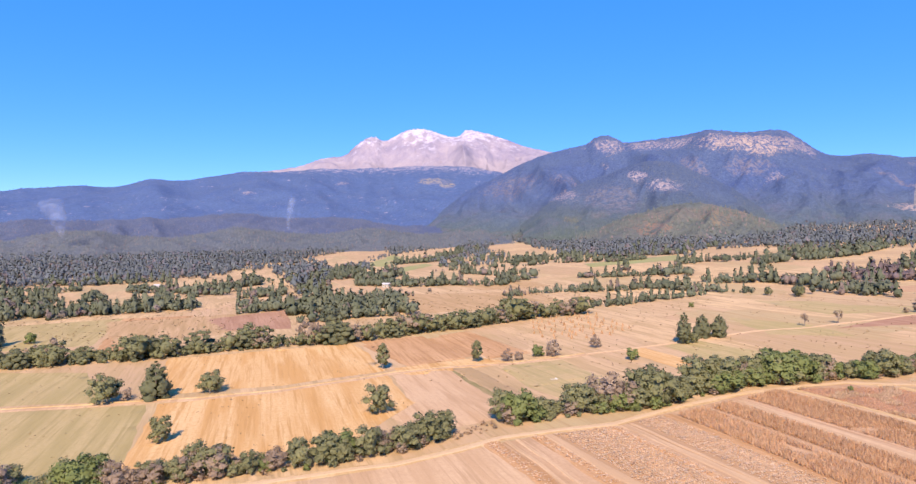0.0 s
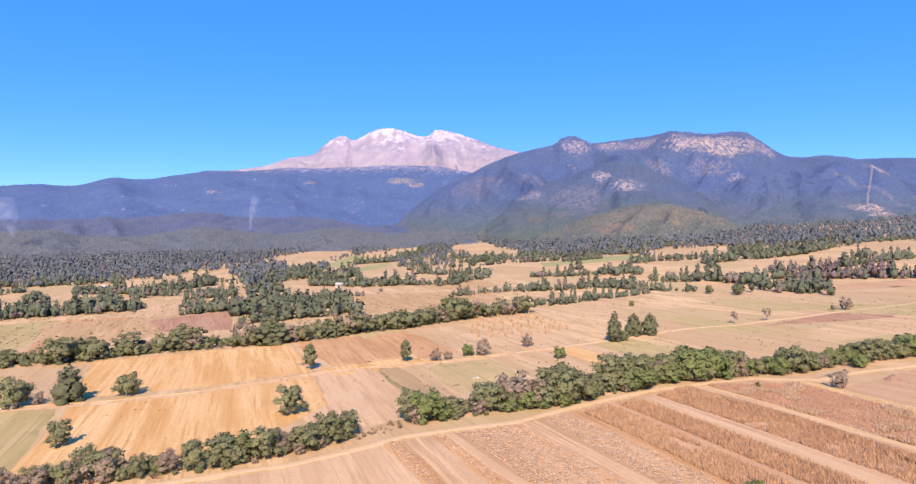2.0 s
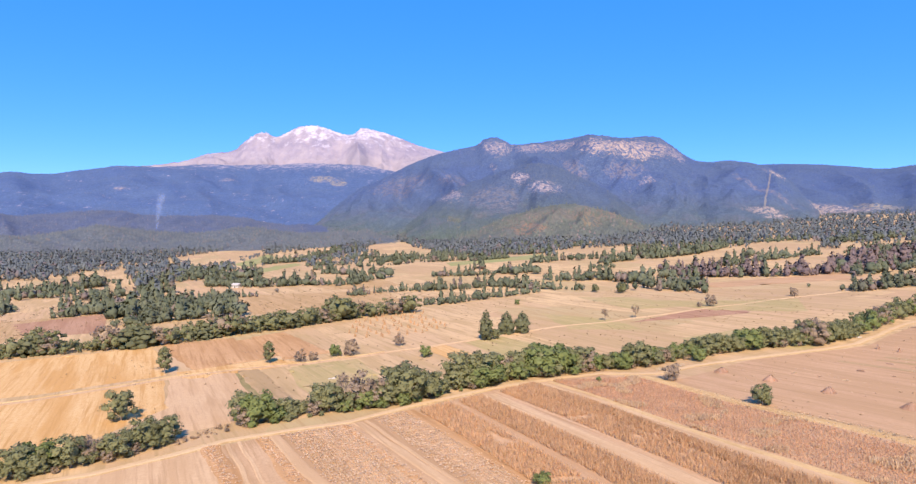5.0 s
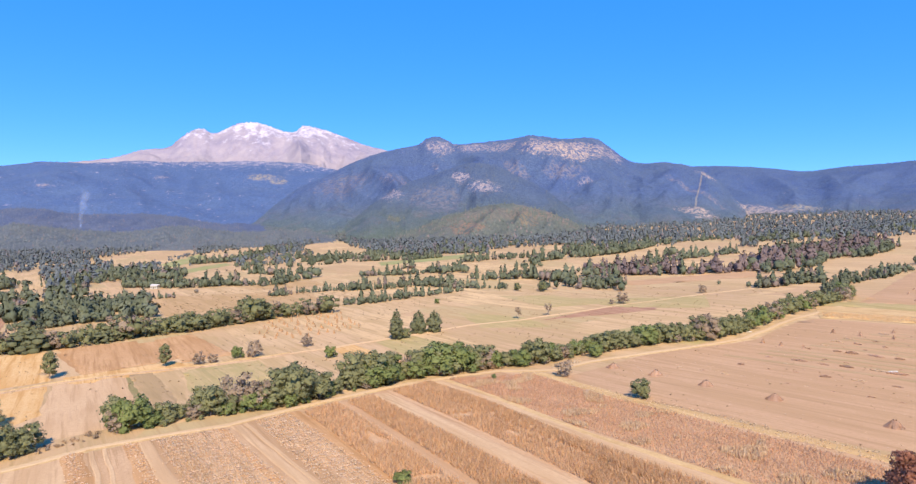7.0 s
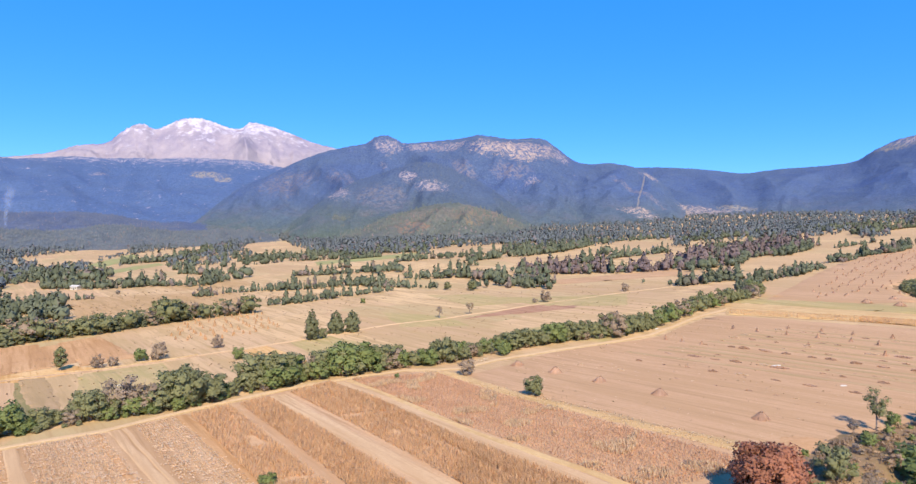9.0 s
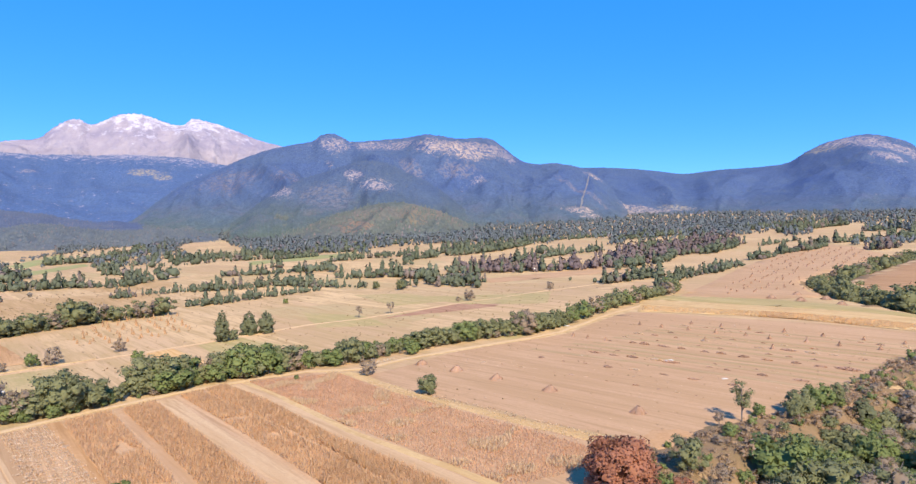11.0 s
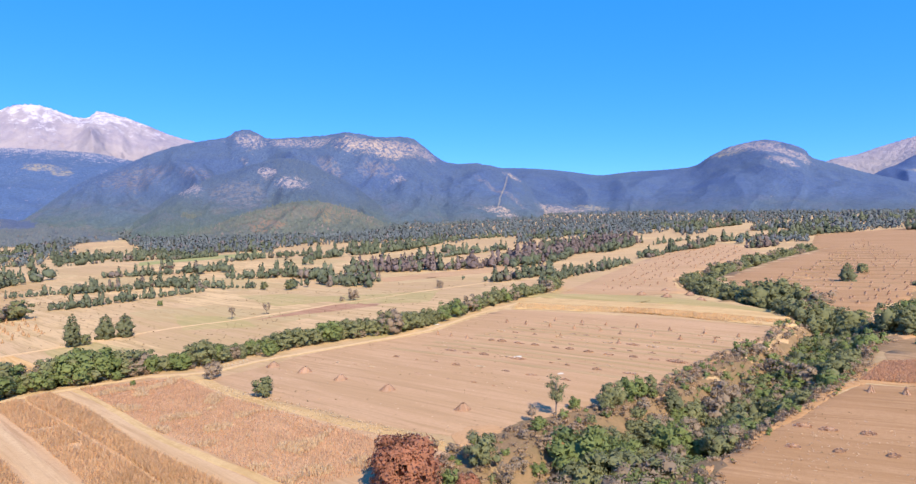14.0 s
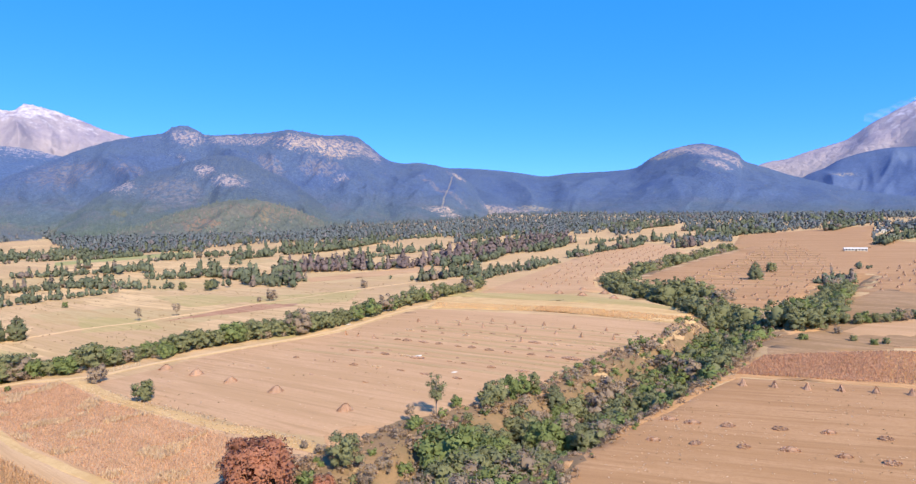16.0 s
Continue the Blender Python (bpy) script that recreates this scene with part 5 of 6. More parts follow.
hedge([(150, 64), (172, 86), (190, 91), (206, 94)], 3.2, 2, 6, ["scrub"] * 5 + ["shrub"] * 2 + ["round"], 1.0, 2.8, G4, W4)
hedge([(206, 48), (215, 55), (232, 63), (248, 64), (266, 72), (298, 80)], 3.2, 1, 3, ["scrub"] * 6 + ["round", "shrub"], 0.8, 2.0, G4, W4)
hedge([(160, 66), (178, 80), (200, 86), (224, 89), (250, 92), (275, 104), (300, 112)], 2.7, 5, 13, ["scrub"] * 12 + ["shrub"] * 2 + ["round"] * 3 + ["oak"], 0.9, 2.8, "", "", "bank_scrub")
hedge([(255, 95), (280, 102), (300, 107), (326, 114), (352, 125), (366, 132)], 2.8, 6, 18, ["scrub"] * 8 + ["shrub"] * 2 + ["round"] * 3 + ["oak"] * 2, 0.9, 3.0, "", "", "bank_scrub")
hedge([(206, 50), (215, 57), (232, 65), (248, 66), (266, 74), (298, 82)], 1.8, 3, 5, ["scrub"] * 9 + ["shrub"] + ["round"], 0.7, 1.6, "", "", "bank_scrub")
hedge([(280, 76), (300, 84), (322, 91), (346, 102), (374, 112), (392, 108)], 1.9, 6, 14, ["scrub"] * 8 + ["shrub"] * 2, 0.9, 2.2, "", "", "bank_scrub")
hedge([(221, 57), (255, 67), (281, 72), (296, 75), (319, 83), (342, 93), (358, 96)], 1.7, 3, 5, ["scrub"] * 9 + ["round"], 0.7, 1.8, "", "", "bank_scrub")
hedge([(184, 22), (197, 37), (207, 48), (218, 56)], 1.8, 4, 8, ["scrub"] * 6 + ["shrub"] + ["round"], 0.9, 2.4, "", "", "bank_scrub")
hedge([(140, 22), (168, 52), (190, 66), (208, 70), (228, 75), (252, 81)], 2.6, 6, 20, ["round"] * 4 + ["shrub"] * 2 + ["scrub"] * 3, 1.2, 3.2, "", "", "ravine_undergrowth")
finish_stuff("ravine_undergrowth", "low green and brown bushes under the trees", "bushes")
finish_stuff("bank_scrub", "thicket of dry brown scrub on the banks", "scrub")


# ---- tree belts between the distant fields, and far woods ----
BELTS, WOODLAND = [], []
BELTS.append(("mix", 13, 2, [(-88, 481), (-79, 496), (-56, 502)]))
BELTS.append(("mix", 5, 2, [(-74, 549), (-38, 533)]))
BELTS.append(("mix", 11, 3, [(-102, 665), (-45, 617), (-20, 613), (0, 608)]))
BELTS.append(("mix", 13, 1, [(-25, 561), (-19, 557)]))
BELTS.append(("mix", 13, 3, [(-172, 831), (-86, 720), (-73, 767)]))
BELTS.append(("mix", 13, 3, [(-98, 989), (-45, 1008), (12, 1188), (51, 1245)]))
BELTS.append(("mix", 10, 2, [(-5, 612), (32, 574), (46, 598)]))
BELTS.append(("mix", 7, 3, [(36, 500), (53, 498)]))
BELTS.append(("mix", 6, 2, [(56, 507), (91, 505), (117, 514)]))
BELTS.append(("mix", 8, 2, [(4, 731), (43, 668), (72, 667)]))
BELTS.append(("mix", 10, 2, [(72, 851), (107, 926), (134, 886)]))
BELTS.append(("mix", 8, 3, [(114, 599), (162, 591), (215, 598)]))
BELTS.append(("mix", 11, 1, [(160, 649), (176, 640)]))
BELTS.append(("mix", 8, 3, [(90, 501), (134, 497), (154, 507), (186, 472), (215, 461)]))
BELTS.append(("mix", 7, 2, [(87, 417), (109, 420), (157, 446), (177, 456)]))
BELTS.append(("mix", 11, 3, [(206, 524), (258, 528), (272, 492), (302, 455), (302, 444)]))
BELTS.append(("mix", 10, 2, [(238, 691), (288, 720)]))
BELTS.append(("mix", 13, 2, [(304, 660), (352, 683)]))
BELTS.append(("mix", 9, 2, [(180, 752), (230, 789)]))
BELTS.append(("mix", 10, 2, [(393, 566), (456, 598), (545, 627)]))
BELTS.append(("mix", 9, 3, [(361, 369), (396, 369), (412, 367)]))
BELTS.append(("mix", 6, 2, [(367, 313), (450, 372), (476, 376), (515, 390)]))
BELTS.append(("mix", 11, 2, [(568, 490), (671, 546)]))
BELTS.append(("mix", 9, 2, [(548, 409), (587, 421)]))
BELTS.append(("mix", 8, 2, [(615, 438), (651, 452), (704, 462)]))
BELTS.append(("mix", 7, 1, [(700, 539), (802, 571)]))
BELTS.append(("mix", 10, 2, [(567, 875), (648, 882), (735, 882), (787, 823)]))
BELTS.append(("mix", 13, 2, [(-202, 1681), (-128, 1728), (-67, 1669)]))
BELTS.append(("mix", 13, 3, [(374, 691), (449, 733), (553, 827)]))
BELTS.append(("mix", 12, 2, [(282, 1049), (378, 1024), (445, 1035)]))
BELTS.append(("purple", 12, 4, [(309, 529), (358, 504), (399, 471), (469, 454)]))
BELTS.append(("purple", 13, 4, [(496, 517), (549, 522), (672, 594), (754, 648)]))
BELTS.append(("purple", 9, 2, [(330, 570), (362, 563), (385, 552)]))
BELTS.append(("mix", 13, 3, [(-304, 471), (-272, 488), (-236, 504), (-220, 530)]))
BELTS.append(("mix", 12, 1, [(-178, 504), (-162, 511)]))
BELTS.append(("mix", 13, 3, [(-148, 502), (-114, 485), (-88, 468)]))
BELTS.append(("mix", 12, 2, [(-339, 652), (-284, 645), (-226, 616)]))
BELTS.append(("mix", 13, 3, [(-259, 669), (-237, 709), (-229, 764)]))
BELTS.append(("mix", 13, 2, [(-200, 760), (-160, 767), (-136, 784)]))
BELTS.append(("mix", 11, 2, [(-286, 582), (-265, 593)]))
BELTS.append(("mix", 12, 2, [(-338, 567), (-325, 587)]))
BELTS.append(("mix", 10, 2, [(400, 390), (415, 379), (429, 380)]))
BELTS.append(("mix", 7, 2, [(406, 341), (458, 359), (512, 385)]))
BELTS.append(("mix", 7, 2, [(563, 417), (593, 423)]))
BELTS.append(("mix", 10, 2, [(618, 440), (680, 455), (723, 476)]))
BELTS.append(("mix", 11, 2, [(773, 518), (812, 496), (871, 487)]))
BELTS.append(("mix", 13, 3, [(851, 473), (980, 506), (1019, 486)]))
BELTS.append(("mix", 13, 2, [(1296, 648), (1354, 572), (1484, 603)]))
BELTS.append(("mix", 13, 2, [(1084, 438), (1273, 486), (1367, 491)]))
BELTS.append(("mix", 13, 2, [(1093, 653), (1082, 582), (1205, 605)]))
BELTS.append(("mix", 13, 2, [(1010, 632), (1025, 594)]))
BELTS.append(("mix", 7, 1, [(604, 181), (617, 177)]))
BELTS.append(("mix", 8, 2, [(509, 158), (545, 162), (574, 169)]))
BELTS.append(("mix", 13, 2, [(844, 270), (940, 294), (1061, 298)]))
BELTS.append(("mix", 13, 2, [(929, 810), (1066, 826), (1136, 815)]))
BELTS.append(("mix", 13, 3, [(926, 698), (1056, 748), (1155, 761)]))
BELTS.append(("mix", 12, 2, [(678, 777), (796, 810), (872, 808)]))
BELTS.append(("purple", 13, 4, [(465, 499), (508, 493), (583, 520), (718, 588)]))
BELTS.append(("purple", 11, 2, [(708, 411), (760, 416)]))
WOODLAND.append(("mix", [(-705, 923), (-872, 1314), (-712, 1461), (-572, 1540), (-354, 1307), (-340, 1114), (-321, 879), (-315, 808), (-388, 743), (-450, 688), (-475, 628)]))
WOODLAND.append(("mix", [(-980, 1475), (-813, 1664), (-530, 1816), (-414, 1521), (-572, 1540), (-712, 1461)]))
WOODLAND.append(("mix", [(134, 1757), (385, 1562), (605, 1325), (740, 1183), (606, 944), (439, 1018), (266, 882), (205, 869), (157, 1203)]))
WOODLAND.append(("mix", [(-464, 1452), (-342, 1264), (-217, 1040), (-155, 774), (-132, 616), (-146, 583)]))
WOODLAND.append(("mix", [(752, 955), (1211, 1108), (1115, 871), (891, 770), (754, 820), (676, 834)]))

OCTA = np.array([(1, 0, 0), (-1, 0, 0), (0, 1, 0), (0, -1, 0), (0, 0, 1), (0, 0, -1)]), np.array([(0, 2, 4), (2, 1, 4), (1, 3, 4), (3, 0, 4), (2, 0, 5), (1, 2, 5), (3, 1, 5), (0, 3, 5)])


def small_crown(rng, conical, cores, count, size):
    """A light crown for trees far off: an uneven core or two under loose leaf sprays, 1 high."""
    heap = Heap()
    v, f = OCTA if cores < 2 else ICO0
    spots = []
    for k in range(cores):
        if conical:
            z, r = 0.28 + 0.40 * k, 0.26 - 0.12 * k
            c, q = (rng.normal(0, 0.04), rng.normal(0, 0.04), z if cores > 1 else 0.46), (r, r, 0.34 if cores > 1 else 0.52)
        else:
            a, off = rng.uniform(0, 6.28), rng.uniform(0.08, 0.22)
            r = rng.uniform(0.28, 0.38)
            c, q = (off * math.cos(a), off * math.sin(a), rng.uniform(0.36, 0.60)), (r, r, r * 1.05)
        spots.append((np.array(c), np.array(q)))
        heap.add(spots[-1][0] + v * (1 + rng.uniform(-0.22, 0.15, (len(v), 1))) * spots[-1][1] * 0.9, f)
    for c, q in spots:
        d = unit(rng.normal(0, 1, (count // cores, 3)) + (0, 0, 0.15))
        leaves(heap, rng, c + d * q * rng.uniform(0.75, 1.25, (len(d), 1)), d, size, 0.4, 0.8)
    return np.concatenate(heap.v), np.array(heap.f), heap.outward(np.concatenate(heap.v))


_rng = np.random.default_rng(77)
SMALL = [small_crown(_rng, k > 5, 2, 40, 0.13) for k in range(12)]
TINY = [small_crown(_rng, k > 5, 1, 14, 0.20) for k in range(12)]


def woods(name, places, mat, label, light=False):
    """One mesh of many far trees, each given as x, y, height, conical."""
    rng = np.random.default_rng(len(places))
    heap = Heap()
    for x, y, h, conical in places:
        v, f, d = (TINY if light else SMALL)[int(rng.integers(6, 12) if conical else rng.integers(0, 6))]
        a, w = rng.uniform(0, 6.28), h * rng.uniform(0.62, 1.15)
        t = np.array([[math.cos(a), math.sin(a), 0], [-math.sin(a), math.cos(a), 0], [0, 0, 1]])
        heap.add((v @ t) * (w, w, h) + (x, y, land(x, y) - 0.04 * h), f)
        heap.s[-1] = unit(d @ t)
    me = heap.mesh(name, mat)
    soften(me, unit(np.concatenate(heap.s)))
    return tagged(new(name, me), label, "woods", kind="stuff")


def far_tones(name, dark, light, odd):
    """Crowns of far trees, each of its own tone, here and there one of another kind."""
    m, nt, b = material(name, 0.9)
    geo = nt.nodes.new("ShaderNodeNewGeometry")
    tree = nt.nodes.new("ShaderNodeTexVoronoi")
    tree.inputs["Scale"].default_value = 0.11
    nt.links.new(coords(nt), tree.inputs["Vector"])
    tone_of = nt.nodes.new("ShaderNodeSeparateColor")
    nt.links.new(tree.outputs["Color"], tone_of.inputs[0])
    t = math_node(nt, "ADD", math_node(nt, "MULTIPLY", tone_of.outputs[0], 0.6), math_node(nt, "MULTIPLY", geo.outputs["Random Per Island"], 0.4))
    col = mix(nt, ramp(nt, tone_of.outputs[1], [(0.90, (0, 0, 0)), (0.93, (0.8, 0.8, 0.8))]), mix(nt, t, dark, light), odd)
    drift = ramp(nt, noise_tex(nt, coords(nt), 0.012, 4), [(0.35, (0.85, 0.85, 0.85)), (0.65, (1.1, 1.1, 1.1))])
    nt.links.new(mix(nt, 1.0, col, drift, "MULTIPLY"), b.inputs["Base Color"])
    return m


M_BELT = far_tones("belt_tree_crowns", (0.082, 0.097, 0.055), (0.150, 0.158, 0.096), (0.205, 0.150, 0.124))
# far woods get a grey-blue veil of haze in their base colour
M_HAZYFARWOOD = far_tones("hazy_far_tree_crowns", (0.100, 0.116, 0.112), (0.144, 0.158, 0.150), (0.185, 0.150, 0.142))
M_PURPLE = far_tones("purple_brown_leafless_crowns", (0.120, 0.090, 0.080), (0.195, 0.146, 0.132), (0.110, 0.118, 0.072))
wrng = random.Random(11)
belt, purple, wood = [], [], []
for kind, high, rows, pts in BELTS:
    for x, y, a in along(pts, max(3.0, 0.36 * high)):
        gone = noise.noise((x * 0.02, y * 0.02, 9)) < -0.42
        for k in range(rows):
            if wrng.random() < (0.7 if gone else 0.12):
                continue
            off = (k - rows * 0.35) * 0.55 * high + wrng.uniform(-2, 2)
            cone = wrng.random() < 0.38
            h = high * (0.35 + 0.75 * wrng.random() ** 1.4) * (1.35 if cone else 1.0)
            side = 1 if math.cos(a) > 0 else -1
            (purple if kind == "purple" and wrng.random() < 0.75 else belt).append((x - math.sin(a) * off * side + wrng.uniform(-2, 2), y + math.cos(a) * off * side, h, cone))
for kind, poly in WOODLAND:
    x0, x1, y0, y1 = min(p[0] for p in poly), max(p[0] for p in poly), min(p[1] for p in poly), max(p[1] for p in poly)
    for _ in range(int((x1 - x0) * (y1 - y0) / 95)):
        x, y = wrng.uniform(x0, x1), wrng.uniform(y0, y1)
        if inside(x, y, poly) and noise.noise((x * 0.005, (y - 0.25 * x) * 0.016, 3)) > -0.14:
            cone = wrng.random() < 0.5
            wood.append((x, y, wrng.uniform(5, 12) * (1.25 if cone else 1.0), cone))
BOXES = [(min(p[0] for p in q), max(p[0] for p in q), min(p[1] for p in q), max(p[1] for p in q), q) for _, q in FIELDS]


def free_of_fields(x, y):
    return not any(a < x < b and c < y < d and inside(x, y, q) for a, b, c, d, q in BOXES)


def open_ground(x, y, h):
    """True where a tree of height h neither stands on a field nor closely in front of one."""
    return all(free_of_fields(x + (x - 70) * k, y + y * k) for k in (0.0, 0.007 * h, 0.014 * h))


for _ in range(40000):
    a, r = wrng.uniform(-54, 76), 850 * (2300 / 850) ** wrng.random()
    x, y = 60 + r * math.sin(radians(a)), r * math.cos(radians(a))
    cone = wrng.random() < 0.42
    h = (3.5 + 8 * wrng.random() ** 1.6) * (1.35 if cone else 1.0)
    d = noise.noise((x * 0.004, y * 0.010, 1)) + 0.5 * noise.noise((x * 0.02, y * 0.02, 5)) - (0.22 if x > 0.9 * y else 0.0) + max(-0.3, min(0.55, (r - 1080) / 500))
    if d > wrng.uniform(-0.35, 0.35) and open_ground(x, y, h):
        wood.append((x, y, h, cone))
for a0, a1, r0, r1, tries, need in (-52, -2, 430, 950, 13000, 0.12), (-4, 52, 470, 1050, 12000, 0.18):
    for _ in range(tries):
        a, r = wrng.uniform(a0, a1), r0 * (r1 / r0) ** wrng.random()
        x, y = 60 + r * math.sin(radians(a)), r * math.cos(radians(a))
        cone = wrng.random() < 0.42
        h = (4 + 9 * wrng.random() ** 1.5) * (1.25 if cone else 1.0)
        d = noise.noise((x * 0.004, (y - 0.28 * x) * 0.020, 21)) + 0.45 * noise.noise((x * 0.03, y * 0.03, 22))
        if x < 1.1 * y and d > need + wrng.uniform(0.0, 0.35) and open_ground(x, y, h):
            belt.append((x, y, h, cone))
woods("tree_belts", belt, M_BELT, "dark green tree belts between distant fields")
woods("leafless_belts", purple, M_PURPLE, "purple brown leafless trees in a belt")
woods("far_woods", wood, M_HAZYFARWOOD, "dark woods at the foot of the mountains", True)


# ---- crops ----
def blades(heap, rng, xy, tall, wide, lean=0.25):
    """Upright dry leaves: two crossed tapering blades and a bent one for each plant."""
    k = len(xy)
    z = np.array([land(x, y) for x, y in xy])
    root = np.column_stack([xy, z])
    for turn in range(3):
        a = rng.uniform(0, 6.28, k)
        d = np.column_stack([np.cos(a), np.sin(a), np.zeros(k)])
        h = tall * rng.uniform(0.7, 1.15, (k, 1))
        tip = root + np.column_stack([rng.normal(0, lean, (k, 2)), np.zeros(k)]) * h + (0, 0, 1) * h
        low = root + (0, 0, 1) * h * (0.0 if turn < 2 else 0.4)
        w = wide * rng.uniform(0.6, 1.3, (k, 1))
        mid = (low + tip) / 2 + d * w * 0.4
        base = heap.n + 4 * np.arange(k)
        heap.v.append(np.stack([low - d * w * 0.5, low + d * w * 0.5, mid + d * w, tip], 1).reshape(-1, 3))
        heap.s.append(np.tile((0.0, 0.0, 1.0), (4 * k, 1)))
        heap.f.extend(np.stack([base, base + 1, base + 2, base + 3], 1).tolist())
        heap.n += 4 * k


def between(left, right, t, s):
    """The place at share t along and s across two lines."""
    def on(pts):
        u = t * (len(pts) - 1)
        i = min(int(u), len(pts) - 2)
        return pts[i][0] + (pts[i + 1][0] - pts[i][0]) * (u - i), pts[i][1] + (pts[i + 1][1] - pts[i][1]) * (u - i)
    (ax, ay), (bx, by) = on(left), on(right)
    return ax + (bx - ax) * s, ay + (by - ay) * s


def crop_strip(name, left, right, rows, every, tall, wide, mat, label, seed, gaps=0.0):
    rng = np.random.default_rng(seed)
    length = sum(math.hypot(b[0] - a[0], b[1] - a[1]) for a, b in zip(left, left[1:]))
    xy = []
    for r in range(rows):
        for i in range(int(length / every)):
            x, y = between(left, right, (i + rng.random()) / (length / every), min(1, max(0, (r + 0.5 + rng.normal(0, 0.16)) / rows)))
            if noise.noise((x * 0.12, y * 0.12, seed)) > -0.55 + gaps:
                xy.append((x, y))
    heap = Heap()
    blades(heap, rng, np.array(xy), tall, wide)
    return tagged(new(name, heap.mesh(name, mat)), label, "crop", kind="stuff")


CORN = "strip of standing dry corn with tan leaves"
crop_strip("corn_strip", [(62, 179), (80, 121), (95, 78), (104, 52)], [(72, 186), (92, 118), (104, 78), (112, 52)], 22, 0.36, 1.5, 0.10, M_CORN, CORN, 1)
crop_strip("corn_strip", [(75, 187), (96, 116), (107, 78), (114, 52)], [(83, 193), (107, 113), (117, 78), (124, 52)], 21, 0.36, 1.5, 0.10, M_CORN, CORN, 2)
crop_strip("corn_strip", [(90, 197), (117, 110), (128, 78), (136, 52)], [(96, 201), (123, 122), (132, 92), (144, 60)], 16, 0.36, 1.6, 0.10, M_CORN, CORN, 3)
crop_strip("corn_strip", [(97, 202), (124, 122), (133, 92), (145, 60)], [(103, 205), (113, 179), (123, 140), (143, 88)], 16, 0.36, 1.6, 0.10, M_CORN, CORN, 4)
crop_strip("dry_weeds", [(111, 208), (119, 180), (130, 142), (150, 90)], [(140, 205), (148, 172), (166, 122), (178, 92)], 52, 0.62, 0.75, 0.11, M_WEED, "thicket of reddish dry weeds and corn", 5, -0.6)
crop_strip("pale_weeds", [(111, 208), (119, 180), (130, 142), (150, 90)], [(140, 205), (148, 172), (166, 122), (178, 92)], 50, 0.5, 1.15, 0.14, M_YELLOW, "pale yellow grass among reddish weeds", 15, 0.75)
crop_strip("dry_weeds", [(301, 74), (321, 44), (350, 0)], [(327, 81), (360, 61), (400, 14)], 60, 0.5, 0.9, 0.12, M_RUST, "brown field of tall dry weeds", 6, -0.6)
crop_strip("tall_dry_grass", [(312, 256), (343, 207), (350, 192), (359, 166), (367, 138)], [(326, 274), (357, 220), (364, 206), (373, 181), (377, 140)], 16, 0.8, 0.4, 0.16, M_GOLDSTALK, "golden strip of tall dry grass", 7)


crop_strip("standing_stalks", [(300, 243), (331, 199), (337, 185), (345, 160), (355, 133)], [(311, 255), (342, 207), (349, 192), (358, 166), (366, 137)], 20, 0.5, 1.1, 0.12, M_GOLDSTALK, "golden standing stalks at the field edge", 9)


def litter(name, places, size, mat, label, seed, cat="straw"):
    """Cut stalks that lie flat in small bunches."""
    rng = np.random.default_rng(seed)
    heap = Heap()
    for x, y, a, n in places:
        k = rng.normal(0, 1, (n, 2)) * size
        X, Y = x + k[:, 0] * math.cos(a) - k[:, 1] * 0.35 * math.sin(a), y + k[:, 0] * math.sin(a) + k[:, 1] * 0.35 * math.cos(a)
        z = land(x, y) + 0.30 + np.abs(rng.normal(0, 0.06, n))
        c = np.column_stack([X, Y, z])
        tufts(heap, rng, c, np.tile((0, 0, 1.0), (n, 1)), 0.17, 0.35)
    return tagged(new(name, heap.mesh(name, mat)), label, cat, kind="stuff")


lrng = random.Random(3)
crop_strip("corn_stubble", [(26, 165), (39, 131), (66, 60)], [(42, 169), (58.5, 128), (85, 60)], 19, 0.42, 0.34, 0.15, M_PALE, "rows of short pale corn stubble", 21, 0.1)
crop_strip("corn_stubble", [(49, 173), (65, 128), (90, 58)], [(58, 179), (77, 127), (100, 62)], 12, 0.42, 0.34, 0.15, M_PALE, "rows of short pale corn stubble", 22, 0.1)
stub = []
for left, right, rows in ([(26, 165), (39, 131), (66, 60)], [(42, 169), (58.5, 128), (85, 60)], 11), ([(49, 173), (65, 128), (90, 58)], [(58, 179), (77, 127), (100, 62)], 7), ([(7, 161), (18, 134), (44, 70)], [(9.5, 162), (20, 135), (46, 70)], 2), ([(19.5, 164), (31.5, 132), (58, 66)], [(21.5, 165), (33.5, 132), (60, 66)], 2):
    for r in range(rows):
        for i in range(62):
            x, y = between(left, right, (i + lrng.random()) / 62, (r + 0.5 + lrng.gauss(0, 0.2)) / rows)
            if lrng.random() < 0.8:
                stub.append((x, y, lrng.gauss(0.40, 0.2), 16))
litter("cut_stalks", stub, 0.62, M_PALE, "bunches of cut corn stalks lying in rows", 8)


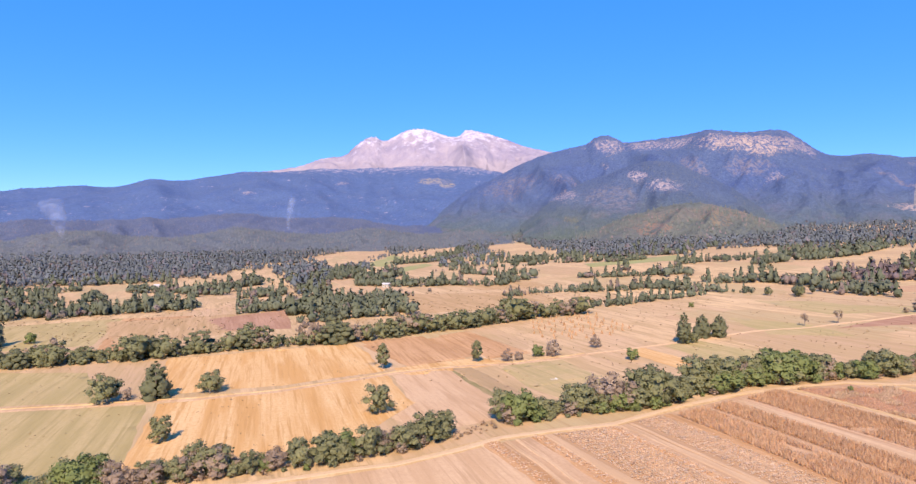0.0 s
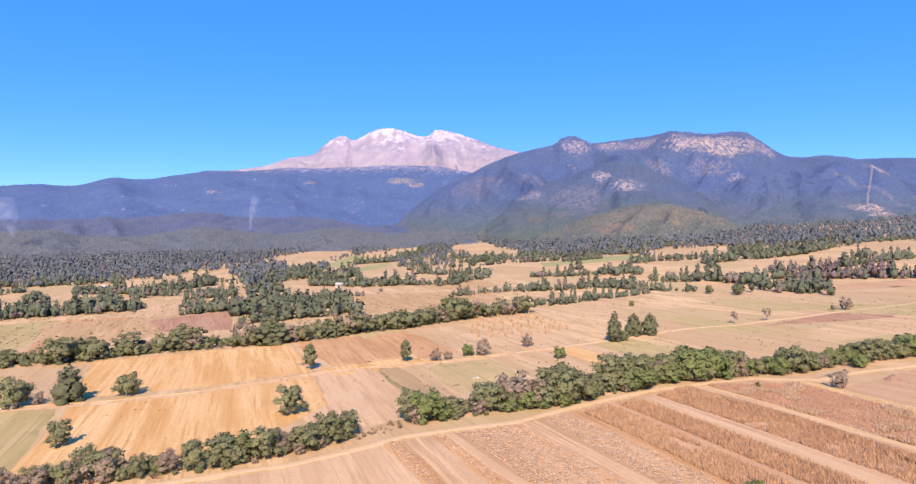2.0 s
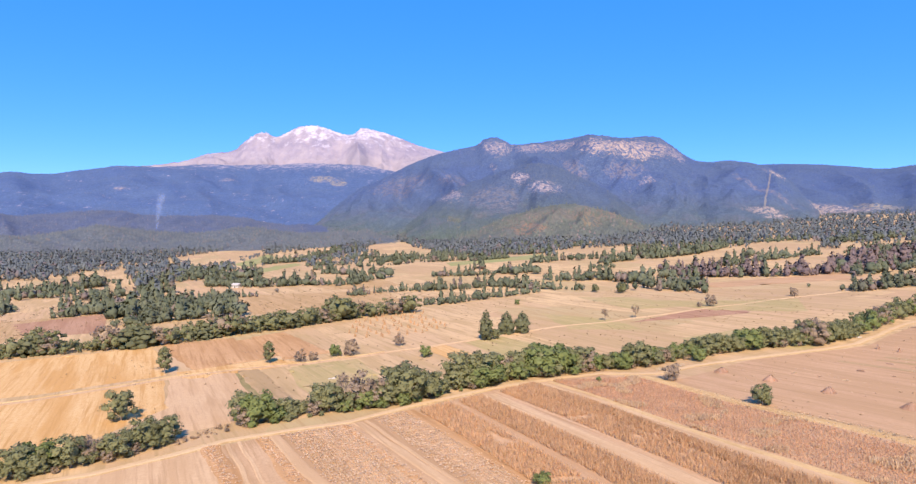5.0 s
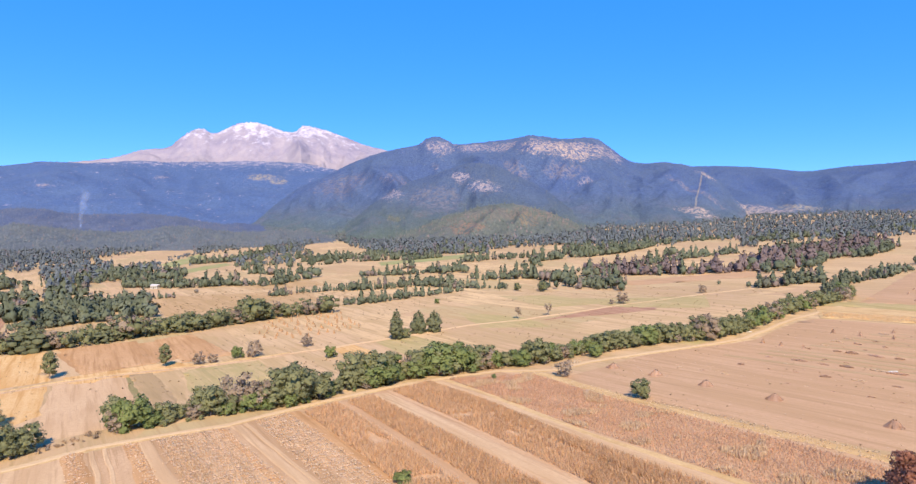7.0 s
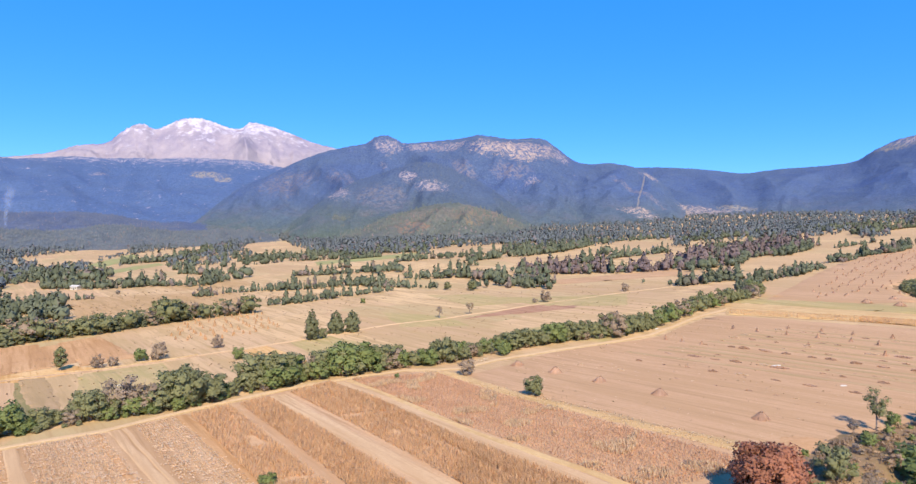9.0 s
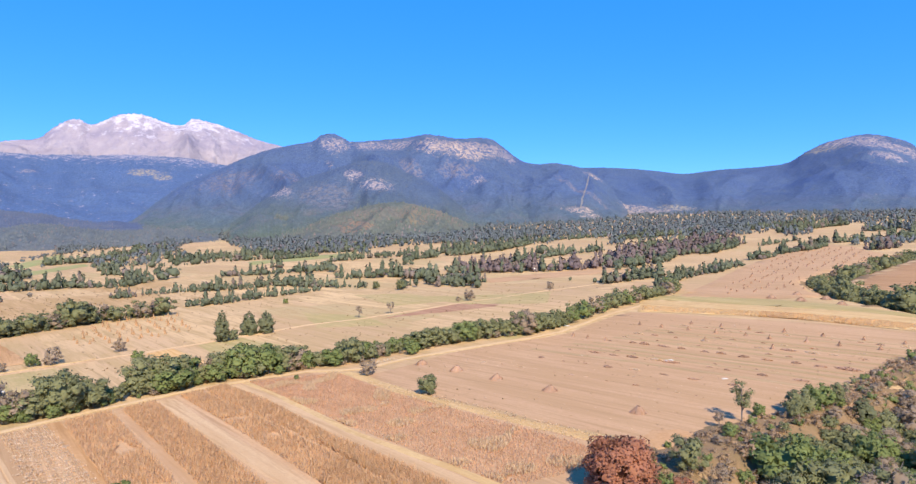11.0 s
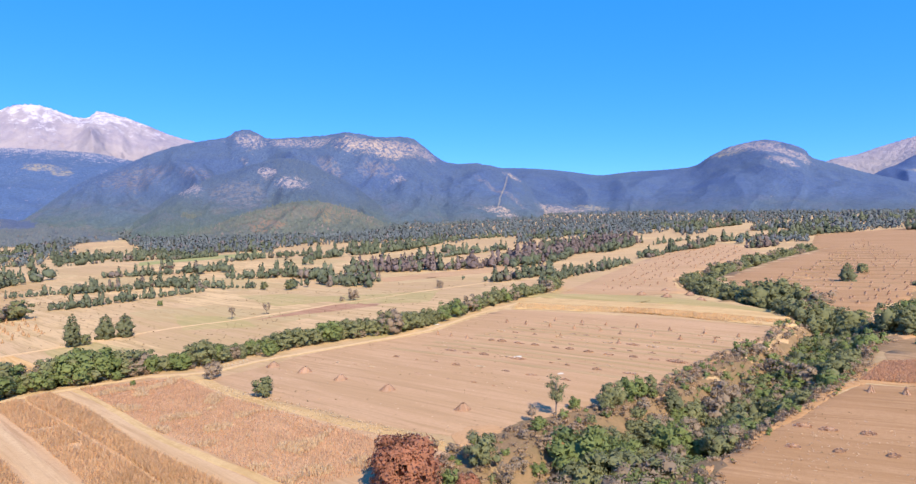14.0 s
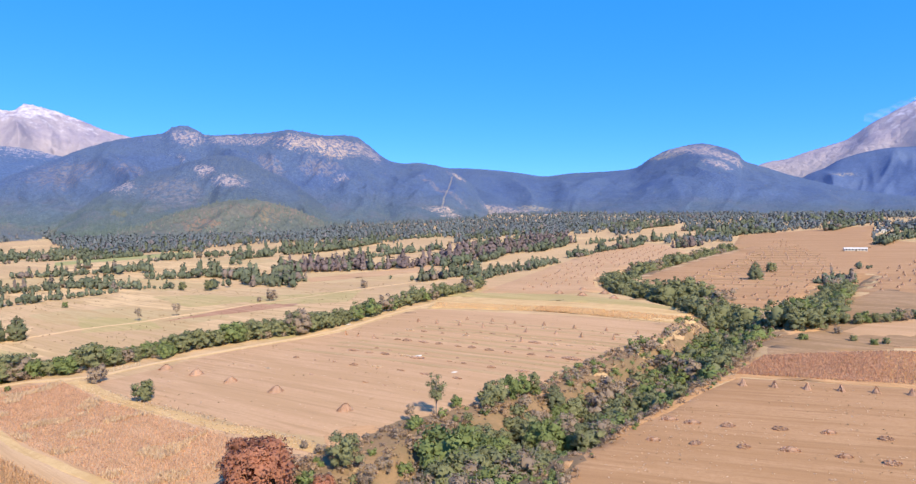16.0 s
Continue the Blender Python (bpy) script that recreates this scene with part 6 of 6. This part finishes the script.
# ---- heaps and shocks of cut corn ----
def make_shock(seed):
    """Corn stalks leaned together into a tent, tied below a spread top."""
    rng = np.random.default_rng(seed)
    heap = Heap()
    for k in range(46):
        a = rng.uniform(0, 6.28)
        r = rng.uniform(0.55, 0.95)
        top = np.array((rng.normal(0, 0.12), rng.normal(0, 0.12), rng.uniform(1.5, 2.25)))
        foot = np.array((r * math.cos(a), r * math.sin(a), 0.0))
        side = np.array((-math.sin(a), math.cos(a), 0)) * 0.10
        heap.add([foot - side, foot + side, top + side * 0.7, top - side * 0.7], [[0, 1, 2, 3]])
    return heap.mesh("shock", M_STOOK)


def make_heap(seed, long=1.0, mat=M_HAY):
    """A loose heap of stalks: a low mound with stalks lying over it."""
    rng = np.random.default_rng(seed)
    heap = Heap()
    v, f = ICO2
    v = v.copy() * (1 + rng.uniform(-0.14, 0.14, (len(v), 1)))
    v[:, 2] = np.maximum(v[:, 2], -0.05)
    heap.add(v * (long, 0.85, 0.8), f)
    d = rng.normal(0, 1, (240, 3))
    d[:, 2] = np.abs(d[:, 2])
    d /= np.linalg.norm(d, axis=1, keepdims=True)
    tufts(heap, rng, d * (long, 0.87, 0.82) * rng.uniform(0.9, 1.15, (240, 1)), d, 0.2, 0.9)
    return heap.mesh("heap", mat)


SHOCKS = [make_shock(k) for k in range(3)]


def make_stack(seed):
    """A round heap of stalks laid up against each other into a blunt cone."""
    rng = np.random.default_rng(seed)
    heap = Heap()
    v, f = ICO2
    v = v.copy() * (1 + rng.uniform(-0.14, 0.12, (len(v), 1)))
    up = np.maximum(v[:, 2:], -0.05)
    heap.add(np.concatenate([v[:, :2] * (1 - 0.45 * up), up * 0.74], 1), f)
    for k in range(170):
        a, r, top = rng.uniform(0, 6.28), rng.uniform(0.8, 1.25), rng.uniform(0.35, 0.85)
        foot = np.array((r * math.cos(a), r * math.sin(a), 0.0))
        tip = np.array((0.52 * (1.15 - top) * math.cos(a) * 1.6, 0.52 * (1.15 - top) * math.sin(a) * 1.6, top))
        side = np.array((-math.sin(a), math.cos(a), 0)) * 0.05
        heap.add([foot - side, foot + side, tip + side * 0.7, tip - side * 0.7], [[0, 1, 2, 3]])
    return heap.mesh("heap", M_STOOK)


ROUND_HEAPS = [make_stack(k) for k in range(10, 13)]
LONG_HEAPS = [make_heap(20 + k, 1.5 + 0.25 * k, (M_HAY, M_STOOK, M_HAY, M_PALE, M_STOOK)[k]) for k in range(5)]


def put(name, me, x, y, s, sz, label, cat, group, turn=None):
    ob = new(name, me)
    a = prng.uniform(0, 360) if turn is None else turn
    ob.matrix_basis = pose(x, y, land(x, y) + 0.05, 0, 0, a) @ Matrix.Diagonal((s, s, sz, 1))
    return tagged(ob, label, cat, group)


for x, y in [(169.9, 200.9), (176.5, 183.9), (182.8, 165.6), (190.2, 144.9), (198.6, 115.4)]:
    put("haycock", prng.choice(ROUND_HEAPS), x, y, prng.uniform(1.9, 2.3), prng.uniform(2.0, 2.4), "large round heap of cut dry corn", "heap", "large heaps in the raked field")
for x, y in [(381.9, 236.9), (400.1, 236.3), (384.4, 220.9), (398, 217.1), (386.7, 200.1)]:
    put("haycock", prng.choice(ROUND_HEAPS), x, y, 2.6, 2.3, "large round heap of cut dry corn", "heap", "large heaps in the far field")
PILE = [q for k, q in FIELDS if k == "pile"][0]
for n, gap, size, lo, hi in (250, 7.5, 0.55, -110, -15), (265, 10.0, 0.95, -88, -12), (281, 9.0, 1.0, -86, 2), (287, 7.0, 0.5, -84, 6), (302, 7.6, 1.2, -82, 12), (310, 8.5, 0.7, -80, 12), (319, 9.0, 1.0, -80, 14), (327, 8.0, 0.7, -78, 16), (345, 8.5, 0.8, -72, 16):
    u = lo
    while u < hi:
        x, y = ACROSS[0] * n + ROW[0] * u + prng.uniform(-0.8, 0.8), ACROSS[1] * n + ROW[1] * u + prng.uniform(-0.8, 0.8)
        u += gap * prng.uniform(0.7, 1.25)
        if inside(x, y, PILE):
            s = size * prng.uniform(0.5, 1.15)
            put("haycock", prng.choice(LONG_HEAPS), x, y, s, s * prng.uniform(0.45, 0.75), "low long heap of cut corn", "heap", "low heaps in the raked field", -67 + prng.uniform(-14, 14))
for n, u0, u1, gap in (336, -88, 16, 11.0), (319, -52, -6, 23.0), (302, -100, -80, 9.0), (350, -70, 10, 13.0):
    u = u0
    while u < u1:
        x, y = ACROSS[0] * n + ROW[0] * u + prng.uniform(-1, 1), ACROSS[1] * n + ROW[1] * u
        u += gap * prng.uniform(0.85, 1.15)
        if inside(x, y, PILE):
            put("corn_shock", prng.choice(SHOCKS), x, y, 1.05, prng.uniform(0.7, 0.9), "corn stalks leaned into a shock", "corn shock", "corn shocks in the raked field")
for i in range(6):
    put("corn_shock", prng.choice(SHOCKS), 291.9 + i * 4.5, 66.1 - i * 6.2, 1.35, 0.9, "corn stalks leaned into a shock", "corn shock", "corn shocks near the ravine")
for x, y in [(241.2, 54), (246, 47.4), (251.8, 40.4), (257.2, 34), (261.8, 26), (265.1, 19.4), (254.4, 60.4), (256.4, 55.8), (260.4, 49.7), (267, 41.7), (272.5, 34.2), (277.3, 25.5)]:
    put("haycock", prng.choice(LONG_HEAPS[:3]), x, y, prng.uniform(0.8, 1.1), 0.95, "low long heap of cut corn", "heap", "low heaps near the ravine", -38 + prng.uniform(-14, 14))
def rows_in(poly, turn, step, row):
    """Places in loose rows across a field."""
    c, sn = math.cos(radians(turn)), math.sin(radians(turn))
    mx, my = sum(p[0] for p in poly) / len(poly), sum(p[1] for p in poly) / len(poly)
    for i in range(-60, 61):
        for j in range(-60, 61):
            u, w = i * step + prng.uniform(-0.42, 0.42) * step, j * row + prng.uniform(-0.25, 0.25) * row
            x, y = mx + c * u - sn * w, my + sn * u + c * w
            if inside(x, y, poly):
                yield x, y


EAST_FIELD = [(440, 190), (456, 220), (640, 290), (760, 345), (900, 400), (700, 250), (600, 190), (520, 165), (470, 160)]
for k in range(15):
    x0, y0 = 470 + 22 * k, 200 + 11 * k
    line = [(x0 - 0.47 * t, y0 + 0.88 * t) for t in range(-120, 121, 6)]
    line = [q for q in line if inside(q[0], q[1], EAST_FIELD)]
    if len(line) > 3:
        ribbon("weed_strip", line, prng.uniform(1.4, 3.0), M_WEEDS, "dark weeds along a field row", 0.85, "weeds")
FARSHOCK = list(rows_in([(366, 262), (495, 355), (690, 470), (730, 440), (633, 350), (478, 300), (418, 245)], 30, 8.5, 11))
FARSHOCK += list(rows_in(EAST_FIELD, -62, 8.5, 17))
FARSHOCK += list(rows_in([(425, 160), (470, 165), (520, 160), (480, 138), (436, 136)], 10, 8, 8))
FARSHOCK += list(rows_in([(500, 128), (600, 165), (700, 180), (650, 120), (560, 90)], -62, 8.0, 15))
PALESHOCK = list(rows_in([(34, 322), (46, 388), (62, 402), (84, 384), (92, 335), (74, 312)], -74, 6.2, 6.5))
heap = Heap()
srng = np.random.default_rng(4)
for x, y in FARSHOCK:
    if gully(x, y) < 0.2:
        me = SHOCKS[int(srng.integers(3))]
        v = np.array([p.co[:] for p in me.vertices])
        heap.add(v * (1.35, 1.35, 0.8) + (x, y, land(x, y)), [list(p.vertices) for p in me.polygons])
tagged(new("far_corn_shocks", heap.mesh("far_corn_shocks", M_STOOK)), "rows of corn shocks in distant fields", "corn shocks", kind="stuff")
heap = Heap()
for x, y in PALESHOCK:
    me = SHOCKS[int(srng.integers(3))]
    heap.add(np.array([p.co[:] for p in me.vertices]) * (0.9, 0.9, 0.9) + (x, y, land(x, y)), [list(p.vertices) for p in me.polygons])
tagged(new("pale_corn_shocks", heap.mesh("pale_corn_shocks", M_CORN)), "rows of pale corn shocks in a field", "corn shocks", kind="stuff")


# ---- weeds and clods scattered over the fields ----
def scatter_weeds(name, poly, count, size, mat, label, seed):
    rng = np.random.default_rng(seed)
    x0, x1, y0, y1 = min(p[0] for p in poly), max(p[0] for p in poly), min(p[1] for p in poly), max(p[1] for p in poly)
    heap = Heap()
    while heap.n < count * 16:
        x, y = rng.uniform(x0, x1), rng.uniform(y0, y1)
        if not inside(x, y, poly) or noise.noise((x * 0.03, y * 0.03, seed)) < rng.uniform(-0.4, 0.5):
            continue
        c = np.array((x, y, land(x, y) + 0.3)) + rng.normal(0, 1, (4, 3)) * (size * 1.2, size * 1.2, 0.08)
        tufts(heap, rng, c, np.tile((0, 0, 1.0), (4, 1)), size, 0.6)
    return tagged(new(name, heap.mesh(name, mat)), label, "weeds", kind="stuff")


M_DRYWEED = foliage("olive_dry_weeds", (0.260, 0.180, 0.085), (0.420, 0.285, 0.150))
OPEN = [(-28, 262), (10, 345), (90, 392), (150, 450), (300, 470), (372, 300), (297, 262), (228, 226), (126, 222), (60, 192), (20, 192)]
scatter_weeds("field_weeds", OPEN, 800, 0.26, M_DRYWEED, "scattered dry weeds in open fields", 31)
scatter_weeds("field_weeds", PILE, 220, 0.16, M_DRYWEED, "scattered dry weeds between heaps", 32)
scatter_weeds("field_weeds", [(-330, 120), (-330, 292), (-140, 306), (-60, 322), (-28, 250), (-8, 175), (-90, 146)], 500, 0.18, M_DRYWEED, "scattered dry weeds in stubble", 34)
scatter_weeds("field_weeds", [(-170, 340), (-60, 345), (60, 400), (150, 470), (140, 560), (-300, 560), (-330, 420)], 1200, 0.4, M_DRYWEED, "scattered dry weeds in farther fields", 35)
scatter_weeds("field_weeds", [(214, 46), (231, 55), (264, 65), (296, 74), (318, 30), (300, -20)], 130, 0.14, M_DRYWEED, "dark bits of stalk on bare soil", 36)
scatter_weeds("field_straw", [(214, 46), (231, 55), (264, 65), (296, 74), (318, 30), (300, -20)], 420, 0.12, M_PALE, "pale bits of straw on bare soil", 38)
scatter_weeds("field_straw", PILE, 420, 0.12, M_PALE, "pale bits of straw between the heaps", 39)
scatter_weeds("verge_grass", [(143, 205), (156, 167), (176, 118), (187, 92), (181, 92), (168, 118), (149, 167), (139, 203)], 700, 0.16, M_YELLOW, "tufts of dry grass on the border", 37)

for x, y, s in [(242, 154.7, 1.4), (239.7, 127.6, 0.8), (35.5, 231.6, 1.6), (250, 231, 0.9), (132.5, 185.9, 0.8)]:
    poly = [(x + s * 1.6 * math.cos(k * 0.7), y + s * math.sin(k * 0.7)) for k in range(9)]
    tagged(patch("lime_patch", poly, M_LIMEPOWDER, 0.4, 2.0, 0.3), "spilled white lime on bare soil", "lime", kind="structure")


# ---- fence by the track ----
M_WOOD = soil("weathered_fence_wood", (0.46, 0.38, 0.29), (0.58, 0.50, 0.40), (0.34, 0.26, 0.19))
fence = new("fence")
fence.matrix_basis = pose(151, 211.5, land(151, 211.5), 0, 0, 16)
fence_post, fence_rail = Heap(), Heap()
stem(fence_post, (0, 0, -0.4), (0, 0, 1.35), 0.09, 0.07)
stem(fence_rail, (-0.1, 0, 0), (1.55, 0.02, 0.03), 0.045, 0.04, 4)
fence_post, fence_rail = fence_post.mesh("post", M_WOOD), fence_rail.mesh("rail", M_WOOD)
for k in range(10):
    x, y = 151 + 1.45 * k * math.cos(radians(16)), 211.5 + 1.45 * k * math.sin(radians(16))
    up = land(x, y) - land(151, 211.5)
    part("post", fence_post, fence).location = (1.45 * k, 0, up)
    if k < 9:
        for high in 0.55, 1.1:
            part("rail", fence_rail, fence).location = (1.45 * k, 0, up + high)
tagged(fence, "short weathered wooden fence beside the track", "fence")


# ---- farm buildings far off ----
M_WALL = soil("whitewashed_wall", (0.50, 0.46, 0.41), (0.60, 0.56, 0.50), (0.42, 0.37, 0.31))
M_TIN = soil("tin_roof", (0.52, 0.50, 0.48), (0.66, 0.64, 0.62), (0.42, 0.33, 0.27))
M_TILE = soil("red_tile_roof", (0.36, 0.15, 0.09), (0.44, 0.20, 0.12), (0.26, 0.11, 0.07))
M_DARK = soil("dark_opening", (0.05, 0.045, 0.04), (0.08, 0.07, 0.06), (0.03, 0.03, 0.03))


def box_mesh(name, x0, x1, y0, y1, z0, z1, mat):
    bm = bmesh.new()
    bmesh.ops.create_cube(bm, size=1.0)
    for v in bm.verts:
        v.co = Vector(((x0 + x1) / 2 + v.co.x * (x1 - x0), (y0 + y1) / 2 + v.co.y * (y1 - y0), (z0 + z1) / 2 + v.co.z * (z1 - z0)))
    me = bpy.data.meshes.new(name)
    bm.to_mesh(me)
    bm.free()
    me.materials.append(mat)
    return me


def house(x, y, long, deep, high, turn, roof_mat, label, openings):
    ob = new("farm_house")
    ob.matrix_basis = pose(x, y, land(x, y) - 0.3, 0, 0, turn)
    part("wall", box_mesh("wall", -long / 2, long / 2, -deep / 2, deep / 2, 0, high, M_WALL), ob)
    r, e = deep * 0.22, 0.5
    me = bpy.data.meshes.new("roof")
    a, b = long / 2 + e, deep / 2 + e
    me.from_pydata([(-a, -b, high), (a, -b, high), (a, b, high), (-a, b, high), (-a, 0, high + r), (a, 0, high + r)], [], [(0, 1, 5, 4), (2, 3, 4, 5), (1, 2, 5), (3, 0, 4), (3, 2, 1, 0)])
    me.materials.append(roof_mat)
    part("roof", me, ob)
    for k in range(openings):
        u = -long / 2 + long * (k + 0.5) / openings
        if k == openings // 2:
            part("door", box_mesh("door", u - 0.5, u + 0.5, -deep / 2 - 0.06, -deep / 2 + 0.05, 0.3, 2.4, M_DARK), ob)
        else:
            part("window", box_mesh("window", u - 0.5, u + 0.5, -deep / 2 - 0.06, -deep / 2 + 0.05, 1.2, 2.3, M_DARK), ob)
    return tagged(ob, label, "house")


house(762, 253, 18, 7, 2.4, -57, M_TIN, "long low white barn with a tin roof", 7)
for x, y, l, m in [(-329, 696, 10, M_TIN), (-70, 624, 7, M_TIN), (-637, 1546, 14, M_TIN), (-421, 1280, 12, M_TILE), (288, 522, 9, M_TILE), (274, 528, 8, M_TILE), (-543, 837, 16, M_TIN), (1164, 612, 16, M_TIN), (1187, 600, 12, M_TIN), (1066, 361, 12, M_TIN)] :
    house(x, y, l, 6, 3.2, prng.uniform(-40, 30), m, "small white house with a " + ("tin" if m == M_TIN else "red tiled") + " roof", 3)


# ---- smoke over the woods and steam on the cone ----
def drifting(name, colour, share):
    """Thin smoke: mostly clear, with denser curls."""
    m, nt, b = material(name, 1.0)
    b.inputs["Base Color"].default_value = (*colour, 1)
    curl = ramp(nt, noise_tex(nt, coords(nt), 0.06, 4, 0.6), [(0.30, (0, 0, 0)), (0.75, (share,) * 3)])
    clear, both = nt.nodes.new("ShaderNodeBsdfTransparent"), nt.nodes.new("ShaderNodeMixShader")
    nt.links.new(curl, both.inputs[0])
    nt.links.new(clear.outputs[0], both.inputs[1])
    nt.links.new(b.outputs[0], both.inputs[2])
    nt.links.new(both.outputs[0], nt.nodes["Material Output"].inputs["Surface"])
    return m


def plume(name, foot, lean, high, wide, mat, label, seed, puffs=7):
    """A rising column of uneven puffs that widens and drifts as it climbs."""
    rng = np.random.default_rng(seed)
    heap = Heap()
    v, f = ICO2
    for k in range(puffs):
        u = k / (puffs - 1)
        c = np.array(foot) + (lean[0] * u ** 1.4, lean[1] * u ** 1.4, high * u)
        r = wide * (0.22 + 0.6 * u) * rng.uniform(0.85, 1.15)
        heap.add(c + v * (1 + rng.uniform(-0.22, 0.22, (len(v), 1))) * (r, r, 0.55 * abs(high) / puffs + 0.4 * r), f)
    ob = new(name, heap.mesh(name, mat))
    ob.data.shade_smooth()
    return tagged(ob, label, "smoke", kind="stuff")


M_SMOKE = drifting("pale_blue_smoke", (0.50, 0.58, 0.74), 0.15)
M_STEAM = drifting("white_steam", (0.85, 0.85, 0.86), 0.11)
plume("smoke_plume", (-790, 1262, 78), (-20, 0), 58, 30, M_SMOKE, "thin pale smoke rising from the woods", 1)
plume("smoke_plume", (-402, 1500, 96), (10, 0), 66, 15, M_SMOKE, "narrow pale smoke rising from the woods", 2)
plume("steam_plume", (4425, 1345, 1015), (-160, 420), -225, 60, M_STEAM, "white steam drifting off the cone", 3, 13)
